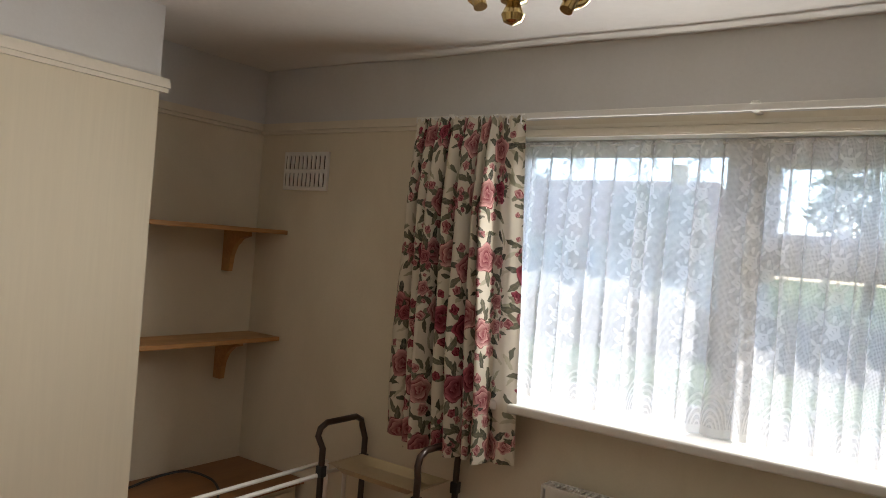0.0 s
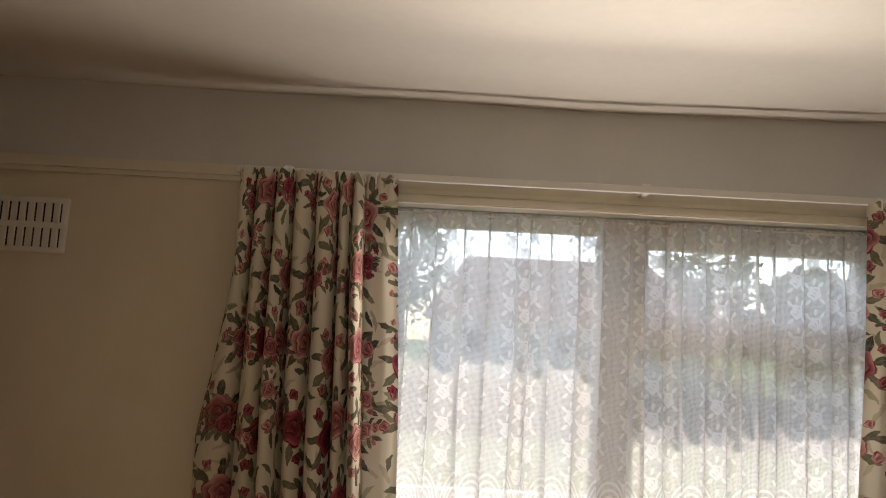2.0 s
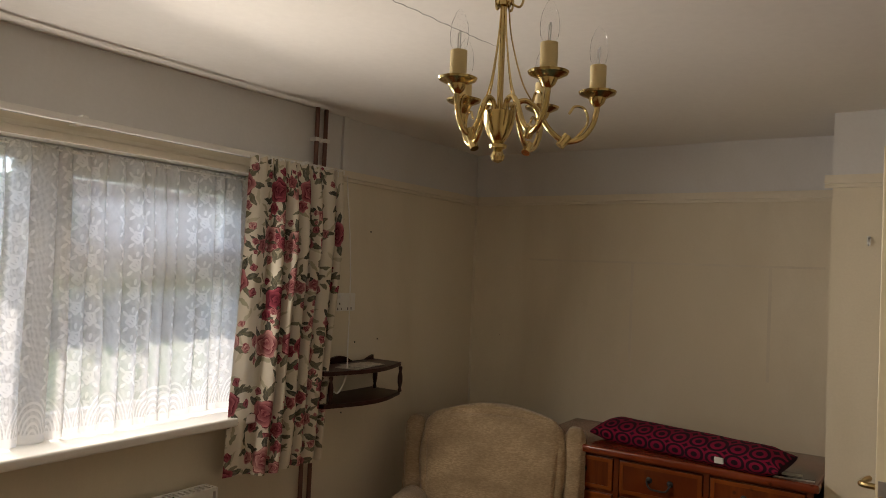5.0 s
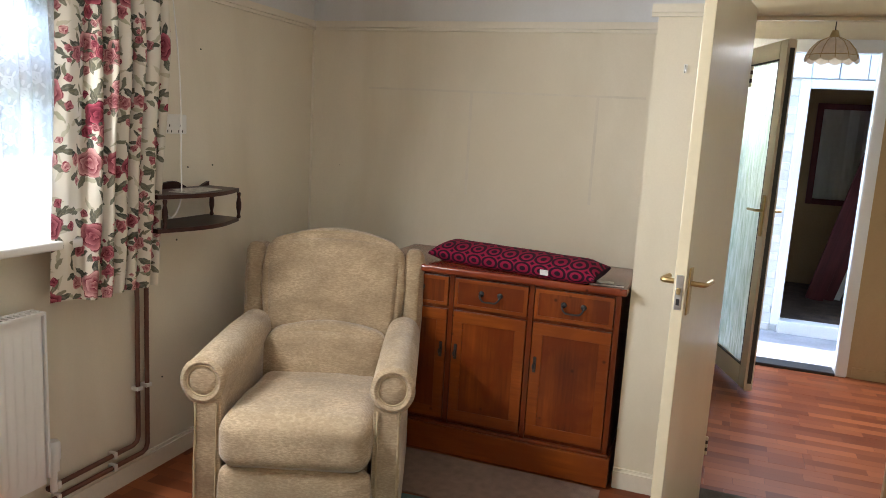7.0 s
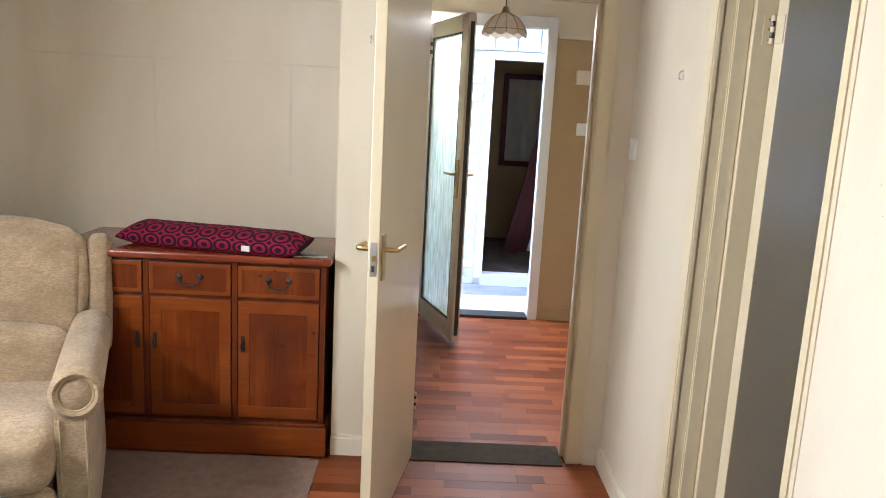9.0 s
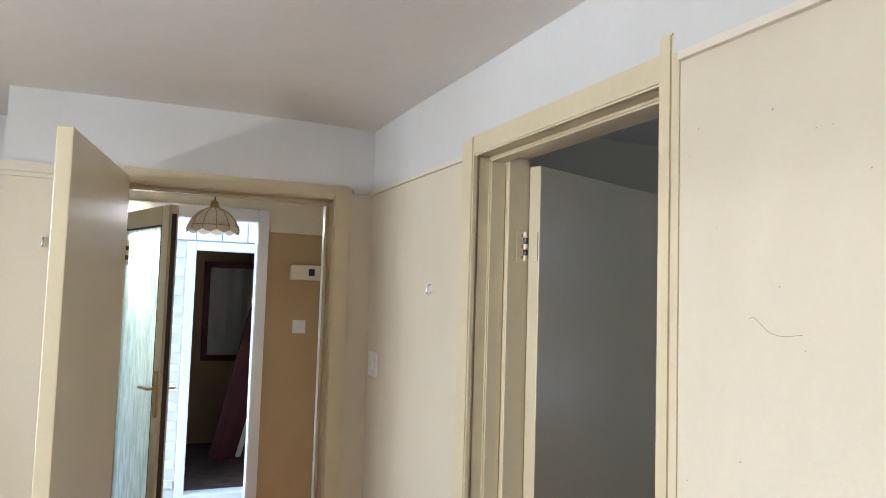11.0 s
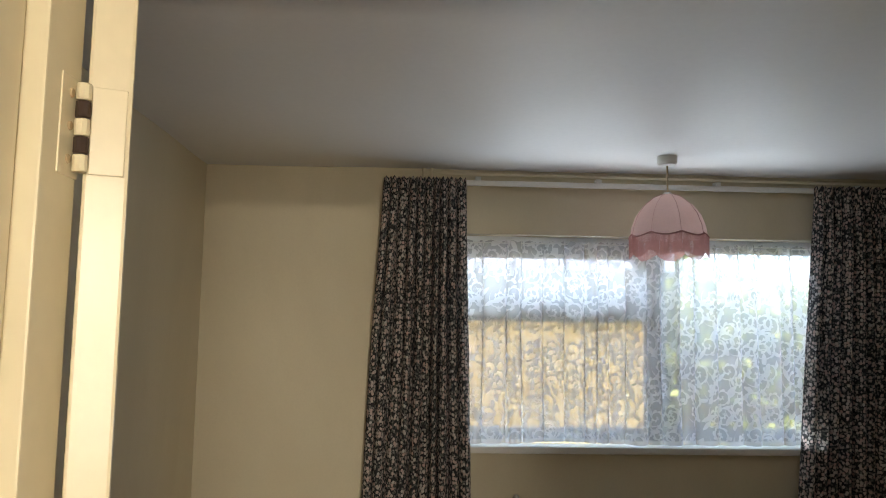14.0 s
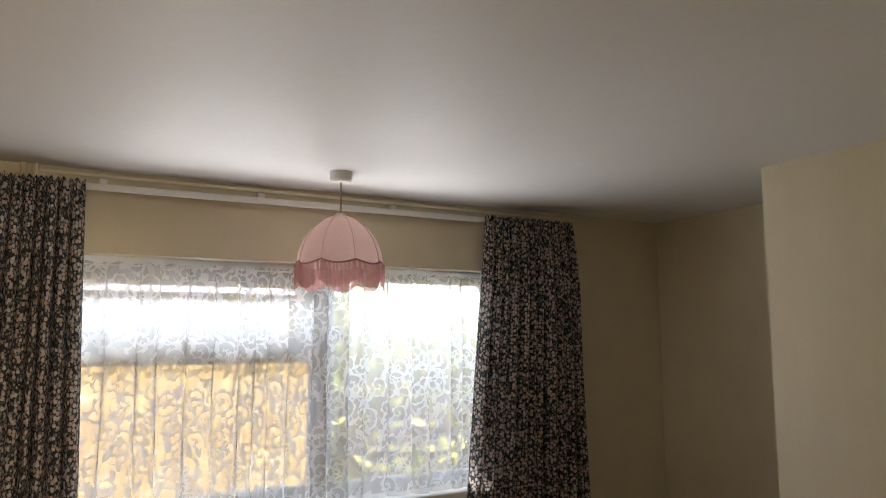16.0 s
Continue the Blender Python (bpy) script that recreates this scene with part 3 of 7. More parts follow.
M["yewtop"] = yew_mat("polished_yew_top", (0.11, 0.016, 0.006), (0.2, 0.035, 0.011), (0.27, 0.055, 0.016), 0.2, "y")
M["mahog"] = wood_mat("dark_mahogany", (0.02, 0.005, 0.004), (0.05, 0.012, 0.009), 0.4, "x", coat=0.08)
M["chair"] = upholstery()
M["piping"] = mat("beige_piping", (0.42, 0.32, 0.19), 0.9, 0.15, 30.0, 200.0, 0.3)
M["ring"] = ring_print()
M["teal"] = mat("teal_carpet", (0.105, 0.16, 0.155), 0.98, 0.25, 40.0, 320.0, 0.9, tint=(0.068, 0.108, 0.106), spec=0.1)
M["taupe"] = mat("taupe_carpet", (0.26, 0.185, 0.15), 0.98, 0.2, 22.0, 320.0, 0.9, spec=0.1)
M["mat"] = mat("grey_brown_carpet_strip", (0.075, 0.062, 0.05), 0.98, 0.25, 22.0, 320.0, 0.9, spec=0.1)
M["pink"] = mat("pink_pleated_fabric", (0.76, 0.55, 0.5), 0.8, 0.06, 9.0, 150.0, 0.15)
M["fringe"] = mat("dusky_pink_fringe", (0.48, 0.25, 0.23), 0.85, 0.15, 40.0, 200.0, 0.2)
M["ribbing"] = mat("pale_pink_bias_binding", (0.66, 0.42, 0.38), 0.8, 0.08, 20.0, 150.0, 0.1)
M["capiz"] = mat("capiz_shell", (0.78, 0.7, 0.56), 0.35, 0.12, 20.0, 80.0, 0.06)
for key in ("pink", "fringe", "capiz"):
    cloth_out(M[key], M[key].node_tree.nodes["Principled BSDF"].inputs["Base Color"].links[0].from_socket, 0.45)
M["tube"] = mat("brown_painted_tube", (0.035, 0.018, 0.012), 0.3, 0.2, 9.0, 60.0, 0.03)
M["tray"] = mat("beige_plastic_tray", (0.5, 0.4, 0.24), 0.35, 0.06, 6.0, 60.0, 0.04)
M["paper"] = mat("printed_paper", (0.5, 0.48, 0.42), 0.7, 0.35, 40.0, 160.0, 0.03)
M["mark"] = mat("faded_wallpaper_mark", (0.64, 0.58, 0.47), 0.8, 0.06, 9.0, 130.0, 0.15)
M["redwood"] = wood_mat("dark_red_stained_board", (0.05, 0.006, 0.01), (0.12, 0.02, 0.026), 0.5, "z")
M["shedwall"] = mat("tan_shed_plaster", (0.36, 0.25, 0.13), 0.9, 0.15, 2.0, 60.0, 0.3)
M["dirt"] = mat("dirty_brown_floor", (0.1, 0.065, 0.04), 0.95, 0.5, 7.0, 60.0, 0.8, tint=(0.03, 0.02, 0.013))
M["porch"] = mat("grey_porch_concrete", (0.3, 0.3, 0.31), 0.9, 0.25, 5.0, 90.0, 0.5)
M["concrete"] = mat("pale_concrete", (0.5, 0.48, 0.44), 0.9, 0.15, 4.0, 90.0, 0.5)
M["brick"] = mat("white_painted_brick", (0.74, 0.73, 0.7), 0.8, 0.06, 9.0, 90.0, 0.5)
M["mortar"] = mat("white_painted_mortar", (0.69, 0.68, 0.65), 0.9, 0.1, 9.0, 90.0, 0.5)
M["redbrick"] = mat("buff_orange_brick", (0.46, 0.33, 0.13), 0.9, 0.2, 5.0, 90.0, 0.4, tint=(0.33, 0.2, 0.065))
M["grass"] = mat("lawn", (0.09, 0.13, 0.035), 0.95, 0.4, 1.2, 60.0, 0.8, tint=(0.05, 0.075, 0.02))
M["leaves"] = mat("hedge_leaf", (0.11, 0.14, 0.03), 0.6, 0.4, 8.0, 60.0, 0.1, tint=(0.045, 0.075, 0.018))
M["goldleaf"] = mat("yellow_green_leaf", (0.44, 0.42, 0.09), 0.6, 0.25, 8.0, 60.0, 0.1, tint=(0.2, 0.22, 0.05))
M["bark"] = mat("bark", (0.1, 0.075, 0.05), 0.95, 0.3, 9.0, 60.0, 0.8)
M["tiles"] = mat("brown_roof_tile", (0.14, 0.09, 0.065), 0.85, 0.25, 3.0, 30.0, 0.5)
M["render"] = mat("pale_house_render", (0.6, 0.56, 0.5), 0.9, 0.08, 1.5, 40.0, 0.3)
M["dim"] = mat("dark_window_pane", (0.03, 0.035, 0.04), 0.1, 0.1, 4.0, 60.0, 0.0)

# ---- building helpers ----


def box(bm, x0, y0, z0, x1, y1, z1, mi=0, m=None):
    v = [bm.verts.new((x, y, z)) for x in (x0, x1) for y in (y0, y1) for z in (z0, z1)]
    if m is not None:
        for a in v:
            a.co = m @ a.co
    for q in ((0, 1, 3, 2), (4, 6, 7, 5), (0, 4, 5, 1), (2, 3, 7, 6), (0, 2, 6, 4), (1, 5, 7, 3)):
        f = bm.faces.new([v[i] for i in q])
        f.material_index = mi
    return bm


def bbox(x0, y0, z0, x1, y1, z1, bevel=0.0, seg=2):
    bm = bmesh.new()
    box(bm, min(x0, x1), min(y0, y1), min(z0, z1), max(x0, x1), max(y0, y1), max(z0, z1))
    if bevel:
        bmesh.ops.bevel(bm, geom=bm.edges[:], offset=bevel, segments=seg, profile=0.6, affect="EDGES")
    return bm


def lathe(profile, seg=24, cx=0, cy=0):
    bm = bmesh.new()
    rings = []
    for r, z in profile:
        rings.append([bm.verts.new((cx + r * math.cos(2 * math.pi * i / seg), cy + r * math.sin(2 * math.pi * i / seg), z)) for i in range(seg)])
    for a, b in zip(rings, rings[1:]):
        for i in range(seg):
            j = (i + 1) % seg
            bm.faces.new((a[i], a[j], b[j], b[i]))
    bm.faces.new(rings[0][::-1])
    bm.faces.new(rings[-1])
    bmesh.ops.remove_doubles(bm, verts=bm.verts, dist=1e-6)
    bmesh.ops.recalc_face_normals(bm, faces=bm.faces)
    return bm


def spline(pts, k=6):
    pts = [Vector(p) for p in pts]
    ext = [pts[0] * 2 - pts[1], *pts, pts[-1] * 2 - pts[-2]]
    out = []
    for i in range(1, len(ext) - 2):
        a, b, c, d = ext[i - 1:i + 3]
        for s in range(k):
            t = s / k
            out.append(0.5 * ((2 * b) + (c - a) * t + (2 * a - 5 * b + 4 * c - d) * t * t + (3 * b - a - 3 * c + d) * t ** 3))
    return out + [pts[-1]]


def tube(pts, r, seg=10, closed=False, bm=None, r1=None):
    bm = bm or bmesh.new()
    pts = [Vector(p) for p in pts]
    rings = []
    up = None
    n = len(pts)
    for i, p in enumerate(pts):
        if closed:
            d = (pts[(i + 1) % n] - pts[i - 1]).normalized()
        else:
            d = (pts[min(i + 1, n - 1)] - pts[max(i - 1, 0)]).normalized()
        if up is None:
            up = d.orthogonal().normalized()
        up = (up - d * up.dot(d)).normalized()
        side = d.cross(up)
        rr = r if r1 is None else r + (r1 - r) * i / (n - 1)
        rings.append([bm.verts.new(p + (up * math.cos(2 * math.pi * k / seg) + side * math.sin(2 * math.pi * k / seg)) * rr) for k in range(seg)])
    pairs = list(zip(rings, rings[1:])) + ([(rings[-1], rings[0])] if closed else [])
    for a, b in pairs:
        for k in range(seg):
            j = (k + 1) % seg
            bm.faces.new((a[k], a[j], b[j], b[k]))
    if not closed:
        bm.faces.new(rings[0][::-1])
        bm.faces.new(rings[-1])
    return bm


def moved(bm, m):
    bmesh.ops.transform(bm, matrix=m, verts=bm.verts)
    return bm


def make(name, bm, mats, smooth=False):
    me = bpy.data.meshes.new(name)
    bmesh.ops.recalc_face_normals(bm, faces=bm.faces)
    bm.to_mesh(me)
    bm.free()
    for k in (mats if isinstance(mats, (list, tuple)) else [mats]):
        me.materials.append(k)
    if smooth:
        me.polygons.foreach_set("use_smooth", [True] * len(me.polygons))
        me.set_sharp_from_angle(angle=radians(38))
    return new(name, me)


def part(name, bm, material, parent, label="", smooth=False):
    ob = make(name, bm, material, smooth)
    ob.parent = parent
    return tagged(ob, label)


def base(name, label, category, m=None, group=""):
    ob = new(name)
    ob.empty_display_size = 0.1
    if m is not None:
        ob.matrix_world = m
    return tagged(ob, label, category, group)


def structure(name, bm, mats, label, category, smooth=False):
    return tagged(make(name, bm, mats, smooth), label, category, kind="structure")


# ---- plan, metres ----
WEST, EAST, ALC = -2.343, 1.54, 2.012
NORTH, SOUTH = 2.337, -0.637
CEIL, RAIL = 2.222, 1.965
B_EAST, B_SOUTH, B_WEST, B_NIB = 1.21, -3.138, -2.27, -1.745
B_NORTH = -0.765
WX0, WX1, WZ0, WZ1 = -1.13, 0.45, 1.035, 1.912
BX0, BX1, BZ0, BZ1 = -1.45, 0.28, 1.1, 1.957
DX0, DX1, DH = -0.096, 0.682, 1.985
PROUD = -0.572
EY0, EY1, EH = -0.49, 0.207, 1.955

# ---- walls ----
bm = bmesh.new()
for z0, z1, mi in ((-0.1, RAIL, 0), (RAIL, 2.5, 1)):
    box(bm, -2.5, NORTH, z0, WX0, 2.6, z1, mi)
    box(bm, WX1, NORTH, z0, 2.2, 2.6, z1, mi)
box(bm, WX0, NORTH, -0.1, WX1, 2.6, WZ0 - 0.03, 0)
box(bm, WX0, NORTH, WZ1, WX1, 2.6, RAIL, 0)
box(bm, WX0, NORTH, RAIL, WX1, 2.6, 2.5, 1)
structure("wall_north", bm, [M["wall"], M["frieze"]], "cream papered wall with window and grey-white frieze", "wall")

bm = bmesh.new()
box(bm, -2.5, -0.9, -0.1, WEST, NORTH, RAIL, 0)
box(bm, -2.5, -0.9, RAIL, WEST, NORTH, 2.5, 1)
structure("wall_west", bm, [M["wall"], M["frieze"]], "cream papered wall of the shelf alcove", "wall")
bm = bmesh.new()
box(bm, WEST, 0.1, 0, -1.95, 1.56, RAIL, 0)
box(bm, WEST, 0.1, RAIL, -1.95, 1.56, 2.3, 1)
structure("chimney_breast", bm, [M["breast"], M["frieze"]], "ribbed cream papered chimney breast with pale frieze", "chimney breast")

bm = bmesh.new()
for z0, z1, mi in ((-0.1, RAIL + 0.02, 0), (RAIL + 0.02, 2.5, 1)):
    box(bm, WEST, B_NORTH + 0.002, z0, DX0 - 0.03, PROUD, z1, mi)
    box(bm, DX1 + 0.03, B_NORTH + 0.002, z0, EAST, SOUTH, z1, mi)
box(bm, DX0 - 0.03, B_NORTH + 0.002, DH + 0.03, DX1 + 0.03, SOUTH, 2.5, 1)
structure("wall_south", bm, [M["wall"], M["frieze"]], "cream wall with the bedroom doorway", "wall")
bm = bmesh.new()
box(bm, B_WEST, B_NORTH - 0.012, 0, DX0 - 0.03, B_NORTH + 0.002, 2.4)
box(bm, DX1 + 0.03, B_NORTH - 0.012, 0, B_EAST, B_NORTH + 0.002, 2.4)
box(bm, DX0 - 0.03, B_NORTH - 0.012, DH + 0.03, DX1 + 0.03, B_NORTH + 0.002, 2.4)
structure("bedroom_wall_north", bm, M["bedwall"], "yellow-cream plaster face of the bedroom door wall", "wall")

bm = bmesh.new()
for z0, z1, mi in ((-0.1, RAIL, 0), (RAIL, 2.5, 1)):
    box(bm, EAST, -0.765, z0, 1.66, EY0 - 0.03, z1, mi)
    box(bm, EAST, EY1 + 0.03, z0, 1.66, 0.535, z1, mi)
    box(bm, 1.66, 0.43, z0, ALC, 0.535, z1, mi)
    box(bm, ALC, 0.43, z0, 2.2, NORTH, z1, mi)
box(bm, EAST, EY0 - 0.03, EH + 0.03, 1.66, EY1 + 0.03, 2.5, 1)
structure("wall_east", bm, [M["wall"], M["frieze"]], "cream wall with hall doorway, pier and alcove", "wall")

# bedroom shell
bm = bmesh.new()
box(bm, -2.6, -3.4, -0.1, BX0, B_SOUTH, 2.5)
box(bm, BX1, -3.4, -0.1, 1.5, B_SOUTH, 2.5)
box(bm, BX0, -3.4, -0.1, BX1, B_SOUTH, BZ0 - 0.025)
box(bm, BX0, -3.4, BZ1, BX1, B_SOUTH, 2.5)
structure("bedroom_wall_south", bm, M["bedwall"], "yellow-cream bedroom wall with window", "wall")
structure("bedroom_wall_east", box(bmesh.new(), B_EAST, B_SOUTH, -0.1, 1.4, B_NORTH + 0.002, 2.5), M["bedwall"], "plain yellow-cream bedroom side wall", "wall")
bm = box(bmesh.new(), -2.6, B_SOUTH, -0.1, B_WEST, -0.9, 2.5)
box(bm, B_WEST, -2.137, -0.1, B_NIB, B_NORTH - 0.012, 2.5)
structure("bedroom_wall_west", bm, M["bedwall"], "yellow-cream bedroom wall with projecting chimney breast", "wall")

# hall shell
bm = bmesh.new()
HD0, HD1, HDH = -0.62, 0.25, 2.12
box(bm, 3.83, -2.0, -0.1, 3.95, HD0 - 0.05, 2.035, 0)
box(bm, 3.83, -2.0, 2.035, 3.95, HD0 - 0.05, 2.5, 1)
box(bm, 3.83, HD1 + 0.05, -0.1, 3.95, 0.6, 2.5, 1)
box(bm, 3.83, HD0 - 0.05, HDH + 0.03, 3.95, HD1 + 0.05, 2.5, 1)
structure("hall_wall_east", bm, [M["hallwall"], M["hallwhite"]], "tan papered hall wall round the glazed door", "wall")
bm = box(bmesh.new(), 1.66, 0.43, -0.1, 1.661, 0.431, 2.5)
box(bm, 2.2, 0.43, -0.1, 3.83, 0.6, 2.5)
box(bm, 1.66, -2.0, -0.1, 3.83, -1.9, 2.5)
box(bm, 1.66, -1.25, -0.1, 2.8, -1.15, 2.5)
box(bm, 3.6, -1.25, -0.1, 3.829, -1.15, 2.5)
box(bm, 2.8, -1.25, 2.03, 3.6, -1.15, 2.5)
box(bm, 1.5, -1.9, -0.1, 1.66, -0.77, 2.5)
structure("hall_walls", bm, M["hallwhite"], "plain cream hall side walls", "wall")

# ceilings
def sagging(x0, y0, x1, y1, z, sag, dip=0.0):
    b = bmesh.new()
    nx, ny = 24, 18
    g = [[b.verts.new((x0 + (x1 - x0) * i / nx, y0 + (y1 - y0) * j / ny, z + sag * noise.noise(Vector((i * 0.31, j * 0.37, 2.0))) - dip * math.exp(-(((i / nx) - 0.4) * 5) ** 2) * (j / ny) ** 3)) for j in range(ny + 1)] for i in range(nx + 1)]
    for i in range(nx):
        for j in range(ny):
            b.faces.new((g[i][j], g[i][j + 1], g[i + 1][j + 1], g[i + 1][j]))
    box(b, x0, y0, z + 0.05, x1, y1, z + 0.15)
    return b


structure("ceiling_living_room", sagging(WEST - 0.02, B_NORTH + 0.01, 2.1, 2.4, CEIL, 0.007, 0.018), M["ceiling"], "uneven off-white plaster ceiling with hairline cracks", "ceiling", True)
structure("ceiling_bedroom", sagging(-2.5, B_SOUTH - 0.05, 1.35, B_NORTH - 0.005, CEIL, 0.006), M["bedceil"], "smooth off-white bedroom ceiling", "ceiling", True)
structure("ceiling_hall", box(bmesh.new(), 1.6, -2.0, 2.4, 3.95, 0.5, 2.5), M["ceiling"], "plain white hall ceiling", "ceiling")
structure("roof", box(box(bmesh.new(), -3.0, -3.85, 2.5, 4.3, 2.795, 2.6), -3.0, 2.6, 2.36, 4.3, 2.795, 2.5), M["upvc"], "white boarded eaves and roof deck", "roof")

# skirting, picture rail, frames
def run(points, prof, mats, name, label, cat):
    """Boards along straight stretches: each stretch (x0, y0, x1, y1, nx, ny) with the side it stands out to."""
    b = bmesh.new()
    for x0, y0, x1, y1, nx, ny in points:
        for d, z0, z1 in prof:
            ax, bx = sorted((x0, x1)) if x0 != x1 else sorted((x0, x0 + nx * d))
            ay, by = sorted((y0, y1)) if y0 != y1 else sorted((y0, y0 + ny * d))
            box(b, ax, ay, z0, bx, by, z1)
    return structure(name, b, mats, label, cat)


skirt = [(0.016, 0.0, 0.075), (0.009, 0.075, 0.088)]
run([(-1.9, NORTH, ALC, NORTH, 0, -1), (ALC, 0.535, ALC, NORTH - 0.017, -1, 0), (EAST, EY1 + 0.075, EAST, 0.535, -1, 0), (EAST, SOUTH, EAST, EY0 - 0.075, -1, 0),
     (DX1 + 0.075, SOUTH, EAST - 0.017, SOUTH, 0, 1), (-1.9, PROUD, DX0 - 0.07, PROUD, 0, 1)], skirt, M["rail"], "baseboard", "painted skirting board along the walls", "baseboard")
run([(3.83, -1.9, 3.83, HD0 - 0.09, -1, 0)], [(0.014, 0, 0.07)], M["hallwall"], "baseboard_hall", "tan painted skirting in the hall", "baseboard")
railp = [(0.012, 1.944, 1.958), (0.024, 1.958, 1.976), (0.016, 1.976, 1.99)]
run([(WEST, NORTH, -1.2, NORTH, 0, -1), (0.5, NORTH, ALC, NORTH, 0, -1), (ALC, 0.535, ALC, NORTH - 0.025, -1, 0), (EAST, EY1 + 0.07, EAST, 0.56, -1, 0), (WEST, 1.56, WEST, NORTH - 0.025, 1, 0),
     (-1.95, 0.1, -1.95, 1.584, 1, 0), (-2.3, 1.56, -1.975, 1.56, 0, 1)], railp, M["rail"], "picture_rail", "cream painted picture rail moulding", "picture rail")
run([(DX1 + 0.07, SOUTH, EAST, SOUTH, 0, 1), (WEST, PROUD, DX0 - 0.05, PROUD, 0, 1), (EAST, SOUTH + 0.011, EAST, EY0 - 0.07, -1, 0)], [(0.01, 1.983, 1.996)], M["rail"], "trim_south", "thin painted moulding under the frieze", "trim")
run([(3.83, -1.9, 3.83, HD0 - 0.07, -1, 0)], [(0.02, 2.02, 2.055)], M["hallwhite"], "trim_hall", "cream hall picture rail", "trim")


def architrave(name, bits, label, mats=None):
    b = bmesh.new()
    for q in bits:
        box(b, *q)
    bmesh.ops.bevel(b, geom=b.edges[:], offset=0.004, segments=2, affect="EDGES")
    return structure(name, b, mats or M["gloss"], label, "door frame")


# bedroom doorway: architrave, lining and stops
S = SOUTH
architrave("door_frame_1", [
    (DX1 - 0.004, S, 0, DX1 + 0.062, S + 0.018, DH + 0.05), (DX0 - 0.03, S, 0, DX0 + 0.002, PROUD + 0.004, DH + 0.05), (DX0 + 0.002, S + 0.001, DH - 0.004, DX1 - 0.004, S + 0.017, DH + 0.05),
    (DX1, B_NORTH - 0.01, 0, DX1 + 0.03, S - 0.001, DH), (DX0 - 0.03, B_NORTH - 0.01, 0, DX0, S - 0.001, DH), (DX0 - 0.03, B_NORTH - 0.01, DH, DX1 + 0.03, S - 0.001, DH + 0.03),
    (DX1 - 0.013, -0.715, 0, DX1 - 0.0005, -0.668, DH - 0.013), (DX0 + 0.0005, -0.715, 0, DX0 + 0.013, -0.668, DH - 0.013), (DX0 + 0.0005, -0.715, DH - 0.0125, DX1 - 0.0005, -0.668, DH - 0.0005)],
    "cream gloss door frame with stops and architrave")
part("rebate", bbox(0.652, -0.776, 0, DX1 - 0.0005, -0.7155, DH - 0.001, 0.002), M["gloss"], bpy.data.objects["door_frame_1"])
for z in (0.288, 1.753):
    hinge_leaf = part("hinge_leaf", bbox(0.6505, -0.7755, z - 0.042, 0.6525, -0.74, z + 0.042, 0.001), M["gloss"], bpy.data.objects["door_frame_1"], "painted-over hinge leaf")
    for dz in (-0.028, 0.0, 0.028):
        part("screw_head", moved(lathe([(0.001, 0), (0.0042, 0), (0.0035, 0.0015), (0.001, 0.0017)], 10), Matrix.Translation((0.6505, -0.756, z + dz)) @ Matrix.Rotation(radians(-90), 4, "Y")), M["piping"], hinge_leaf)
structure("trim_strip", bbox(DX0 - 0.046, PROUD, 0, DX0 - 0.031, PROUD + 0.003, 2.0, 0.001), M["bedwall"], "narrow timber strip beside the door frame", "trim")
# hall doorway
X = EAST
architrave("door_frame_2", [
    (X - 0.014, EY1, 0, X, EY1 + 0.06, EH + 0.05), (X - 0.014, EY0 - 0.06, 0, X, EY0, EH + 0.05), (X - 0.013, EY0, EH, X, EY1, EH + 0.05),
    (X + 0.001, EY1, 0, 1.67, EY1 + 0.03, EH), (X + 0.001, EY0 - 0.03, 0, 1.67, EY0, EH), (X + 0.001, EY0 - 0.03, EH, 1.67, EY1 + 0.03, EH + 0.03),
    (1.59, EY0 + 0.0005, 0, 1.63, EY0 + 0.014, EH - 0.014), (1.59, EY1 - 0.014, 0, 1.63, EY1 - 0.0005, EH - 0.014), (1.59, EY0 + 0.0005, EH - 0.0135, 1.63, EY1 - 0.0005, EH - 0.0005)],
    "cream gloss door frame of the hall doorway")

architrave("door_frame_4", [
    (3.575, -1.15, 0, 3.655, -1.12, 2.08), (2.745, -1.15, 0, 2.825, -1.12, 2.08), (2.825, -1.149, 2.0, 3.575, -1.121, 2.08),
    (3.565, -1.24, 0, 3.6, -1.151, 2.03), (2.8, -1.24, 0, 2.835, -1.151, 2.03)], "white gloss door casing on the hall side wall", M["upvc"])
structure("door_4", bbox(2.836, -1.225, 0.005, 3.564, -1.19, 2.02, 0.003), M["leaf"], "closed cream flush door in the hall", "door")

# ---- windows ----


def pane(parent, x0, x1, z0, z1, y, glass):
    ob = part("pane", bbox(x0, y - 0.003, z0, x1, y + 0.003, z1), M[glass], parent)
    ob.visible_shadow = False


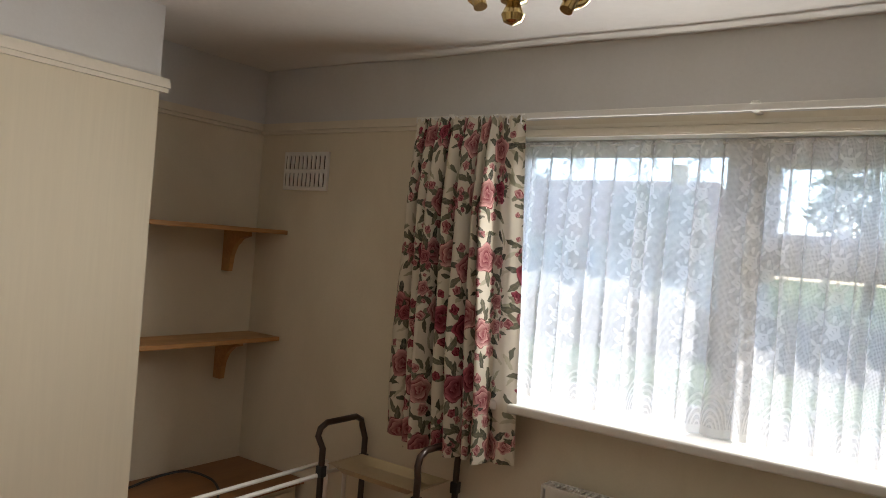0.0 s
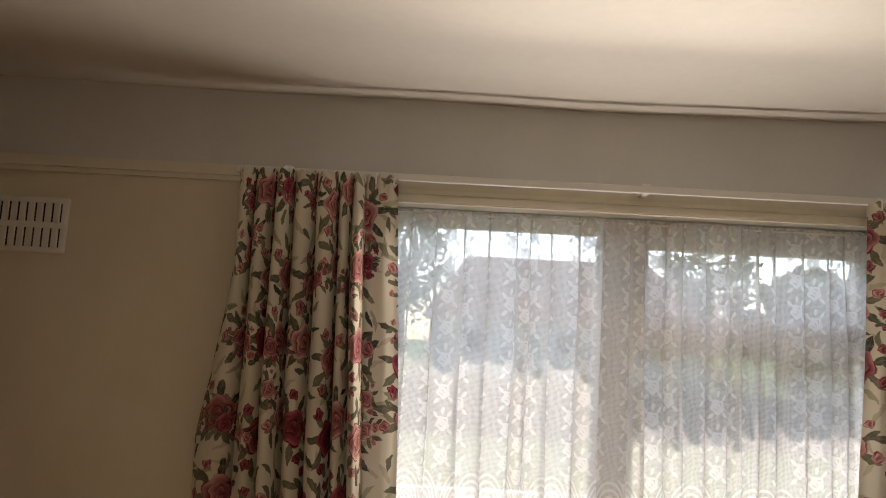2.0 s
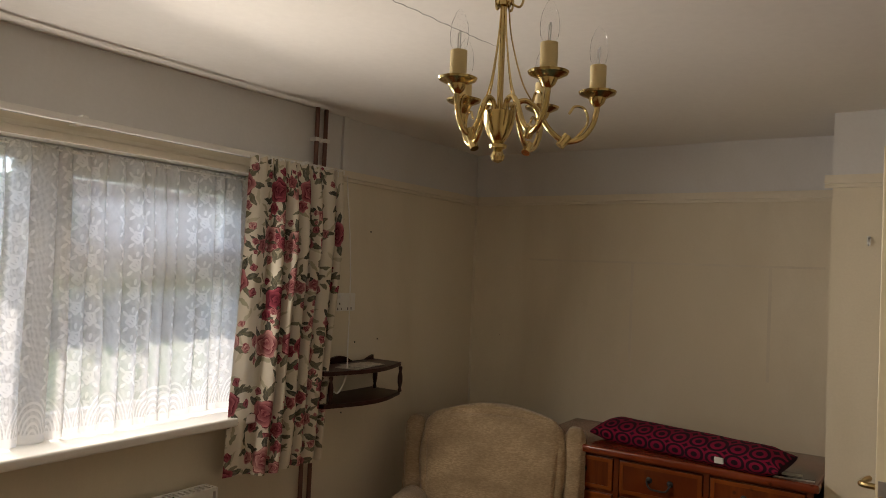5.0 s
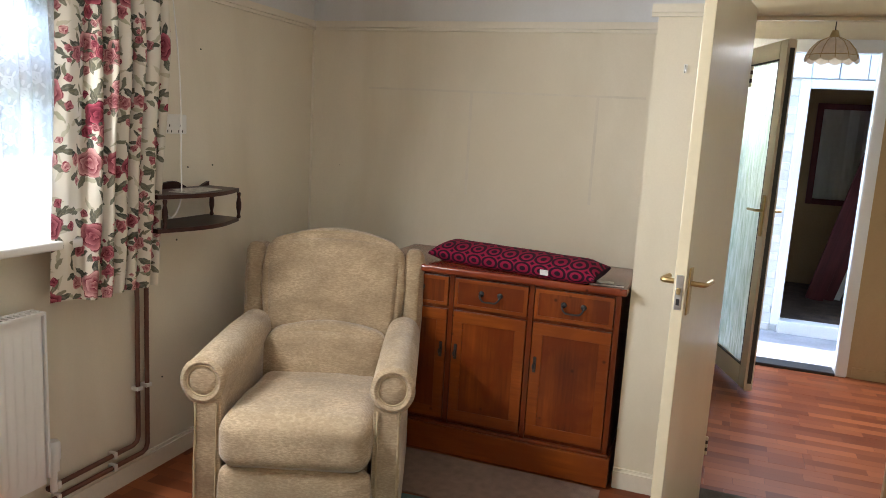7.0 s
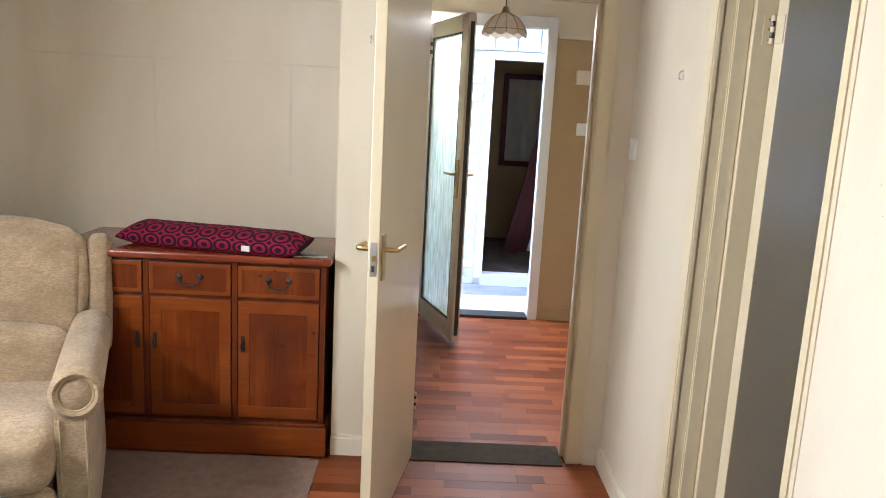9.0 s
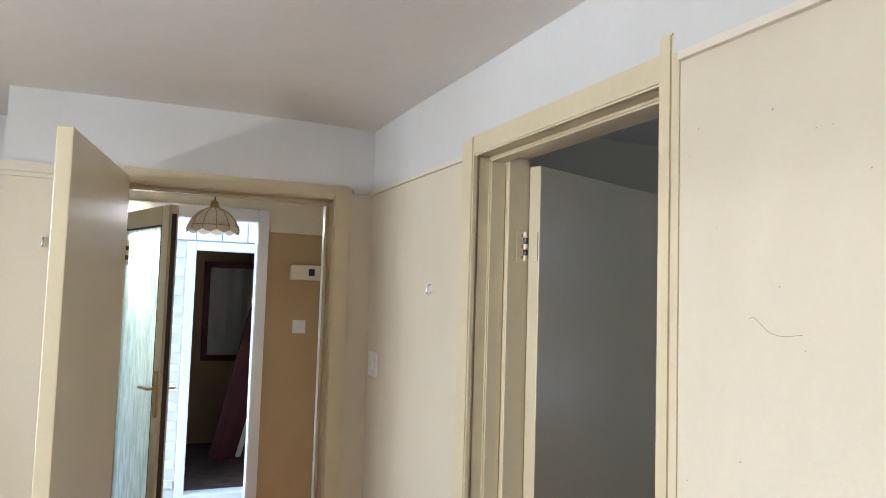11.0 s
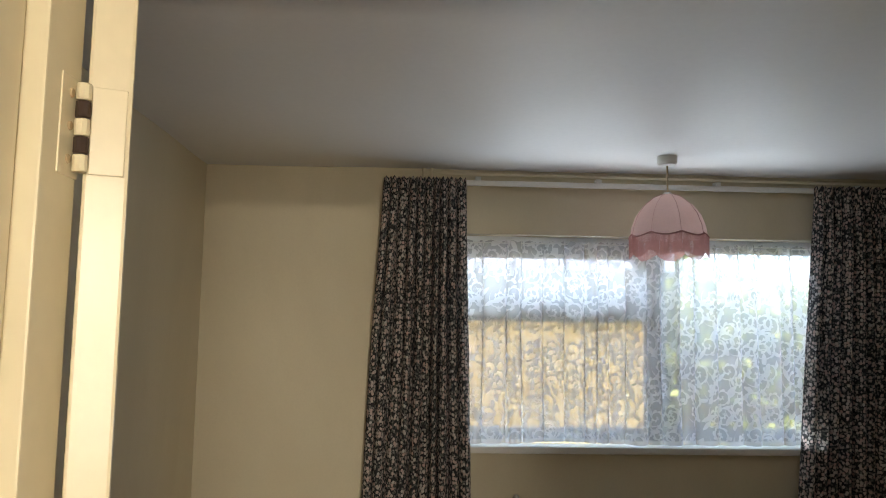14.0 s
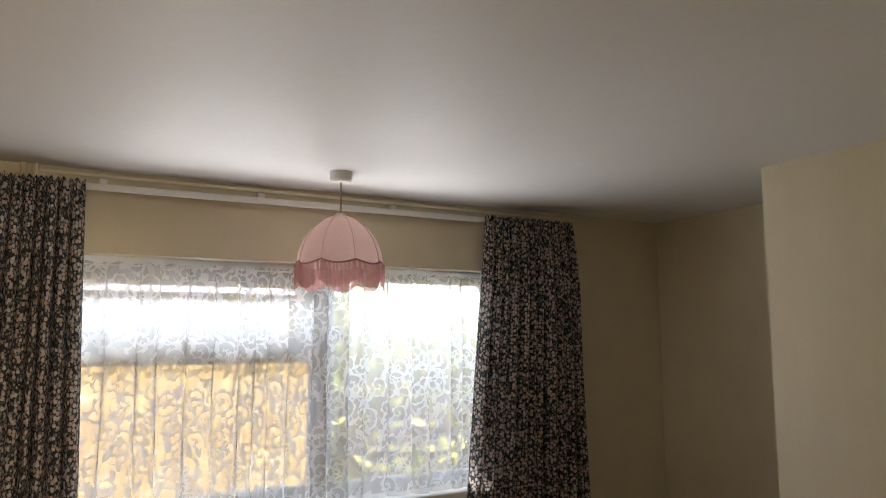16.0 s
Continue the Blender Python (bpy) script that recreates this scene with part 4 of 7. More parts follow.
def casement(name, label, x0, x1, z0, z1, y, side, mull, trans, vent_left, glass):
    """Plastic window: outer frame, mullion, one fixed light and one light with a vent above a transom."""
    win = tagged(base(name, label, "window"), kind="structure")
    f = bmesh.new()
    t = 0.055
    d0, d1 = sorted((y, y + side * 0.04))
    box(f, x0, d0, z0, x0 + t, d1, z1)
    box(f, x1 - t, d0, z0, x1, d1, z1)
    box(f, x0 + t, d0, z1 - t, x1 - t, d1, z1)
    box(f, x0 + t, d0, z0, x1 - t, d1, z0 + t)
    box(f, mull[0], d0, z0 + t, mull[1], d1, z1 - t)
    a, b = (x0 + t, mull[0]) if vent_left else (mull[1], x1 - t)
    box(f, a, d0, trans[0], b, d1, trans[1])
    bmesh.ops.bevel(f, geom=f.edges[:], offset=0.006, segments=2, affect="EDGES")
    part("window_frame", f, M["upvc"], win)
    s = bmesh.new()
    e0, e1 = sorted((y - side * 0.012, y + side * 0.03))
    w = 0.035
    box(s, a + 0.002, e0, trans[1] + 0.001, a + w, e1, z1 - t)
    box(s, b - w, e0, trans[1] + 0.001, b - 0.002, e1, z1 - t)
    box(s, a + w, e0, trans[1] + 0.001, b - w, e1, trans[1] + w)
    box(s, a + w, e0, z1 - t - w, b - w, e1, z1 - t)
    bmesh.ops.bevel(s, geom=s.edges[:], offset=0.004, segments=2, affect="EDGES")
    sash = part("vent_sash", s, M["upvc"], win)
    h = bbox((a + b) / 2 - 0.05, y - side * 0.03, trans[1] + 0.008, (a + b) / 2 + 0.05, y - side * 0.014, trans[1] + 0.024, 0.005)
    part("handle", h, M["white"], sash, "white window catch")
    yc = y + side * 0.025
    c, d = (mull[1], x1 - t) if vent_left else (x0 + t, mull[0])
    pane(win, c - 0.01, d + 0.01, z0 + t - 0.01, z1 - t + 0.01, yc, glass)
    pane(win, a - 0.01, b + 0.01, z0 + t - 0.01, trans[0] + 0.01, yc, glass)
    pane(win, a + w - 0.01, b - w + 0.01, trans[1] + w - 0.01, z1 - t - w + 0.01, yc, glass)
    return win


casement("window_1", "white plastic casement window with a top vent", WX0, WX1, WZ0 + 0.01, WZ1, 2.43, 1, (-0.4, -0.285), (1.515, 1.6), False, "glass")
casement("window_2", "white plastic bedroom window with a top vent", BX0, BX1, BZ0 + 0.01, BZ1, -3.21, -1, (-0.71, -0.62), (1.6, 1.69), False, "dimmed_glass")
structure("window_sill_1", bbox(WX0 - 0.03, 2.235, WZ0 - 0.028, WX1 + 0.03, 2.45, WZ0 + 0.004, 0.008, 3), M["white"], "white painted window board, chipped at the edge", "window sill", True)
structure("window_sill_2", bbox(BX0 + 0.001, -3.115, BZ0 - 0.024, BX1 - 0.001, -3.22, BZ0 + 0.004, 0.006, 3), M["white"], "white painted bedroom window board", "window sill", True)
b = bmesh.new()
box(b, WX0 - 0.05, NORTH - 0.03, 1.905, WX1 + 0.05, NORTH - 0.001, 1.928)
box(b, WX0 - 0.05, NORTH - 0.018, 1.928, WX1 + 0.05, NORTH - 0.001, 1.945)
bmesh.ops.bevel(b, geom=b.edges[:], offset=0.004, segments=2, affect="EDGES")
structure("window_head_trim", b, M["rail"], "cream painted moulding over the window", "trim")

# ---- floors ----
structure("subfloor", box(box(box(bmesh.new(), -2.5, -3.4, -0.12, 1.5, 2.45, -0.012), 1.5, 0.43, -0.12, 2.2, 2.45, -0.012), 1.5, -2.0, -0.12, 3.95, 0.43, -0.012), M["board"], "board underlay beneath the laminate", "floor")
structure("bedroom_floor", box(bmesh.new(), B_WEST, B_SOUTH, -0.012, B_EAST, B_NORTH, 0.002), M["taupe"], "taupe bedroom carpet", "floor")

# ---- porch, outhouse and garden ----
ground = bmesh.new()
gn = 40
gv = [[ground.verts.new(((i / gn - 0.5) * 400 * abs(i / gn * 2 - 1) ** 1.0, (j / gn - 0.5) * 400 * abs(j / gn * 2 - 1) ** 1.0, -0.16)) for j in range(gn + 1)] for i in range(gn + 1)]
for i in range(gn):
    for j in range(gn):
        ground.faces.new((gv[i][j], gv[i + 1][j], gv[i + 1][j + 1], gv[i][j + 1]))
structure("ground", ground, M["grass"], "rough lawn round the bungalow", "ground")
structure("path", box(bmesh.new(), -4.0, 2.6, -0.16, 9.0, 5.2, -0.1), M["concrete"], "pale concrete path in front of the window", "pavement")
structure("porch_floor", box(bmesh.new(), 3.95, -3.0, -0.15, 6.2, 2.6, -0.06), M["porch"], "pale concrete porch floor", "pavement")
structure("back_path", box(bmesh.new(), -4.0, -5.4, -0.16, 3.0, -3.4, -0.11), M["concrete"], "pale concrete path behind the bedroom", "pavement")

# outhouse with a doorway
OX = 5.15
oh = bmesh.new()
box(oh, OX + 0.012, -0.345, -0.1, OX + 0.11, 1.6, 2.0)
box(oh, OX + 0.012, -1.9, -0.1, OX + 0.11, -1.12, 2.0)
box(oh, OX + 0.012, -1.9, 2.0, OX + 0.11, 1.6, 2.6)
outhouse = base("outhouse", "white-painted brick outhouse with an open doorway", "outhouse")
part("wall", oh, M["mortar"], outhouse)
for q in ((7.2, -1.9, -0.1, 7.3, 1.6, 2.6), (OX + 0.11, -2.0, -0.1, 7.3, -1.9, 2.6), (OX + 0.11, 1.6, -0.1, 7.3, 1.7, 2.6)):
    part("inner_wall", box(bmesh.new(), *q), M["shedwall"], outhouse, "tan plastered inner wall")
part("roof", box(bmesh.new(), OX - 0.1, -2.05, 2.6, 7.4, 1.75, 2.7), M["tiles"], outhouse)
part("floor_slab", box(bmesh.new(), OX + 0.11, -1.9, -0.1, 7.2, 1.6, 0.034), M["dirt"], outhouse, "dark littered earth-brown floor")
part("door_step", bbox(OX - 0.05, -1.12, -0.1, OX + 0.11, -0.345, 0.04, 0.008), M["brick"], outhouse, "worn white-painted step")
fr = bmesh.new()
box(fr, OX - 0.03, -0.36, 0.0, OX + 0.03, -0.29, 2.02)
box(fr, OX - 0.03, -1.17, 0.0, OX + 0.03, -1.1, 2.02)
box(fr, OX - 0.03, -1.1, 1.95, OX + 0.03, -0.36, 2.02)
bmesh.ops.bevel(fr, geom=fr.edges[:], offset=0.006, segments=1, affect="EDGES")
part("door_frame", fr, M["upvc"], outhouse)
clad = bmesh.new()
for k in range(16):
    y = -1.75 + k * 0.2
    box(clad, OX - 0.022, y, 2.03, OX - 0.004, y + 0.192, 2.5)
bmesh.ops.bevel(clad, geom=clad.edges[:], offset=0.004, segments=1, affect="EDGES")
part("cladding", clad, M["upvc"], outhouse, "white vertical boarding over the door")
sw = base("outhouse_window", "dark red framed window with old net", "window")
f = bmesh.new()
for q in ((7.15, -0.70, 0.9, 7.2, -0.64, 1.95), (7.15, -1.5, 0.9, 7.2, -1.44, 1.95), (7.15, -1.44, 1.89, 7.2, -0.70, 1.95), (7.15, -1.44, 0.9, 7.2, -0.70, 0.96)):
    box(f, *q)
bmesh.ops.bevel(f, geom=f.edges[:], offset=0.005, segments=1, affect="EDGES")
part("window_frame", f, M["redwood"], sw)
net = bmesh.new()
for i in range(24):
    y0, y1 = -1.44 + i * 0.74 / 24, -1.44 + (i + 1) * 0.74 / 24
    a, c = 7.175 + 0.012 * math.sin(i * 1.3), 7.175 + 0.012 * math.sin((i + 1) * 1.3)
    q = [net.verts.new(p) for p in ((a, y0, 0.96), (c, y1, 0.96), (c, y1, 1.89), (a, y0, 1.89))]
    net.faces.new(q)
part("net", net, M["lace2"], sw, "grey dusty net")
for k, (dy, lean, w) in enumerate(((0.0, 0.5, 0.16), (-0.17, 0.42, 0.12), (-0.3, 0.36, 0.07))):
    b = base("timber_board", "dark red timber board leaning in the outhouse" if k < 2 else "white painted batten leaning in the outhouse", "board", pose(6.3 + 0.07 * k, -0.74 + dy * 0.7, 0.034, 13 + k, 0, 0), "boards leaning in the outhouse")
    part("board", bbox(-0.02, -w / 2, 0.0, 0.02, w / 2, 2.0, 0.004), M["redwood"] if k < 2 else M["white"], b)

# glazed hall door and its frame
hf = bmesh.new()
for q in ((3.8, HD1 - 0.01, 0, 3.9, HD1 + 0.06, HDH + 0.04), (3.8, HD0 - 0.06, 0, 3.9, HD0 + 0.01, HDH + 0.04), (3.8, HD0 + 0.01, HDH - 0.04, 3.9, HD1 - 0.01, HDH + 0.04)):
    box(hf, *q)
bmesh.ops.bevel(hf, geom=hf.edges[:], offset=0.006, segments=2, affect="EDGES")
structure("door_frame_3", hf, M["upvc"], "cream-white plastic frame of the garden door", "door frame")
structure("door_threshold", bbox(3.79, HD0 + 0.01, -0.01, 3.95, HD1 - 0.01, 0.022, 0.005), M["seal"], "dark metal threshold of the garden door", "threshold")

gd_m = Matrix.Translation((3.8, 0.19, 0.025)) @ Matrix.Rotation(math.atan2(-0.05 - 0.19, 3.1 - 3.8), 4, "Z")
gdoor = tagged(base("door_1", "open cream plastic door with rippled obscure glass", "door", gd_m), kind="structure")
DW, DT, DHH = 0.75, 0.05, 2.045
f = bmesh.new()
for q in ((0, -DT / 2, 0, 0.1, DT / 2, DHH), (DW - 0.1, -DT / 2, 0, DW, DT / 2, DHH), (0.1, -DT / 2, 0, DW - 0.1, DT / 2, 0.14), (0.1, -DT / 2, DHH - 0.11, DW - 0.1, DT / 2, DHH)):
    box(f, *q)
bmesh.ops.bevel(f, geom=f.edges[:], offset=0.006, segments=2, affect="EDGES")
part("door_panel", f, M["cream_upvc"], gdoor)
part("pane", bbox(0.095, -0.006, 0.135, DW - 0.095, 0.006, DHH - 0.105), M["obscure"], gdoor, "rippled obscure glass")
g = bmesh.new()
for s in (-1, 1):
    y0, y1 = sorted((s * (DT / 2 + 0.001), s * (DT / 2 - 0.012)))
    for q in ((0.093, 0.133, 0.101, DHH - 0.103), (DW - 0.101, 0.133, DW - 0.093, DHH - 0.103), (0.101, 0.133, DW - 0.101, 0.141), (0.101, DHH - 0.111, DW - 0.101, DHH - 0.103)):
        box(g, q[0], y0, q[1], q[2], y1, q[3])
part("seal", g, M["seal"], gdoor, "dark rubber glazing seal")
part("lock_strip", bbox(DW - 0.002, -0.012, 0.05, DW + 0.004, 0.012, DHH - 0.05), M["seal"], gdoor, "dark lock strip on the door edge")
for s in (-1, 1):
    h = bbox(DW - 0.062, s * DT / 2, 0.93, DW - 0.03, s * (DT / 2 + 0.012), 1.17, 0.004)
    hp = part("handle_plate", h, M["oldbrass"], gdoor, "brass back plate")
    part("lever", tube(spline([(DW - 0.046, s * DT / 2, 1.08), (DW - 0.046, s * (DT / 2 + 0.045), 1.08), (DW - 0.08, s * (DT / 2 + 0.05), 1.08), (DW - 0.16, s * (DT / 2 + 0.048), 1.078)]), 0.008, 8), M["oldbrass"], hp, "brass lever handle", True)


def leaf_cloud(n, box0, box1, size, seed, keep):
    """Many small folded leaves in an uneven volume."""
    rng = random.Random(seed)
    vs, fs = [], []
    made = 0
    while made < n:
        p = Vector([rng.uniform(a, b) for a, b in zip(box0, box1)])
        if not keep(p, rng):
            continue
        made += 1
        d = Vector((rng.gauss(0, 1), rng.gauss(0, 1), rng.gauss(0, 0.7))).normalized()
        s = d.orthogonal().normalized()
        s.rotate(Matrix.Rotation(rng.uniform(0, 6.28), 3, d))
        k = size * rng.uniform(0.6, 1.3)
        i = len(vs)
        vs += [p - d * k, p + s * k * 0.45, p + d * k, p - s * k * 0.45]
        fs += [(i, i + 1, i + 2), (i, i + 2, i + 3)]
    me = bpy.data.meshes.new("leaves")
    me.from_pydata(vs, [], fs)
    return me


def hedge(name, label, x0, x1, y0, y1, h, n, seed, size, leaf="leaves"):
    def keep(p, rng):
        top = h * (0.8 + 0.28 * noise.noise(Vector((p.x * 0.7, p.y * 0.7, seed))))
        return p.z < top and noise.noise(p * 1.7) > -0.35
    me = leaf_cloud(n, (x0, y0, -0.15), (x1, y1, h * 1.15), size, seed, keep)
    me.materials.append(M[leaf])
    ob = base(name, label, "hedge")
    core = part("stems", bbox(x0 + 0.25, y0 + 0.25, -0.16, x1 - 0.25, y1 - 0.25, h * 0.55), M["bark"], ob)
    lv = new("leaves", me)
    lv.parent = ob
    tagged(lv, kind="stuff")
    return ob


def tree(x, y, h, seed, spread):
    rng = random.Random(seed)
    ob = base("tree", "leafy garden tree beyond the road", "tree", pose(x, y, -0.16))
    t = tube([(0, 0, 0), (0.1, 0.05, h * 0.25), (-0.05, 0.1, h * 0.5), (0, 0, h * 0.8)], h * 0.035, 8, r1=h * 0.012)
    for k in range(6):
        a = k * 1.05 + rng.random()
        tube([(0, 0, h * (0.3 + 0.06 * k)), (math.cos(a) * spread * 0.4, math.sin(a) * spread * 0.4, h * (0.45 + 0.06 * k)), (math.cos(a) * spread * 0.75, math.sin(a) * spread * 0.75, h * (0.55 + 0.06 * k))], h * 0.014, 6, bm=t, r1=h * 0.004)
    part("trunk", t, M["bark"], ob)

    def keep(p, r):
        q = Vector((p.x / spread, p.y / spread, (p.z - h * 0.62) / (h * 0.42)))
        return q.length < 0.8 + 0.35 * noise.noise(p * 0.6 + Vector((seed, 0, 0))) and noise.noise(p * 1.1) > -0.2
    me = leaf_cloud(2600, (-spread, -spread, h * 0.2), (spread, spread, h * 1.05), 0.22, seed, keep)
    me.materials.append(M["leaves"])
    c = new("crown", me)
    c.parent = ob


def house(name, label, x, y, w, d, eave, ridge, wallmat):
    ob = base(name, label, "house", pose(x, y, -0.16))
    part("wall", box(bmesh.new(), -w / 2, -d / 2, 0, w / 2, d / 2, eave), wallmat, ob)
    r = bmesh.new()
    o = 0.35
    p = [r.verts.new(q) for q in ((-w / 2 - o, -d / 2 - o, eave - 0.1), (w / 2 + o, -d / 2 - o, eave - 0.1), (w / 2 + o, d / 2 + o, eave - 0.1), (-w / 2 - o, d / 2 + o, eave - 0.1), (-w / 2 + 1.6, 0, ridge), (w / 2 - 1.6, 0, ridge))]
    for q in ((0, 1, 5, 4), (2, 3, 4, 5), (1, 2, 5), (3, 0, 4), (3, 2, 1, 0)):
        r.faces.new([p[i] for i in q])
    roof = part("roof", r, M["tiles"], ob)
    part("chimney", bbox(w * 0.2, -0.3, ridge - 0.9, w * 0.2 + 0.6, 0.3, ridge + 0.7), M["redbrick"], roof)
    for k in range(3):
        for s in (-1, 1):
            wx = -w / 2 + w * (k + 0.5) / 3
            wn_ = part("window", bbox(wx - 0.65, s * d / 2, 1.0, wx + 0.65, s * (d / 2 + 0.05), 2.15, 0.01), M["upvc"], ob)
            part("pane", bbox(wx - 0.55, s * (d / 2 + 0.052), 1.1, wx + 0.55, s * (d / 2 + 0.056), 2.05), M["dim"], wn_)
    return ob


house("house", "pale rendered bungalow with brown tiled roof across the road", -13, 33, 12, 8, 2.6, 5.4, M["render"])
house("house", "pale rendered bungalow with brown tiled roof beyond the hedge", 4.5, 36, 12, 8, 2.6, 5.6, M["render"])
house("house", "brick bungalow with brown tiled roof down the road", 22, 34, 12, 8, 2.6, 5.3, M["redbrick"])
for tx, ty, th, sd in ((-22, 38, 8, 1), (-3.5, 43, 9, 2), (14, 42, 8, 3), (-8, 24, 4.5, 4), (11, 25, 4.5, 5)):
    tree(tx, ty, th, sd, th * 0.42)
hedge("hedge", "low clipped garden hedge before the road", -14, 14, 13.5, 14.6, 1.3, 5200, 7, 0.09)

# behind the bedroom: brick garage and shrubs
gar = base("garage", "orange brick garage with white fascia boards", "garage", pose(1.3, -8.2, -0.16))
part("wall", box(bmesh.new(), -2.75, -2.5, 0, 2.4, 2.5, 2.15), M["redbrick"], gar)
part("fascia", box(bmesh.new(), -2.9, -2.65, 2.15, 2.55, 2.65, 2.4), M["upvc"], gar, "white fascia board")
part("roof", box(bmesh.new(), -2.85, -2.6, 2.4, 2.5, 2.6, 2.46), M["tiles"], gar)
hedge("shrub", "yellow-green garden shrubs behind the bedroom", -5.6, -1.65, -8.6, -6.6, 2.5, 11000, 11, 0.085, "goldleaf")
hedge("shrub", "low green shrubs by the back path", -0.9, 3.2, -5.65, -5.3, 0.7, 1500, 13, 0.07)

# ---- soft furnishings ----


def pleated(name, label, group, parent_mat, xt, xb, y, zt, zb, folds, depth, seed, room=-1, flat=0.0, lie_back=0.0, hem=0.012, category="curtain", ny=34, heading=0.09, pinch=True, b=0.8):
    """Hanging cloth in uneven tubular folds that bulge into the room, pinched at the heading; UV in metres along the cloth.
    flat: share of the cloth, at its last edge, that hangs almost flat. lie_back: how far the first edge swings back to the wall."""
    rng = random.Random(seed)
    wide = [rng.uniform(0.65, 1.4) for _ in range(folds)]
    amps = [rng.uniform(0.65, 1.2) for _ in range(folds)]
    if flat:
        wide[-1] = sum(wide[:-1]) * flat / (1 - flat)
        amps[-1] = 0.25
    total = sum(wide)
    starts = [sum(wide[:i]) / total for i in range(folds)]
    seg = 12
    bm = bmesh.new()
    uvl = bm.loops.layers.uv.new("UVMap")
    rows = []
    for j in range(ny + 1):
        v = j / ny
        z = zt + (zb - zt) * v
        down = v * (zt - zb)
        grow = 0.5 + 0.5 * min(1, down / 0.3)
        tape = max(0.0, 1 - down / heading)
        row = []
        for f in range(folds):
            w = wide[f] / total
            for k in range(seg + (f == folds - 1)):
                s = k / seg
                wander = 0.012 * noise.noise(Vector((f * 1.7, v * 1.6, seed))) * min(1, 3 * v)
                u = starts[f] + w * (s - (b * math.sin(2 * math.pi * s) / (2 * math.pi) if amps[f] > 0.3 else 0))
                d = depth * amps[f] * grow * (0.5 - 0.5 * math.cos(2 * math.pi * s)) ** 0.85
                d *= 1 + 0.25 * noise.noise(Vector((f * 2.3, v * 2.2, seed + 5)))
                if pinch:
                    d = d * (1 - 0.5 * tape) + tape * 0.006 * math.sin(6 * math.pi * s)
                xx = (xt[0] + (xt[1] - xt[0]) * u) * (1 - v) + (xb[0] + (xb[1] - xb[0]) * u) * v + wander
                yy = y + room * (d + 0.003 * noise.noise(Vector((u * 22, v * 9, seed))))
                if lie_back and u < 0.13:
                    g = (1 - u / 0.13) * max(0.0, min(1.0, (v - 0.25) / 0.4))
                    xx -= math.copysign(lie_back, xt[1] - xt[0]) * g
                    yy -= room * 0.095 * g
                hz = hem * noise.noise(Vector((u * 5, seed, 0.3))) * v + (0.005 * math.sin(6 * math.pi * s) if v == 0 else 0)
                row.append((bm.verts.new((xx, yy, z + hz)), (zt - zb) * (1 - v)))
        rows.append(row)
    run = [0.0]
    mid = rows[ny // 2]
    for p, q in zip(mid, mid[1:]):
        run.append(run[-1] + (p[0].co - q[0].co).length)
    for j in range(ny):
        for i in range(len(mid) - 1):
            q = ((rows[j][i], i), (rows[j + 1][i], i), (rows[j + 1][i + 1], i + 1), (rows[j][i + 1], i + 1))
            f = bm.faces.new([p[0][0] for p in q])
            for lp, (p, ix) in zip(f.loops, q):
                lp[uvl].uv = (run[ix] + seed * 0.37, p[1])
    ob = base(name, label, category, None, group)
    cloth = part("cloth", bm, parent_mat, ob)
    cloth.data.polygons.foreach_set("use_smooth", [True] * len(cloth.data.polygons))
    return ob


def hooks(ob, xs, y, z, material):
    for x in xs:
        part("curtain_hook", tube([(x, y + 0.012, z + 0.018), (x, y - 0.006, z + 0.012), (x, y - 0.006, z - 0.012), (x, y + 0.006, z - 0.014)], 0.0025, 5), material, ob)


c1 = pleated("curtain", "cream cotton curtain printed with red roses, drawn open", "rose curtains", M["rose"], (-1.425, -0.99), (-1.405, -0.93), 2.25, 1.962, 0.84, 8, 0.09, 3, flat=0.2, lie_back=0.1, b=1.0)
hooks(c1, [-1.4 + 0.05 * k for k in range(9)], 2.24, 1.952, M["white"])
c2 = pleated("curtain", "cream cotton rose-print curtain hanging beside copper pipes", "rose curtains", M["rose"], (0.79, 0.3), (0.69, 0.25), 2.25, 1.962, 0.83, 7, 0.085, 8, flat=0.24, b=1.0)
hooks(c2, [0.33 + 0.06 * k for k in range(8)], 2.24, 1.952, M["white"])
pleated("net_curtain", "white rose-patterned lace net curtain in full folds", "net curtains", M["lace"], (-1.09, 0.42), (-1.09, 0.42), 2.38, 1.893, 1.047, 24, 0.046, 5, heading=0.03, category="net curtain", pinch=False, b=1.45, hem=0.008)
pleated("curtain", "dark floral bedroom curtain drawn open by the side wall", "dark floral curtains", M["ditsy"], (0.485, 0.15), (0.575, 0.1), -3.09, 2.175, 0.25, 10, 0.06, 11, room=1, b=1.0)
pleated("curtain", "dark floral bedroom curtain with pale blossoms", "dark floral curtains", M["ditsy"], (-1.73, -1.3), (-1.77, -1.13), -3.09, 2.175, 0.25, 11, 0.06, 14, room=1, b=1.0)
pleated("net_curtain", "white scroll-patterned net curtain over the bedroom window", "net curtains", M["lace2"], (0.24, -1.41), (0.24, -1.41), -3.165, 1.93, 1.115, 21, 0.04, 17, room=1, heading=0.03, category="net curtain", pinch=False, b=1.3, hem=0.008)

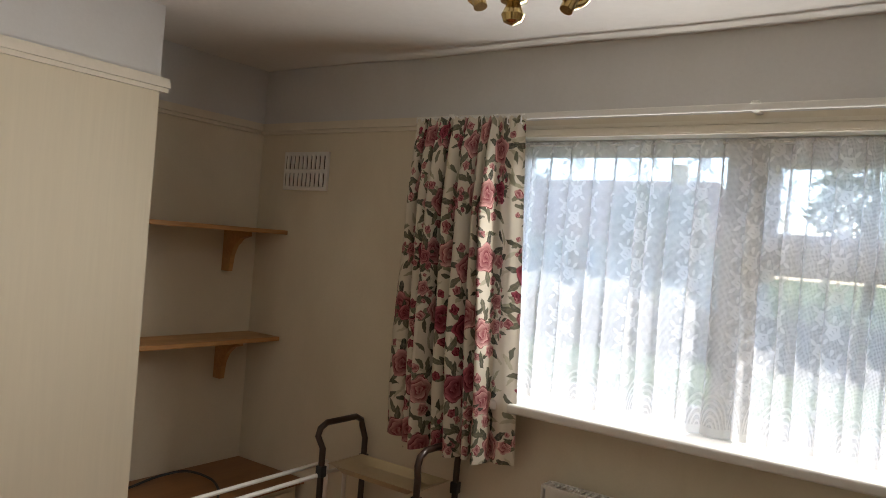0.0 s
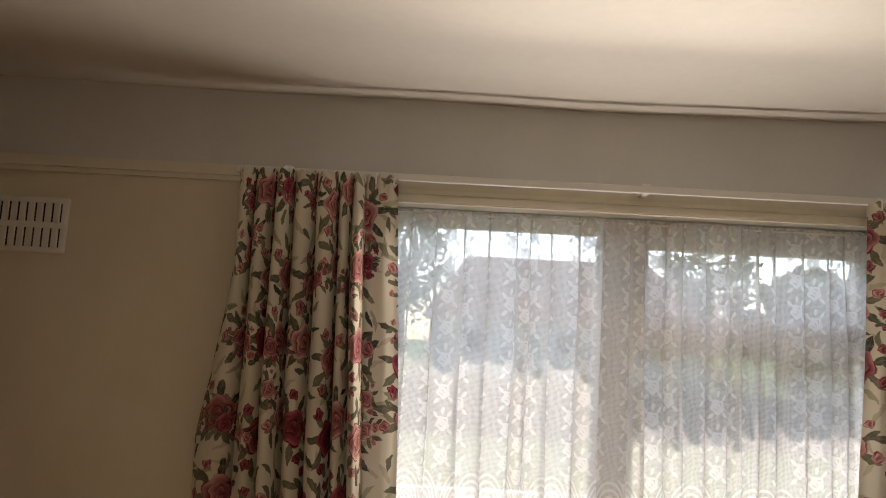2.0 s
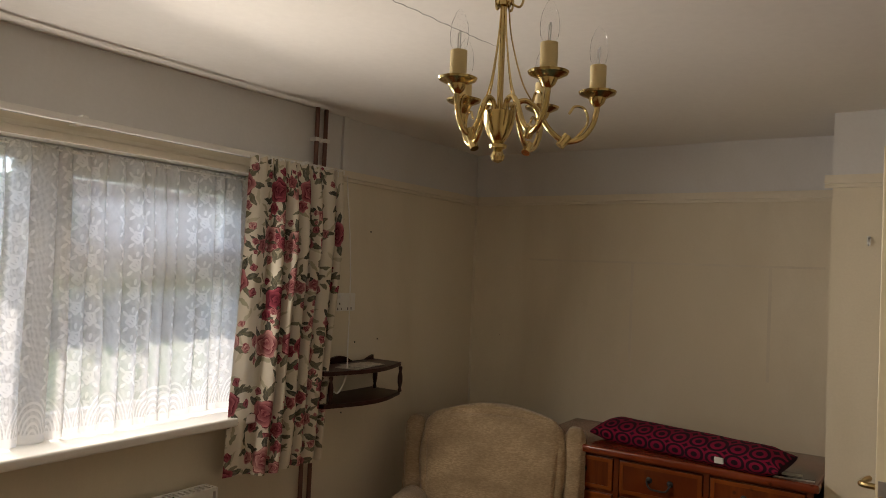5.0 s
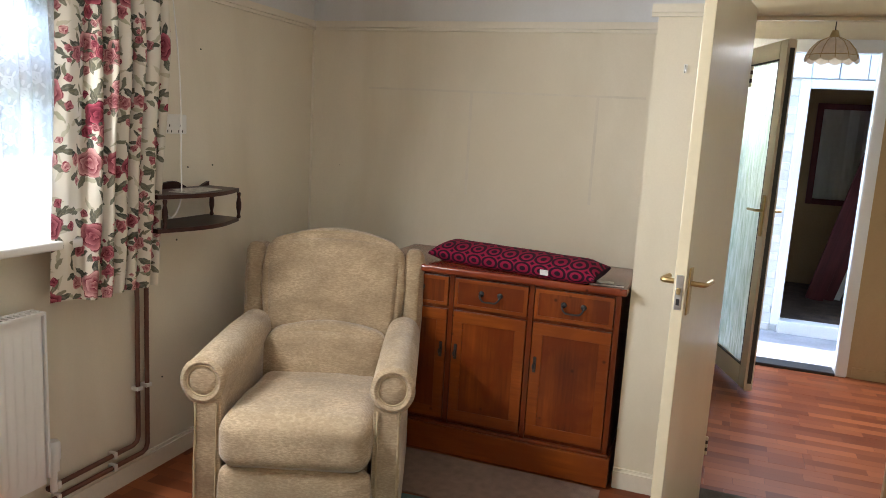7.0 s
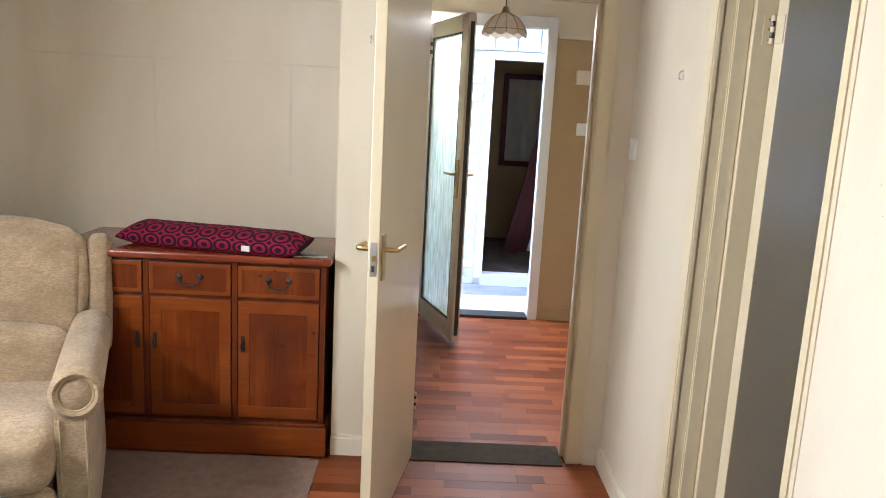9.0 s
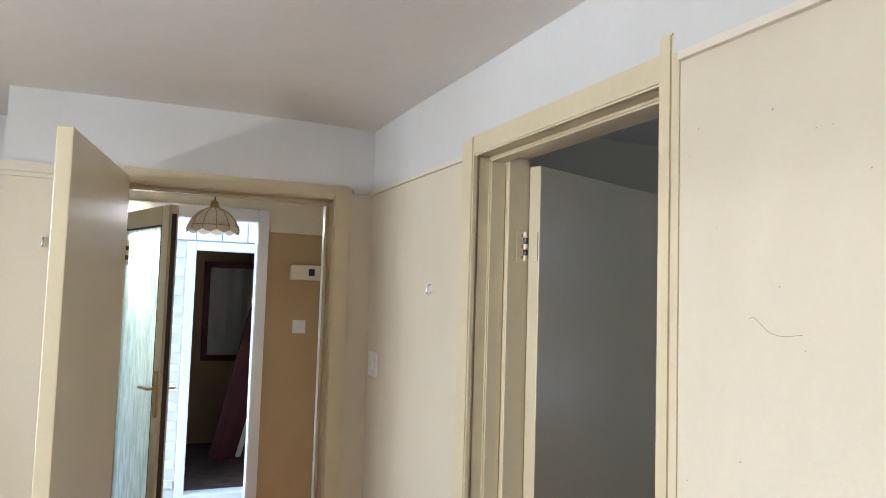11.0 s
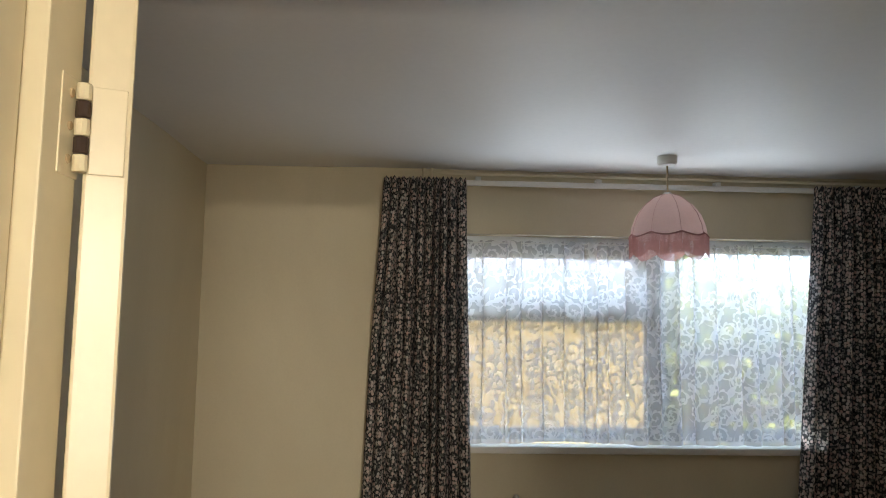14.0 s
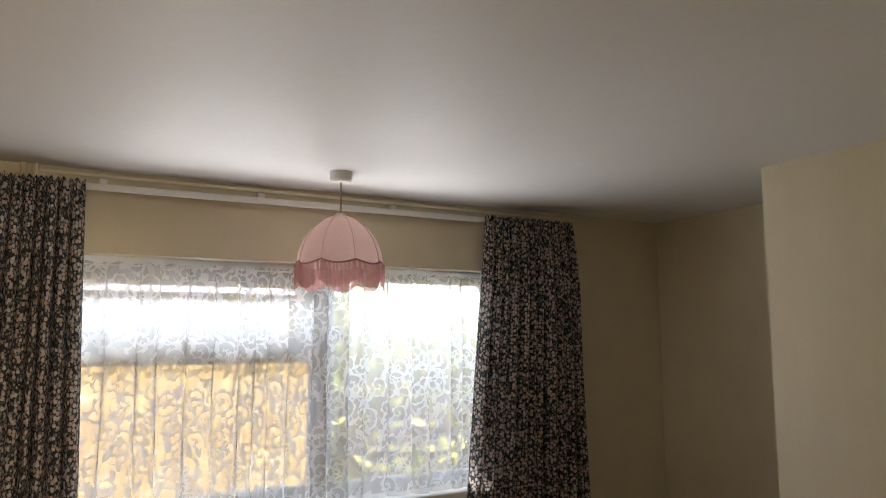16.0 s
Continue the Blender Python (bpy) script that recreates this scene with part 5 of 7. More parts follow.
track = base("curtain_track", "white plastic curtain track above the living room window", "curtain track")
part("rail", bbox(-1.44, 2.252, 1.955, 0.81, 2.268, 1.975, 0.003), M["white"], track)
for x in (-1.3, -0.3, 0.62):
    part("bracket", bbox(x - 0.01, 2.268, 1.958, x + 0.01, NORTH, 1.985, 0.002), M["white"], track)
track2 = base("curtain_track", "wide white painted curtain rail near the bedroom ceiling", "curtain track")
part("rail", bbox(-1.7, -3.108, 2.15, 0.455, -3.094, 2.172, 0.004), M["white"], track2)
for x in (-1.5, -0.9, -0.4, 0.1):
    part("bracket", bbox(x - 0.012, -3.138, 2.155, x + 0.012, -3.105, 2.19, 0.003), M["white"], track2)
cord = base("pull_cord", "white looped curtain pull cord", "cord")
part("cord", tube(spline([(0.8, 2.23, 1.95), (0.81, 2.2, 1.6), (0.805, 2.19, 1.28), (0.79, 2.18, 1.14), (0.73, 2.17, 1.08), (0.7, 2.19, 1.12)], 8), 0.003, 6), M["white"], cord)
ncord = base("net_wire", "white sprung wire carrying the lace net", "curtain wire")
part("wire", tube([(-1.13, 2.365, 1.885), (0.45, 2.365, 1.885)], 0.003, 6), M["white"], ncord)
ncord2 = base("net_wire", "white sprung wire carrying the bedroom net", "curtain wire")
part("wire", tube([(-1.45, -3.15, 1.922), (0.28, -3.15, 1.922)], 0.003, 6), M["white"], ncord2)

# ---- doors ----


def flush_door(name, label, m, w, h, t, hinge_z, handles):
    d = tagged(base(name, label, "door", m), kind="structure")
    b = bbox(0, -t / 2, 0, w, t / 2, h, 0.003, 2)
    pan = part("door_panel", b, M["leaf"], d)
    if handles:
        part("lock_plate", bbox(w - 0.001, -0.011, 0.95, w + 0.002, 0.011, 1.06, 0.001), M["steel"], d, "worn steel latch plate")
        part("latch", bbox(w + 0.002, -0.006, 1.0, w + 0.012, 0.006, 1.02, 0.003), M["oldbrass"], d, "brass latch bolt")
        part("dead_bolt", bbox(w + 0.002, -0.005, 0.965, w + 0.004, 0.005, 0.985, 0.001), M["black"], d)
        for s in (-1, 1):
            hp = part("handle_plate", bbox(w - 0.07, s * t / 2, 0.93, w - 0.03, s * (t / 2 + 0.006), 1.08, 0.002), M["oldbrass"], d, "aged brass back plate")
            part("lever", tube(spline([(w - 0.05, s * t / 2, 1.03), (w - 0.05, s * (t / 2 + 0.042), 1.03), (w - 0.075, s * (t / 2 + 0.05), 1.03), (w - 0.15, s * (t / 2 + 0.05), 1.027)]), 0.0085, 8), M["oldbrass"], hp, "brass lever handle", True)
    for z in hinge_z:
        hg = part("hinge", bbox(-0.004, -t / 2 + 0.004, z - 0.038, -0.0005, t / 2 - 0.004, z + 0.038, 0.001), M["gloss"], d, "painted-over butt hinge")
        for k in range(5):
            part("knuckle", lathe([(0.0055, z - 0.038 + 0.0153 * k), (0.0062, z - 0.037 + 0.0153 * k), (0.0062, z - 0.0245 + 0.0153 * k), (0.0055, z - 0.0235 + 0.0153 * k)], 10, -0.009, t / 2 + 0.002), M["gloss"] if k % 2 == 0 else M["tube"], hg)
    return d


flush_door("door_2", "open cream gloss flush door to the hall", Matrix.Translation((1.537, 0.2, 0.008)) @ Matrix.Rotation(math.atan2(0.127, -0.70), 4, "Z"), 0.712, 1.965, 0.036, (0.25, 1.72), True)
flush_door("door_3", "open cream flush bedroom door on painted hinges", Matrix.Translation((0.643, -0.762, 0.008)) @ Matrix.Rotation(math.atan2(-0.70, 0.27), 4, "Z") @ Matrix.Translation((0.009, -0.02, 0)), 0.735, 1.955, 0.036, (0.28, 1.745), False)
part("lever", tube(spline([(0.66, -0.018, 1.03), (0.66, -0.06, 1.03), (0.6, -0.066, 1.03), (0.54, -0.064, 1.028)]), 0.0085, 8), M["oldbrass"], bpy.data.objects["door_3"], "brass lever handle", True)

# ---- armchair ----


def cushion(x0, y0, z0, x1, y1, z1, r, puff, n=10):
    """Rounded upholstered block with swelling faces."""
    bm = bmesh.new()
    bmesh.ops.create_cube(bm, size=2.0)
    bmesh.ops.subdivide_edges(bm, edges=bm.edges[:], cuts=n, use_grid_fill=True)
    c = Vector(((x0 + x1) / 2, (y0 + y1) / 2, (z0 + z1) / 2))
    h = Vector(((x1 - x0) / 2, (y1 - y0) / 2, (z1 - z0) / 2))
    for v in bm.verts:
        p = v.co.copy()
        q = Vector((p.x * h.x, p.y * h.y, p.z * h.z))
        inner = Vector([max(-a + r, min(a - r, b)) for a, b in zip(h, q)])
        d = q - inner
        if d.length > 1e-9:
            q = inner + d.normalized() * r
        s = (1 - p.x ** 2) * (1 - p.y ** 2) + (1 - p.x ** 2) * (1 - p.z ** 2) + (1 - p.y ** 2) * (1 - p.z ** 2)
        q += p.normalized() * puff * min(1, s)
        q += p.normalized() * 0.004 * noise.noise((q + c) * 9)
        v.co = c + q
    bmesh.ops.recalc_face_normals(bm, faces=bm.faces)
    return bm


def gathered_front(s, r0, r1, n=60):
    """Ring of small gathers round the disc that closes a rolled arm."""
    b = bmesh.new()
    rings = []
    for t in (0.0, 0.25, 0.5, 0.75, 1.0):
        row = []
        for k in range(n):
            a = 2 * math.pi * k / n
            r = r0 + (r1 - r0) * t
            puff = 0.017 * math.sin(math.pi * (0.12 + 0.8 * t)) + 0.0013 * math.cos(15 * a + 2 * math.sin(3 * a)) * math.sin(math.pi * t)
            row.append(b.verts.new((s * 0.357 + r * math.cos(a), -0.352 - puff, 0.6 + r * math.sin(a))))
        rings.append(row)
    for p, q in zip(rings, rings[1:]):
        for k in range(n):
            b.faces.new((p[k], p[(k + 1) % n], q[(k + 1) % n], q[k]))
    return b


def armchair():
    ch = base("armchair", "beige chenille recliner armchair with rolled arms on castors", "armchair", pose(0.892, 1.63, 0.0, 0, 0, -69.2) @ Matrix.Diagonal((0.905, 0.955, 0.97, 1)))
    U, P = M["chair"], M["piping"]
    part("frame", bbox(-0.27, -0.3, 0.09, 0.27, 0.36, 0.3, 0.02), U, ch)
    part("footrest", cushion(-0.282, -0.412, 0.05, 0.282, -0.33, 0.302, 0.035, 0.014, 16), U, ch, "padded footrest flap", True)
    st = cushion(-0.285, -0.435, 0.298, 0.285, 0.3, 0.498, 0.065, 0.012, 18)
    for v in st.verts:
        v.co.z -= 0.06 * max(0, v.co.y + 0.3) / 0.6
        if v.co.z > 0.42:
            v.co.z += 0.006 * noise.noise(Vector((v.co.x * 8, v.co.y * 8, 3.0)))
    part("seat", st, U, ch, "plump seat cushion", True)
    lb = cushion(-0.29, 0.06, 0.36, 0.29, 0.24, 0.64, 0.07, 0.02, 16)
    for v in lb.verts:
        if v.co.z > 0.5:
            v.co.z += 0.03 * math.cos(v.co.x * 5.2) - 0.015
    part("lumbar_cushion", moved(lb, Matrix.Translation((0, 0.12, 0)) @ Matrix.Rotation(radians(-8), 4, "X")), U, ch, "arched lower back cushion", True)
    hb = cushion(-0.33, 0.06, 0.575, 0.33, 0.25, 1.04, 0.06, 0.03, 30)
    for v in hb.verts:
        x, z = v.co.x, v.co.z
        if z > 0.83:
            v.co.z += (0.045 * math.cos(x * 4.4) - 0.02) * (z - 0.83) / 0.24
        else:
            v.co.z += (0.03 * math.cos(x * 5.0) - 0.015) * (0.83 - z) / 0.24
        v.co.x *= 0.965 + 0.035 * math.cos((z - 0.95) * 6)
        # creases drawn in at the lower corners and the sides
        for cx, cz, dirx in ((-0.25, 0.63, 1), (0.25, 0.63, -1), (0.3, 0.93, -1)):
            t = (x - cx) * dirx
            if -0.03 < t < 0.14:
                line = (z - cz) - t * 0.3
                v.co.y += 0.016 * math.exp(-(line / 0.012) ** 2) * (1 - abs(t) / 0.14)
        v.co.y += 0.01 * noise.noise(Vector((x * 6, z * 6, 1.0))) + 0.004 * noise.noise(Vector((x * 20, z * 17, 4.0)))
    tilt = Matrix.Translation((0, 0.205, -0.01)) @ Matrix.Rotation(radians(-11), 4, "X")
    part("head_cushion", moved(hb, tilt), U, ch, "plump piped back cushion", True)
    ring = []
    for k in range(56):
        a = 2 * math.pi * k / 56
        cx, cz = math.cos(a), math.sin(a)
        x, z = math.copysign(abs(cx) ** 0.35, cx) * 0.328, math.copysign(abs(cz) ** 0.35, cz)
        ring.append((x * (0.975 if z < 0 else 1.0), 0.093, 0.808 + z * 0.238 + (0.045 * math.cos(x * 4.4) - 0.02 if z > 0 else 0.03 * math.cos(x * 5.0) - 0.015) * abs(z)))
    part("piping", moved(tube(ring, 0.0055, 6, True), tilt), P, ch, "piped cushion edge", True)
    bk = cushion(-0.31, 0.24, 0.2, 0.31, 0.36, 1.0, 0.05, 0.01)
    part("backrest", moved(bk, Matrix.Translation((0, 0.165, 0)) @ Matrix.Rotation(radians(-9), 4, "X")), U, ch, "", True)
    for s in (-1, 1):
        wg = cushion(s * 0.385 - 0.05, 0.13, 0.5, s * 0.385 + 0.05, 0.36, 1.0, 0.04, 0.008, 14)
        for v in wg.verts:
            v.co.x += s * 0.03 * (0.8 - v.co.z) * -0.6
        part("wing", moved(wg, Matrix.Translation((0, 0.195, 0)) @ Matrix.Rotation(radians(-10), 4, "X")), U, ch, "upright back wing", True)
        prof = []
        for k in range(21):
            a = radians(-62 + 275 * k / 20)
            prof.append((s * (0.357 + 0.083 * math.cos(a)), 0.6 + 0.083 * math.sin(a)))
        body = [(s * 0.4, 0.066), (s * 0.397, 0.3), (s * 0.39, 0.46), *prof, (s * 0.287, 0.5), (s * 0.287, 0.066)]
        b = bmesh.new()
        rows = []
        for y, sc in ((-0.356, 0.955), (-0.35, 0.985), (-0.335, 1.0), (-0.1, 1.005), (0.15, 1.0), (0.4, 0.97), (0.42, 0.9)):
            rows.append([b.verts.new((s * 0.345 + (x - s * 0.345) * sc, y, 0.33 + (z - 0.33) * sc + 0.003 * noise.noise(Vector((x * 9, y * 7, z * 9))))) for x, z in body])
        n = len(body)
        for r0, r1 in zip(rows, rows[1:]):
            for i in range(n):
                j = (i + 1) % n
                b.faces.new((r0[i], r0[j], r1[j], r1[i]))
        b.faces.new(rows[0][::-1])
        b.faces.new(rows[-1])
        bmesh.ops.recalc_face_normals(b, faces=b.faces)
        arm = part("arm", b, U, ch, "rolled arm with scroll front", True)
        part("gathered_edge", gathered_front(s, 0.054, 0.085), U, arm, "gathered scroll edge", True)
        part("arm_scroll", moved(lathe([(0.001, 0.007), (0.03, 0.006), (0.05, 0.002), (0.056, -0.004)], 28), Matrix.Translation((s * 0.357, -0.357, 0.6)) @ Matrix.Rotation(radians(90), 4, "X")), U, arm, "round scroll disc", True)
        part("piping", tube([(s * 0.357 + 0.056 * math.cos(2 * math.pi * k / 32), -0.36, 0.6 + 0.056 * math.sin(2 * math.pi * k / 32)) for k in range(32)], 0.0045, 6, True), P, arm, "piped scroll edge", True)
        for x in (s * 0.307, s * 0.387):
            part("piping", tube([(x, -0.358, 0.08), (x, -0.36, 0.3), (x - s * 0.004, -0.36, 0.52)], 0.0045, 6), P, arm, "piped arm front", True)
        for y in (-0.338, 0.3):
            cs = part("castor", bbox(s * 0.29 - 0.012, y - 0.016, 0.045, s * 0.29 + 0.012, y + 0.016, 0.092, 0.004), M["black"], ch, "black plastic castor")
            wheel = moved(lathe([(0.004, -0.016), (0.023, -0.016), (0.027, -0.01), (0.027, 0.01), (0.023, 0.016), (0.004, 0.016)], 18), Matrix.Translation((s * 0.29, y - 0.012, 0.0272)) @ Matrix.Rotation(radians(90), 4, "Y"))
            part("wheel", wheel, M["black"], cs, "", True)
    part("lever_bar", tube([(-0.315, -0.405, 0.028), (-0.12, -0.2, 0.06)], 0.016, 10), M["steel"], ch, "bare steel mechanism bar", True)
    part("base_board", bbox(-0.07, -0.4, 0.0065, 0.16, -0.25, 0.016, 0.002), M["pine"], ch, "plywood scrap under the footrest")
    return ch


armchair()

# ---- sideboard ----
SBX, SB0, SB1 = 1.495, 0.565, 1.67


def sideboard():
    sb = base("sideboard", "yew veneered sideboard with drawers, cupboards and dark drop handles", "sideboard")
    part("carcass", bbox(SBX + 0.012, SB0, 0.15, 1.985, SB1, 0.842, 0.003), M["yew"], sb)
    t = bbox(SBX - 0.028, SB0 - 0.022, 0.842, 1.995, SB1 + 0.022, 0.872, 0.009, 3)
    part("top", t, M["yewtop"], sb, "polished red-brown top with moulded edge", True)
    part("plinth", bbox(SBX - 0.012, SB0 - 0.014, 0.008, 1.985, SB1 + 0.014, 0.135, 0.004), M["band"], sb)
    part("plinth_moulding", bbox(SBX - 0.004, SB0 - 0.008, 0.135, 1.985, SB1 + 0.008, 0.152, 0.006), M["yew"], sb)
    w = (SB1 - SB0 - 0.02) / 3
    for k in range(3):
        y0 = SB0 + 0.01 + k * w
        y1 = y0 + w
        part("stile", bbox(SBX - 0.001, y0 - 0.011, 0.152, SBX + 0.012, y0 + 0.011, 0.842, 0.002), M["yew"], sb)
        dr = part("drawer", bbox(SBX - 0.004, y0 + 0.014, 0.695, SBX + 0.012, y1 - 0.014, 0.828, 0.003), M["yew"], sb)
        fr = bmesh.new()
        for q in ((y0 + 0.016, 0.697, y1 - 0.016, 0.712), (y0 + 0.016, 0.811, y1 - 0.016, 0.826), (y0 + 0.016, 0.712, y0 + 0.032, 0.811), (y1 - 0.032, 0.712, y1 - 0.016, 0.811)):
            box(fr, SBX - 0.007, q[0], q[1], SBX - 0.0035, q[2], q[3])
        part("crossbanding", fr, M["band"], dr, "paler crossbanded border")
        yc = (y0 + y1) / 2
        pl = part("handle", tube(spline([(SBX - 0.008, yc - 0.042, 0.768), (SBX - 0.022, yc - 0.045, 0.762), (SBX - 0.024, yc - 0.03, 0.742), (SBX - 0.025, yc, 0.74), (SBX - 0.024, yc + 0.03, 0.742), (SBX - 0.022, yc + 0.045, 0.762), (SBX - 0.008, yc + 0.042, 0.768)], 5), 0.004, 7), M["black"], dr, "dark swan-neck drop handle", True)
        for s in (-1, 1):
            part("rosette", moved(lathe([(0.001, 0), (0.013, 0), (0.012, 0.004), (0.005, 0.007), (0.001, 0.007)], 12), Matrix.Translation((SBX - 0.004, yc + s * 0.042, 0.77)) @ Matrix.Rotation(radians(-90), 4, "Y")), M["black"], dr, "dark handle rosette", True)
        door = part("door", bbox(SBX - 0.003, y0 + 0.014, 0.17, SBX + 0.012, y1 - 0.014, 0.68, 0.003), M["yew"], sb)
        fr = bmesh.new()
        for q in ((y0 + 0.016, 0.172, y1 - 0.016, 0.222), (y0 + 0.016, 0.628, y1 - 0.016, 0.678), (y0 + 0.016, 0.222, y0 + 0.062, 0.628), (y1 - 0.062, 0.222, y1 - 0.016, 0.628)):
            box(fr, SBX - 0.0065, q[0], q[1], SBX - 0.0025, q[2], q[3])
        bmesh.ops.bevel(fr, geom=fr.edges[:], offset=0.001, segments=1, affect="EDGES")
        part("door_frame", fr, M["band"], door, "paler crossbanded border")
        ye = y1 - 0.035 if k == 0 else (y1 - 0.035 if k == 1 else y0 + 0.035)
        part("escutcheon", bbox(SBX - 0.0105, ye - 0.007, 0.46, SBX - 0.0065, ye + 0.007, 0.53, 0.002), M["black"], door, "dark key plate")
        part("key_ring", tube(spline([(SBX - 0.014, ye, 0.505), (SBX - 0.02, ye - 0.006, 0.49), (SBX - 0.02, ye, 0.474), (SBX - 0.02, ye + 0.006, 0.49), (SBX - 0.014, ye, 0.505)], 4), 0.0025, 6), M["black"], door, "", True)
    return sb


sideboard()

# bolster cushion on the sideboard
bl = bmesh.new()
uvl = bl.loops.layers.uv.new("UVMap")
nu, nv = 60, 24
L = 0.8
rows = []
for i in range(nu + 1):
    u = i / nu
    e = min(1, min(u, 1 - u) / 0.09)
    ry, rz = 0.094 - 0.01 * math.sin(math.pi * e) + 0.004 * (1 - e), 0.047 * max(0.03, e) ** 0.4
    row = []
    for j in range(nv):
        a = 2 * math.pi * j / nv
        ca, sa = math.cos(a), math.sin(a)
        k = 1 + 0.05 * noise.noise(Vector((u * 9, ca * 1.4, sa * 1.4)))
        row.append(bl.verts.new((math.copysign(abs(ca) ** 0.8, ca) * ry * k, (u - 0.5) * L, 0.052 + math.copysign(abs(sa) ** 0.85, sa) * rz * k)))
    rows.append(row)
for i in range(nu):
    for j in range(nv):
        q = (rows[i][j], rows[i][(j + 1) % nv], rows[i + 1][(j + 1) % nv], rows[i + 1][j])
        f = bl.faces.new(q)
        for lp, (du, dv) in zip(f.loops, ((0, 0), (0, 1), (1, 1), (1, 0))):
            lp[uvl].uv = ((i + du) / nu * L, (j + dv) / nv * 0.48)
bl.faces.new(rows[0])
bl.faces.new(rows[-1][::-1])
bmesh.ops.recalc_face_normals(bl, faces=bl.faces)
bol = base("bolster_cushion", "crimson bolster cushion with dark ring print on the sideboard", "cushion", Matrix.Translation((1.61, 1.045, 0.865)) @ Matrix.Rotation(radians(-12), 4, "Z") @ Matrix.Rotation(radians(-8), 4, "Y"))
part("cover", bl, M["ring"], bol, "", True)
part("care_label", bbox(-0.1, -0.2, 0.04, -0.094, -0.165, 0.062), M["white"], bol, "small white care label")
bk = base("booklet", "dark booklet lying on the sideboard edge", "booklet", Matrix.Translation((1.56, 0.64, 0.8725)) @ Matrix.Rotation(radians(8), 4, "Z"))
part("pages", bbox(-0.06, -0.07, 0.0, 0.06, 0.07, 0.006), M["paper"], bk)
part("cover", bbox(-0.062, -0.072, 0.006, 0.062, 0.072, 0.008, 0.001), M["dim"], bk, "dark printed cover")
part("print_bar", bbox(-0.04, -0.03, 0.0082, 0.0, 0.04, 0.0088), M["paper"], bk)

# ---- chandelier ----
CX, CY = -0.27, 0.923
ch = base("chandelier", "polished brass five-arm chandelier with candle bulbs", "chandelier")
part("bowl", lathe([(0.002, 1.792), (0.011, 1.796), (0.014, 1.804), (0.01, 1.813), (0.008, 1.817), (0.016, 1.82), (0.017, 1.826), (0.01, 1.829), (0.014, 1.834), (0.022, 1.846), (0.029, 1.866), (0.032, 1.888), (0.03, 1.889), (0.018, 1.886), (0.002, 1.886)], 30, CX, CY), M["brass"], ch, "ribbed brass urn with finial", True)
part("stem", lathe([(0.006, 1.886), (0.006, 2.09), (0.014, 2.092), (0.014, 2.112), (0.006, 2.114), (0.006, 2.19), (0.03, 2.2), (0.055, 2.214), (0.057, 2.224), (0.002, 2.224)], 24, CX, CY), M["brass"], ch, "brass stem and ceiling rose", True)
for k in range(5):
    a = radians(10 + 72 * k)
    ca, sa = math.cos(a), math.sin(a)

    def at(r, z, side=0.0):
        r *= 0.87
        return (CX + ca * r - sa * side + 0.22 * r, CY + sa * r + ca * side - 0.2 * r, z)
    arm = part("arm", tube(spline([at(0.022, 1.885), at(0.026, 1.905), at(0.045, 1.912), at(0.065, 1.895), at(0.085, 1.86), at(0.112, 1.838), at(0.14, 1.845), at(0.158, 1.87), at(0.165, 1.9), at(0.165, 1.918)], 6), 0.0054, 10), M["brass"], ch, "curved brass arm", True)
    part("scroll", tube(spline([at(0.115, 1.832), at(0.135, 1.85), at(0.15, 1.875), at(0.145, 1.9), at(0.128, 1.905), at(0.118, 1.89)], 5), 0.0026, 6), M["brass"], arm, "thin brass scroll", True)
    part("collar", tube([at(0.104, 1.828), at(0.118, 1.848)], 0.009, 10), M["brass"], arm, "brass collar", True)
    part("drip_pan", lathe([(0.005, 1.905), (0.013, 1.912), (0.017, 1.922), (0.034, 1.93), (0.036, 1.934), (0.032, 1.935), (0.012, 1.93), (0.002, 1.93)], 24, *at(0.165, 0)[:2]), M["brass"], ch, "turned brass drip pan", True)
    cd = part("candle_sleeve", lathe([(0.002, 1.93), (0.0155, 1.93), (0.0155, 1.984), (0.002, 1.984)], 20, *at(0.165, 0)[:2]), M["candle"], ch, "ivory candle sleeve", True)
    part("bulb", lathe([(0.009, 1.984), (0.0155, 1.996), (0.0175, 2.012), (0.015, 2.034), (0.008, 2.052), (0.001, 2.062)], 18, *at(0.165, 0)[:2]), M["bulb"], cd, "clear candle bulb", True)
    fx, fy = at(0.165, 0)[:2]
    part("filament", tube([(fx - 0.004, fy, 1.986), (fx - 0.004, fy, 2.014), (fx + 0.004, fy, 2.022), (fx + 0.004, fy, 1.986)], 0.0014, 5), M["steel"], cd)
    part("stay", tube(spline([at(0.008, 2.1), at(0.016, 2.03), at(0.036, 1.95), at(0.058, 1.905)], 5), 0.0016, 5), M["brass"], ch, "thin brass stay", True)
    part("hook", tube(spline([at(0.012, 2.098), at(0.028, 2.092), at(0.034, 2.112), at(0.026, 2.128), at(0.018, 2.12)], 5), 0.0022, 6), M["brass"], ch, "small brass hook", True)

# ---- pendants ----
PX, PY = -0.578, -2.8
pl = base("pendant_lamp", "pink pleated dome lampshade with fringe hanging in the bedroom", "pendant lamp")
part("ceiling_rose", lathe([(0.002, 2.185), (0.03, 2.186), (0.036, 2.192), (0.037, 2.215), (0.037, 2.224), (0.002, 2.224)], 26, PX, PY), M["white"], pl, "white plastic ceiling rose", True)
part("flex", tube([(PX, PY, 2.19), (PX, PY, 2.07)], 0.0035, 8), M["piping"], pl)
part("lamp_holder", lathe([(0.002, 2.05), (0.019, 2.052), (0.02, 2.075), (0.012, 2.085), (0.002, 2.086)], 18, PX, PY), M["white"], pl, "", True)
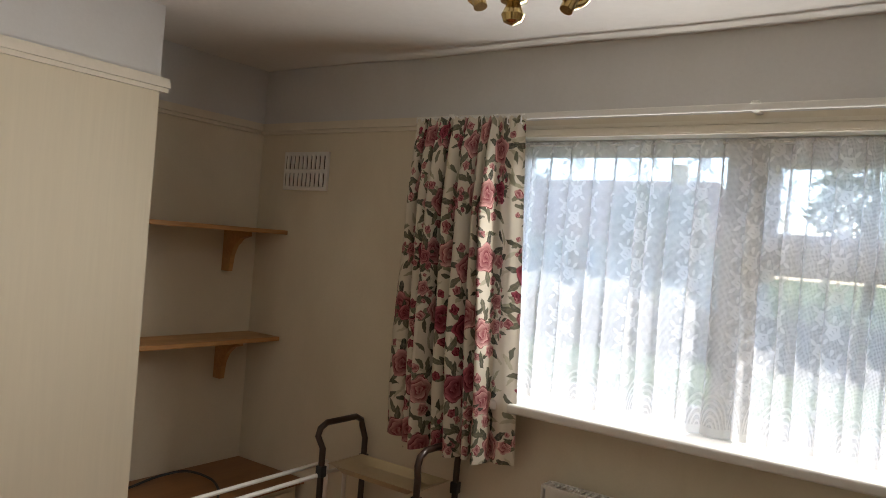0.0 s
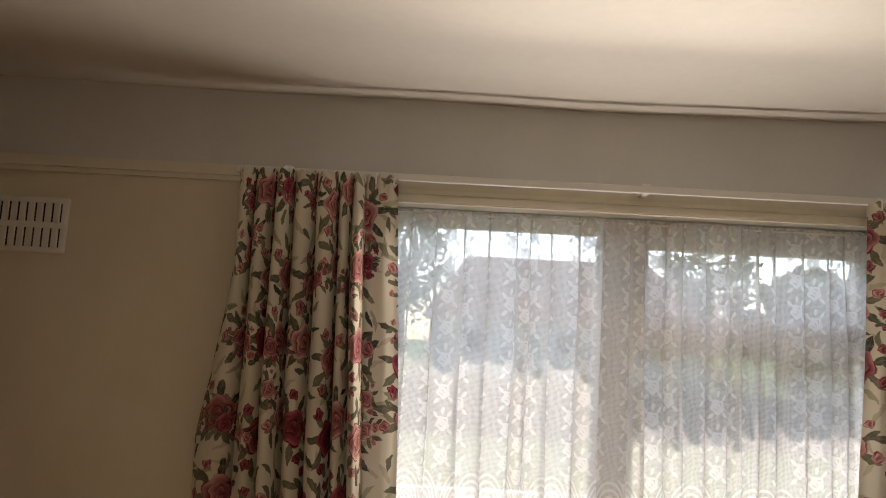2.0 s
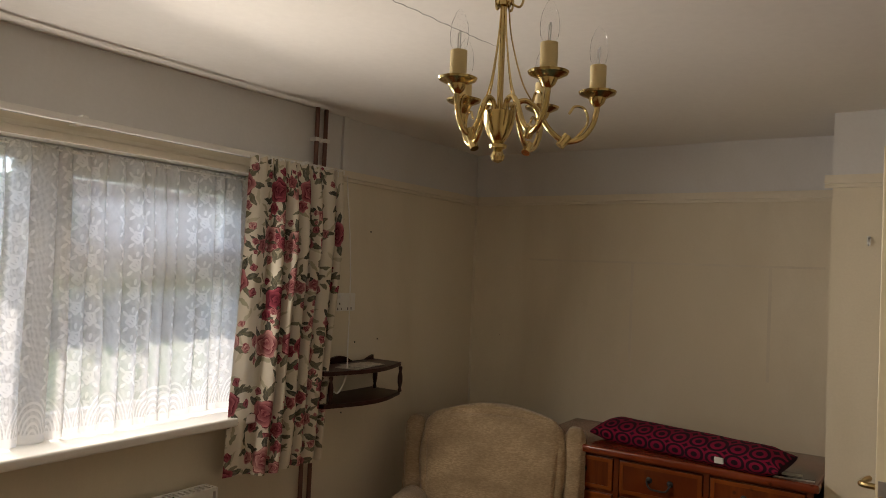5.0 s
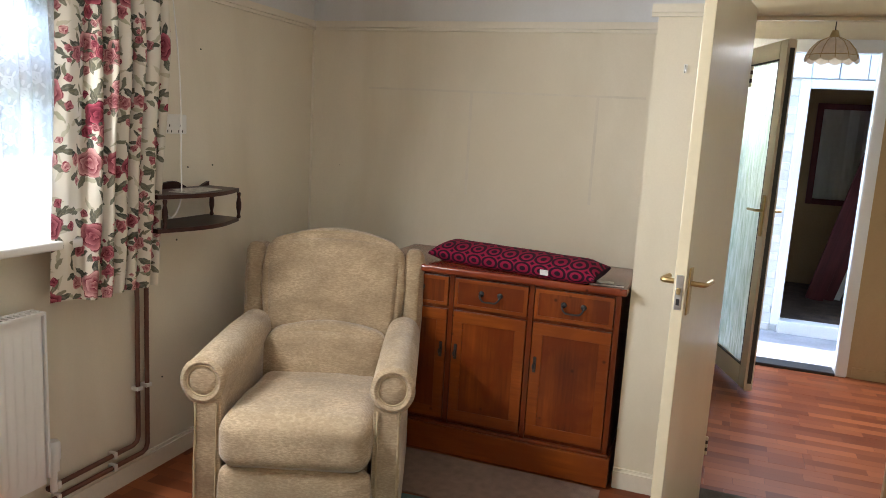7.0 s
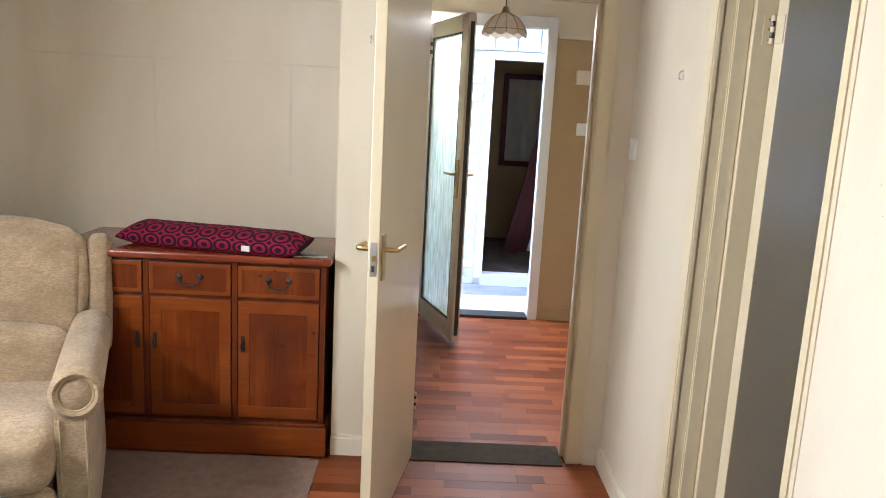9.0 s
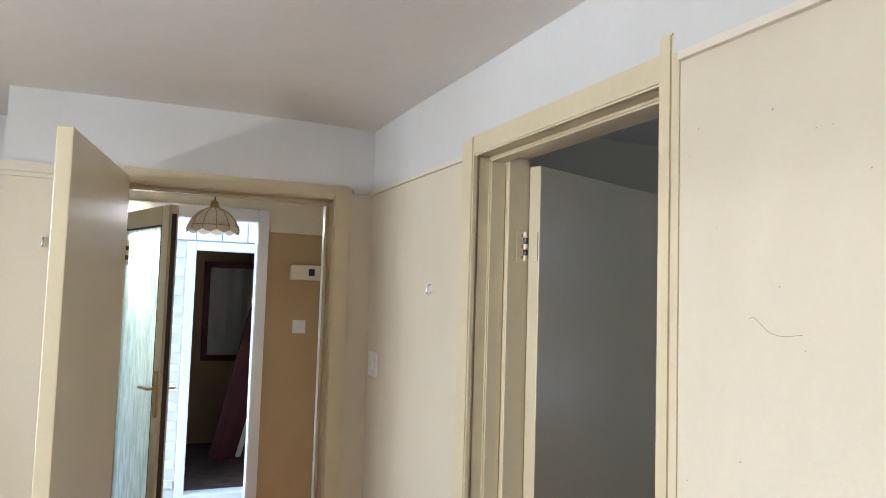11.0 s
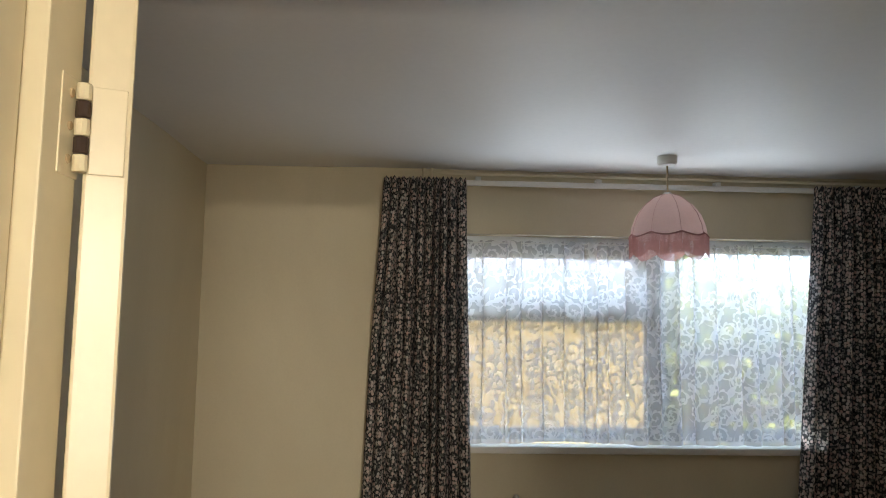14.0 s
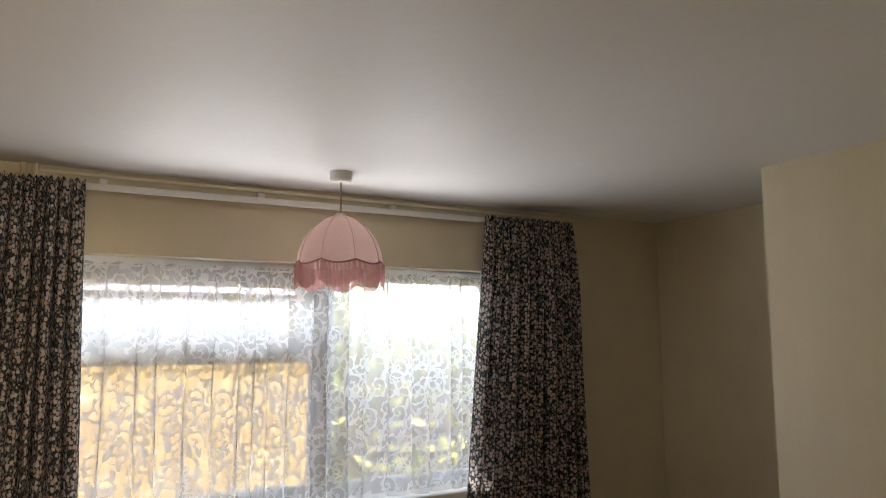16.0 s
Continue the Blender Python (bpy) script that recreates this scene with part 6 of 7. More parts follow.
sh = bmesh.new()
NS, pan = 80, 8
rings = []
for r, z in ((0.022, 2.076), (0.055, 2.062), (0.09, 2.033), (0.117, 1.995), (0.132, 1.955), (0.138, 1.925)):
    row = []
    for i in range(NS):
        a = 2 * math.pi * i / NS
        c = abs(math.sin(a * pan / 2))
        rr = r * (0.955 + 0.045 * c ** 0.6)
        row.append(sh.verts.new((PX + rr * math.cos(a), PY + rr * math.sin(a), z - (0.012 * c if z < 1.93 else 0))))
    rings.append(row)
for a, b in zip(rings, rings[1:]):
    for i in range(NS):
        j = (i + 1) % NS
        sh.faces.new((a[i], b[i], b[j], a[j]))
shade = part("shade", sh, M["pink"], pl, "pleated pink fabric dome", True)
for k in range(pan):
    a = 2 * math.pi * k / pan
    pts = [(PX + r * 0.965 * math.cos(a), PY + r * 0.965 * math.sin(a), z) for r, z in ((0.022, 2.078), (0.055, 2.064), (0.09, 2.035), (0.117, 1.997), (0.132, 1.957), (0.138, 1.926))]
    part("rib", tube(pts, 0.0012, 5), M["ribbing"], shade)
    arc = []
    for i in range(11):
        b = a + 2 * math.pi / pan * i / 10
        c = abs(math.sin(b * pan / 2))
        rr = 0.141 * (0.955 + 0.045 * c ** 0.6)
        arc.append((PX + rr * math.cos(b), PY + rr * math.sin(b), 1.926 - 0.013 * c))
    part("braid", tube(arc, 0.003, 5), M["fringe"], shade, "dusky pink scalloped braid")
fr = bmesh.new()
for i in range(220):
    a = 2 * math.pi * i / 220
    c = abs(math.sin(a * pan / 2))
    rr = 0.141 * (0.955 + 0.045 * c ** 0.6)
    z0 = 1.926 - 0.013 * c
    ln = 0.062 + 0.012 * c + random.uniform(-0.003, 0.003)
    x, y = PX + rr * math.cos(a), PY + rr * math.sin(a)
    tx, ty = -math.sin(a) * 0.0017, math.cos(a) * 0.0017
    nx, ny = math.cos(a) * 0.0012, math.sin(a) * 0.0012
    q = [fr.verts.new(p) for p in ((x - tx, y - ty, z0), (x + nx, y + ny, z0), (x + tx, y + ty, z0), (x - tx, y - ty, z0 - ln), (x + nx, y + ny, z0 - ln), (x + tx, y + ty, z0 - ln))]
    fr.faces.new((q[0], q[3], q[4], q[1]))
    fr.faces.new((q[1], q[4], q[5], q[2]))
fo = part("fringe", fr, M["fringe"], shade, "hanging dusky pink fringe")
fo["kind"] = "stuff"

HX, HY = 2.6, -0.2
hl = base("pendant_lamp", "capiz shell hall lampshade in dark leaded panels", "pendant lamp")
part("flex", tube([(HX, HY, 2.4), (HX, HY, 2.04)], 0.003, 6), M["seal"], hl)
part("cap", lathe([(0.002, 2.045), (0.014, 2.045), (0.022, 2.02), (0.028, 2.005), (0.002, 2.006)], 16, HX, HY), M["oldbrass"], hl, "brass cap", True)
b = bmesh.new()
N2 = 12
prof = ((0.026, 2.012), (0.07, 1.99), (0.1, 1.955), (0.115, 1.925), (0.122, 1.905))
g = [[b.verts.new((HX + r * math.cos(2 * math.pi * i / 48), HY + r * math.sin(2 * math.pi * i / 48), z - (0.014 * abs(math.sin(math.pi * i / 4)) if z < 1.91 else 0))) for i in range(48)] for r, z in prof]
for a, c in zip(g, g[1:]):
    for i in range(48):
        b.faces.new((a[i], c[i], c[(i + 1) % 48], a[(i + 1) % 48]))
hs = part("shade", b, M["capiz"], hl, "cream shell panels", True)
for k in range(N2):
    a = 2 * math.pi * k / N2
    part("rib", tube([(HX + r * 1.01 * math.cos(a), HY + r * 1.01 * math.sin(a), z + 0.001) for r, z in prof], 0.002, 5), M["oldbrass"], hs)
part("ring", tube([(HX + 0.117 * math.cos(2 * math.pi * k / 36), HY + 0.117 * math.sin(2 * math.pi * k / 36), 1.925) for k in range(36)], 0.002, 5, True), M["oldbrass"], hs)

# ---- wall things, living room ----
vent = base("air_vent", "white louvred plastic wall vent", "air vent")
part("frame", bbox(-2.186, NORTH - 0.012, 1.708, -1.93, NORTH, 1.868, 0.004), M["white"], vent)
# dark sheets give the slots their shade by colour; the plate behind is solid
for z in (1.724, 1.796):
    part("backing", bbox(-2.17, NORTH - 0.0145, z, -1.946, NORTH - 0.0125, z + 0.054), M["tube"], vent, "dark sheet painted as the shade between the louvres")
for rw in range(2):
    for k in range(9):
        x = -2.165 + k * 0.0245
        part("slat", moved(bbox(-0.0086, -0.003, 0, 0.0102, 0.003, 0.058, 0.001), Matrix.Translation((x + 0.01, NORTH - 0.016, 1.722 + rw * 0.072)) @ Matrix.Rotation(radians(-14), 4, "Z")), M["white"], vent)

rad = base("radiator", "white panel radiator under the window", "radiator")
RX0, RX1, RZ0, RZ1 = -0.83, 0.225, 0.215, 0.812
pb = bmesh.new()
npn = 31
prev = None
for i in range(npn * 4 + 1):
    x = RX0 + 0.012 + (RX1 - RX0 - 0.024) * i / (npn * 4)
    k = (i % 4)
    d = (0.0, 0.004, 0.009, 0.004)[k]
    cur = []
    for z, s in ((RZ0, 0), (RZ0 + 0.035, 0), (RZ0 + 0.055, 1), (RZ1 - 0.06, 1), (RZ1 - 0.04, 0), (RZ1 - 0.012, 0)):
        cur.append(pb.verts.new((x, 2.252 - d * s, z)))
    if prev:
        for a in range(5):
            pb.faces.new((prev[a], cur[a], cur[a + 1], prev[a + 1]))
    prev = cur
part("panel", pb, M["enamel"], rad, "fluted front panel", True)
part("back_panel", bbox(RX0 + 0.01, 2.262, RZ0, RX1 - 0.01, 2.3, RZ1 - 0.014, 0.004), M["enamel"], rad)
for x in (RX0, RX1 - 0.008):
    part("side_cover", bbox(x, 2.242, RZ0 + 0.02, x + 0.008, 2.305, RZ1, 0.003), M["enamel"], rad)
tp = bmesh.new()
box(tp, RX0 + 0.008, 2.242, RZ1 - 0.01, RX1 - 0.008, 2.252, RZ1)
box(tp, RX0 + 0.008, 2.295, RZ1 - 0.01, RX1 - 0.008, 2.305, RZ1)
for k in range(50):
    x = RX0 + 0.014 + k * (RX1 - RX0 - 0.03) / 49
    box(tp, x, 2.252, RZ1 - 0.008, x + 0.008, 2.295, RZ1 - 0.002)
part("top_grille", tp, M["enamel"], rad, "slotted top grille")
for x in (RX0 + 0.15, RX1 - 0.15):
    part("bracket", bbox(x - 0.015, 2.3, RZ0 + 0.1, x + 0.015, NORTH, RZ1 - 0.1), M["enamel"], rad)
vl = part("valve", lathe([(0.004, 0.15), (0.012, 0.155), (0.012, 0.225), (0.02, 0.23), (0.02, 0.265), (0.024, 0.275), (0.024, 0.33), (0.018, 0.34), (0.002, 0.342)], 20, 0.27, 2.285), M["white"], rad, "white thermostatic valve", True)
part("valve_tail", tube([(0.215, 2.285, 0.245), (0.272, 2.285, 0.245)], 0.009, 8), M["steel"], rad, "chrome valve tail", True)

pp = base("heating_pipe", "brown-painted copper heating pipes clipped to the wall", "pipe")
for k, (x, z) in enumerate(((0.7, 0.155), (0.75, 0.105))):
    pts = [(x, 2.315, 2.222), (x, 2.315, z + 0.03), (x - 0.009, 2.315, z + 0.009), (x - 0.03, 2.315, z), (0.27 - 0.0 * k, 2.315, z)]
    if k == 0:
        pts += [(0.27, 2.29, z)]
    else:
        pts = pts[:-1] + [(-0.9, 2.315, z)]
    part("pipe", tube(pts, 0.0095, 10), M["copper"], pp, "", True)
for cx, cz, vert in ((0.725, 2.09, 1), (0.725, 0.385, 1), (0.57, 0.13, 0), (0.31, 0.13, 0)):
    for s in (-1, 1):
        if vert:
            part("pipe_clip", bbox(cx + s * 0.025 - 0.015, 2.302, cz - 0.008, cx + s * 0.025 + 0.015, NORTH, cz + 0.008, 0.003), M["white"], pp, "white pipe clip")
        else:
            part("pipe_clip", bbox(cx - 0.008, 2.302, cz + s * 0.025 - 0.014, cx + 0.008, NORTH, cz + s * 0.025 + 0.014, 0.003), M["white"], pp, "white pipe clip")
tagged(structure("trunking", bbox(0.875, NORTH - 0.014, 1.99, 0.902, NORTH, CEIL, 0.003), M["frieze"], "painted cable trunking up to the ceiling", "trunking"))

so = base("wall_socket", "white double switched wall socket", "socket")
part("plate", bbox(0.862, NORTH - 0.01, 1.388, 1.002, NORTH, 1.466, 0.004), M["white"], so)
for s in (0.9, 0.964):
    part("switch", bbox(s - 0.006, NORTH - 0.0135, 1.443, s + 0.006, NORTH - 0.01, 1.458, 0.001), M["enamel"], so)
    for dx, dz in ((0, 0.0), (-0.011, -0.022), (0.011, -0.022)):
        part("pin_slot", bbox(s + dx - 0.0025, NORTH - 0.0104, 1.42 + dz - 0.005, s + dx + 0.0025, NORTH - 0.0095, 1.42 + dz + 0.005), M["black"], so)

ws = base("wall_shelf", "dark mahogany two-tier wall shelf with turned posts", "wall shelf")


def bowed(z0, z1, x0, x1, d):
    b = bmesh.new()
    n = 20
    top, bot = [], []
    pts = [(x0, NORTH - 0.001)]
    for i in range(n + 1):
        u = i / n
        pts.append((x0 + (x1 - x0) * u, NORTH - d * (0.82 + 0.18 * math.cos((u - 0.5) * 4.2))))
    pts.append((x1, NORTH - 0.001))
    top = [b.verts.new((x, y, z1)) for x, y in pts]
    bot = [b.verts.new((x, y, z0)) for x, y in pts]
    b.faces.new(top)
    b.faces.new(bot[::-1])
    for i in range(len(pts)):
        j = (i + 1) % len(pts)
        b.faces.new((top[i], bot[i], bot[j], top[j]))
    bmesh.ops.recalc_face_normals(b, faces=b.faces)
    return b


part("upper_shelf", bowed(1.152, 1.168, 0.66, 1.15, 0.225), M["mahog"], ws)
part("lower_shelf", bowed(1.025, 1.041, 0.66, 1.15, 0.225), M["mahog"], ws)
for x, y in ((0.68, 2.16), (1.13, 2.16), (0.68, 2.3), (1.13, 2.3)):
    part("post", lathe([(0.007, 1.041), (0.009, 1.048), (0.006, 1.06), (0.011, 1.085), (0.011, 1.108), (0.006, 1.132), (0.009, 1.145), (0.007, 1.152)], 12, x, y), M["mahog"], ws, "turned post", True)
bkp = bmesh.new()
outl = [(0.67, 1.168)] + [(0.67 + 0.47 * u, 1.168 + 0.04 * (0.5 + 0.5 * math.cos((u - 0.2) * 5.0)) + 0.012 * math.sin(u * 14)) for u in [k / 24 for k in range(25)]] + [(1.14, 1.168)]
for y in (NORTH - 0.016, NORTH - 0.002):
    [bkp.verts.new((x, y, z)) for x, z in outl]
bkp.verts.ensure_lookup_table()
n = len(outl)
bkp.faces.new(bkp.verts[:n])
bkp.faces.new(bkp.verts[n:][::-1])
for i in range(n):
    j = (i + 1) % n
    bkp.faces.new((bkp.verts[i], bkp.verts[n + i], bkp.verts[n + j], bkp.verts[j]))
bmesh.ops.recalc_face_normals(bkp, faces=bkp.faces)
part("back_board", bkp, M["mahog"], ws, "scroll-cut back board")
lf = base("leaflet", "folded paper leaflets lying on the wall shelf", "leaflet", Matrix.Translation((0.9, 2.2, 1.1685)) @ Matrix.Rotation(radians(9), 4, "Z"))
part("sheet", bbox(-0.11, -0.05, 0, 0.09, 0.05, 0.003), M["paper"], lf)
part("sheet", moved(bbox(-0.07, -0.045, 0.0035, 0.1, 0.05, 0.006), Matrix.Rotation(radians(-14), 4, "Z")), M["paper"], lf)

# alcove shelves, low cupboard, cable
for z, z1 in ((1.518, 0), (1.068, 1)):
    s = base("shelf", "varnished pine alcove shelf on curved brackets", "shelf", None, "alcove shelves")
    part("board", bbox(WEST + 0.001, 1.562, z, WEST + 0.2, NORTH - 0.001, z + 0.018, 0.003), M["pine"], s)
    b = bmesh.new()
    y0, y1 = 2.165, 2.187
    prof = [(WEST + 0.001, z), (WEST + 0.15, z), (WEST + 0.15, z - 0.018), (WEST + 0.11, z - 0.03), (WEST + 0.075, z - 0.06), (WEST + 0.055, z - 0.1), (WEST + 0.045, z - 0.17), (WEST + 0.001, z - 0.17)]
    a = [b.verts.new((x, y0, zz)) for x, zz in prof]
    c = [b.verts.new((x, y1, zz)) for x, zz in prof]
    b.faces.new(a)
    b.faces.new(c[::-1])
    for i in range(len(prof)):
        j = (i + 1) % len(prof)
        b.faces.new((a[i], c[i], c[j], a[j]))
    bmesh.ops.recalc_face_normals(b, faces=b.faces)
    part("bracket", b, M["pine"], s, "curved pine bracket")
cb = base("cupboard", "low built-in alcove cupboard with brown board top", "cupboard")
part("body", bbox(WEST + 0.002, 1.565, 0.0, -1.96, NORTH - 0.018, 0.515, 0.003), M["gloss"], cb)
part("top", bbox(WEST + 0.002, 1.562, 0.515, -1.93, NORTH - 0.002, 0.535, 0.003), M["board"], cb, "brown laminated top")
for y in (1.59, 1.95):
    d = part("door", bbox(-1.96, y, 0.06, -1.945, y + 0.34, 0.49, 0.003), M["gloss"], cb)
    part("knob", moved(lathe([(0.004, 0), (0.004, 0.012), (0.012, 0.018), (0.01, 0.026), (0.001, 0.028)], 12), Matrix.Translation((-1.945, y + 0.17, 0.44)) @ Matrix.Rotation(radians(90), 4, "Y")), M["oldbrass"], d, "brass knob", True)
cable = base("cable", "black cable trailing over the cupboard top", "cable")
part("cable", tube(spline([(-2.26, 1.75, 0.54), (-2.22, 1.86, 0.575), (-2.19, 1.96, 0.58), (-2.13, 2.02, 0.555), (-2.05, 2.0, 0.541), (-1.95, 1.92, 0.541)], 8), 0.005, 8), M["black"], cable, "", True)

# trolley and airer
tr = base("trolley", "brown tubular serving trolley with beige tray top", "trolley")
for x, dx in ((-1.6, -0.022), (-1.18, 0.0)):
    y0, y1 = 2.075, 2.3
    pts = [(x, y0, 0.06), (x, y0, 0.78), (x + dx, y0 - 0.005, 0.82), (x + dx, y0 + 0.004, 0.846), (x + dx, y0 + 0.035, 0.862), (x + dx, y1 - 0.035, 0.862), (x + dx, y1 - 0.004, 0.846), (x + dx, y1 + 0.005, 0.82), (x, y1, 0.78), (x, y1, 0.06)]
    part("end_hoop", tube(pts, 0.0115, 10), M["tube"], tr, "bent brown tube handle", True)
    for y in (y0, y1):
        part("wheel", moved(lathe([(0.003, -0.01), (0.026, -0.01), (0.029, 0), (0.026, 0.01), (0.003, 0.01)], 18), Matrix.Translation((x, y, 0.0295)) @ Matrix.Rotation(radians(90), 4, "X")), M["black"], tr, "", True)
        part("clamp", bbox(x - 0.014, y - 0.014, 0.68, x + 0.014, y + 0.014, 0.72, 0.004), M["black"], tr)
for z in (0.7, 0.26):
    t = bmesh.new()
    nx, ny = 14, 8
    g = []
    for i in range(nx + 1):
        r = []
        for j in range(ny + 1):
            u, v = i / nx * 2 - 1, j / ny * 2 - 1
            e = max(abs(u), abs(v))
            r.append(t.verts.new((-1.39 + u * 0.2, 2.185 + v * 0.092, z + (0.026 if e > 0.97 else (0.018 if e > 0.8 else 0.0)))))
        g.append(r)
    for i in range(nx):
        for j in range(ny):
            t.faces.new((g[i][j], g[i + 1][j], g[i + 1][j + 1], g[i][j + 1]))
    part("tray", t, M["tray"], tr, "beige plastic tray", True)
ar = base("clothes_airer", "folded white tubular airer standing by the cupboard", "clothes airer")
for x in (-1.63, -1.72):
    part("rail", tube([(x + 0.03, 2.2, 0.69), (x - 0.02, 1.3, 0.66)], 0.008, 8), M["white"], ar, "", True)
    part("leg", tube([(x + 0.03, 2.2, 0.69), (x + 0.03, 2.2, 0.0)], 0.008, 8), M["white"], ar, "", True)
    part("leg", tube([(x - 0.02, 1.3, 0.66), (x - 0.02, 1.3, 0.0)], 0.008, 8), M["white"], ar, "", True)
    part("crossbar", tube([(x + 0.03, 2.2, 0.25), (x - 0.02, 1.3, 0.25)], 0.006, 8), M["white"], ar, "", True)

# small marks of use: hooks, screw holes
def wall_hook(x, y, z, nx, ny, label):
    h = base("wall_hook", label, "hook")
    part("hook", tube(spline([(x, y, z + 0.012), (x + nx * 0.012, y + ny * 0.012, z + 0.006), (x + nx * 0.014, y + ny * 0.014, z - 0.01), (x + nx * 0.008, y + ny * 0.008, z - 0.016)], 4), 0.003, 6), M["steel"], h, "", True)
    part("plate", bbox(x - 0.006 * abs(ny) - 0.001, y - 0.006 * abs(nx) - 0.001, z - 0.014, x + 0.006 * abs(ny) + 0.002 * nx, y + 0.006 * abs(nx) + 0.002 * ny, z + 0.018), M["white"], h)


wall_hook(0.967, SOUTH, 1.641, 0, 1, "small plastic hook on the wall beside the bedroom door")
wall_hook(EAST, 0.416, 1.75, -1, 0, "small metal hook on the wall pier")
for k, (x, y, z) in enumerate(((1.02, NORTH, 1.25), (1.18, NORTH, 1.255), (0.95, NORTH, 0.95), (0.86, NORTH, 0.38), (1.1, NORTH, 1.74))):
    s = base("screw", "rusty screw stuck in cream wallpaper", "screw", None, "screws in the wall")
    part("head", moved(lathe([(0.001, 0), (0.004, 0), (0.003, 0.003), (0.001, 0.0035)], 8), Matrix.Translation((x, y, z)) @ Matrix.Rotation(radians(90), 4, "X")), M["seal"], s)

# hall and bedroom fittings
bell = base("door_chime", "cream plastic door chime box on the hall wall", "door chime")
part("case", bbox(3.79, -1.04, 1.715, 3.83, -0.83, 1.815, 0.008), M["hallwhite"], bell)
part("grille", bbox(3.786, -0.99, 1.745, 3.79, -0.95, 1.79, 0.002), M["dim"], bell)
swi = base("light_switch", "white light switch on the tan hall wall", "light switch")
part("plate", bbox(3.82, -0.95, 1.365, 3.83, -0.865, 1.452, 0.003), M["white"], swi)
part("rocker", bbox(3.815, -0.917, 1.392, 3.82, -0.897, 1.424, 0.002), M["enamel"], swi)
brad = base("radiator", "white panel radiator under the bedroom window", "radiator")
part("panel", bbox(-1.2, -3.06, 0.3, -0.1, -3.11, 0.89, 0.008), M["bedceil"], brad)
part("top_grille", bbox(-1.195, -3.065, 0.89, -0.105, -3.105, 0.897, 0.002), M["enamel"], brad)
for x in (-1.0, -0.3):
    part("bracket", bbox(x - 0.012, -3.138, 0.4, x + 0.012, -3.11, 0.8), M["enamel"], brad)
part("valve", lathe([(0.004, 0.86), (0.014, 0.865), (0.014, 0.915), (0.008, 0.925), (0.001, 0.926)], 14, -0.06, -3.085), M["steel"], brad, "metal radiator valve", True)
part("valve_tail", tube([(-0.105, -3.085, 0.88), (0.5, -3.095, 0.885)], 0.008, 8), M["bedceil"], brad, "painted pipe", True)
bp = base("heating_pipe", "painted pipes along the bedroom ceiling edge", "pipe")
for x in (0.322, 0.29):
    part("pipe", tube([(x, -3.12, 0.3), (x, -3.12, 2.205), (x, -3.118, 2.222)], 0.009, 8), M["bedwall"], bp, "", True)
part("pipe", tube([(0.29, -3.125, 2.206), (-1.9, -3.125, 2.2)], 0.008, 8), M["bedwall"], bp, "", True)

# ---- rugs ----


def rug(name, label, x0, y0, x1, y1, z, t, material, seed, corner):
    b = bmesh.new()
    nx, ny = 40, 30
    g = []
    for i in range(nx + 1):
        r = []
        for j in range(ny + 1):
            u, v = i / nx, j / ny
            x, y = x0 + (x1 - x0) * u, y0 + (y1 - y0) * v
            x += 0.006 * noise.noise(Vector((v * 9, seed, 0)))
            y += 0.006 * noise.noise(Vector((u * 9, seed, 5)))
            r.append(b.verts.new((x, y, z + t + 0.0025 * noise.noise(Vector((x * 4, y * 4, seed))))))
        g.append(r)
    for i in range(nx):
        for j in range(ny):
            if corner and (i, j) in ((0, 0), (nx - 1, 0)):
                continue
            b.faces.new((g[i][j], g[i + 1][j], g[i + 1][j + 1], g[i][j + 1]))
    ext = bmesh.ops.extrude_face_region(b, geom=b.faces[:])
    for v in ext["geom"]:
        if isinstance(v, bmesh.types.BMVert):
            v.co.z = z + 0.0005
    bmesh.ops.recalc_face_normals(b, faces=b.faces)
    ob = base(name, label, "rug")
    part("carpet", b, material, ob)
    return ob


rug("rug", "teal carpet offcut flecked with lint under the armchair", -0.55, 0.735, 1.07, 1.68, 0.0, 0.005, M["teal"], 2, False)
rug("rug", "taupe carpet offcut in front of the sideboard", 1.085, 0.572, 1.475, 1.72, 0.0, 0.005, M["taupe"], 4, True)
structure("doorway_mat", bbox(1.5, EY0 + 0.014, 0.0005, 1.69, EY1 - 0.014, 0.006, 0.002), M["mat"], "dark carpet strip across the hall doorway", "threshold")
lint = bmesh.new()
rl = random.Random(21)
for k in range(90):
    x, y = rl.uniform(-0.1, 1.05), rl.uniform(0.75, 1.66)
    s = rl.uniform(0.001, 0.0028)
    box(lint, x - s, y - s * 0.5, 0.0075, x + s, y + s * 0.5, 0.0085, 0, None)
lo = make("lint", lint, M["white"])
tagged(lo, "pale crumbs and lint strewn on the teal rug", "lint", kind="stuff")

# hairline crack across the living room ceiling
rk = random.Random(5)
pts = []
for k in range(46):
    x = -0.55 + k * 0.02
    y = 1.32 - 0.075 * (x + 0.3) + rk.uniform(-0.004, 0.004)
    i, j = (x - WEST + 0.02) / (2.12 - WEST) * 24, (y - B_NORTH - 0.01) / (2.39 - B_NORTH) * 18
    pts.append((x, y, CEIL + 0.007 * noise.noise(Vector((i * 0.31, j * 0.37, 2.0))) - 0.018 * math.exp(-((i / 24 - 0.4) * 5) ** 2) * (j / 18) ** 3))
structure("ceiling_crack", tube(pts, 0.0011, 4), M["seal"], "dark hairline crack in the plaster ceiling", "crack")

# plaster bead in the corner behind the armchair
structure("corner_bead", tube([(ALC - 0.002, NORTH - 0.002, 0.09), (ALC - 0.002, NORTH - 0.002, 1.943)], 0.007, 8), M["rail"], "narrow painted bead in the wall corner", "trim")

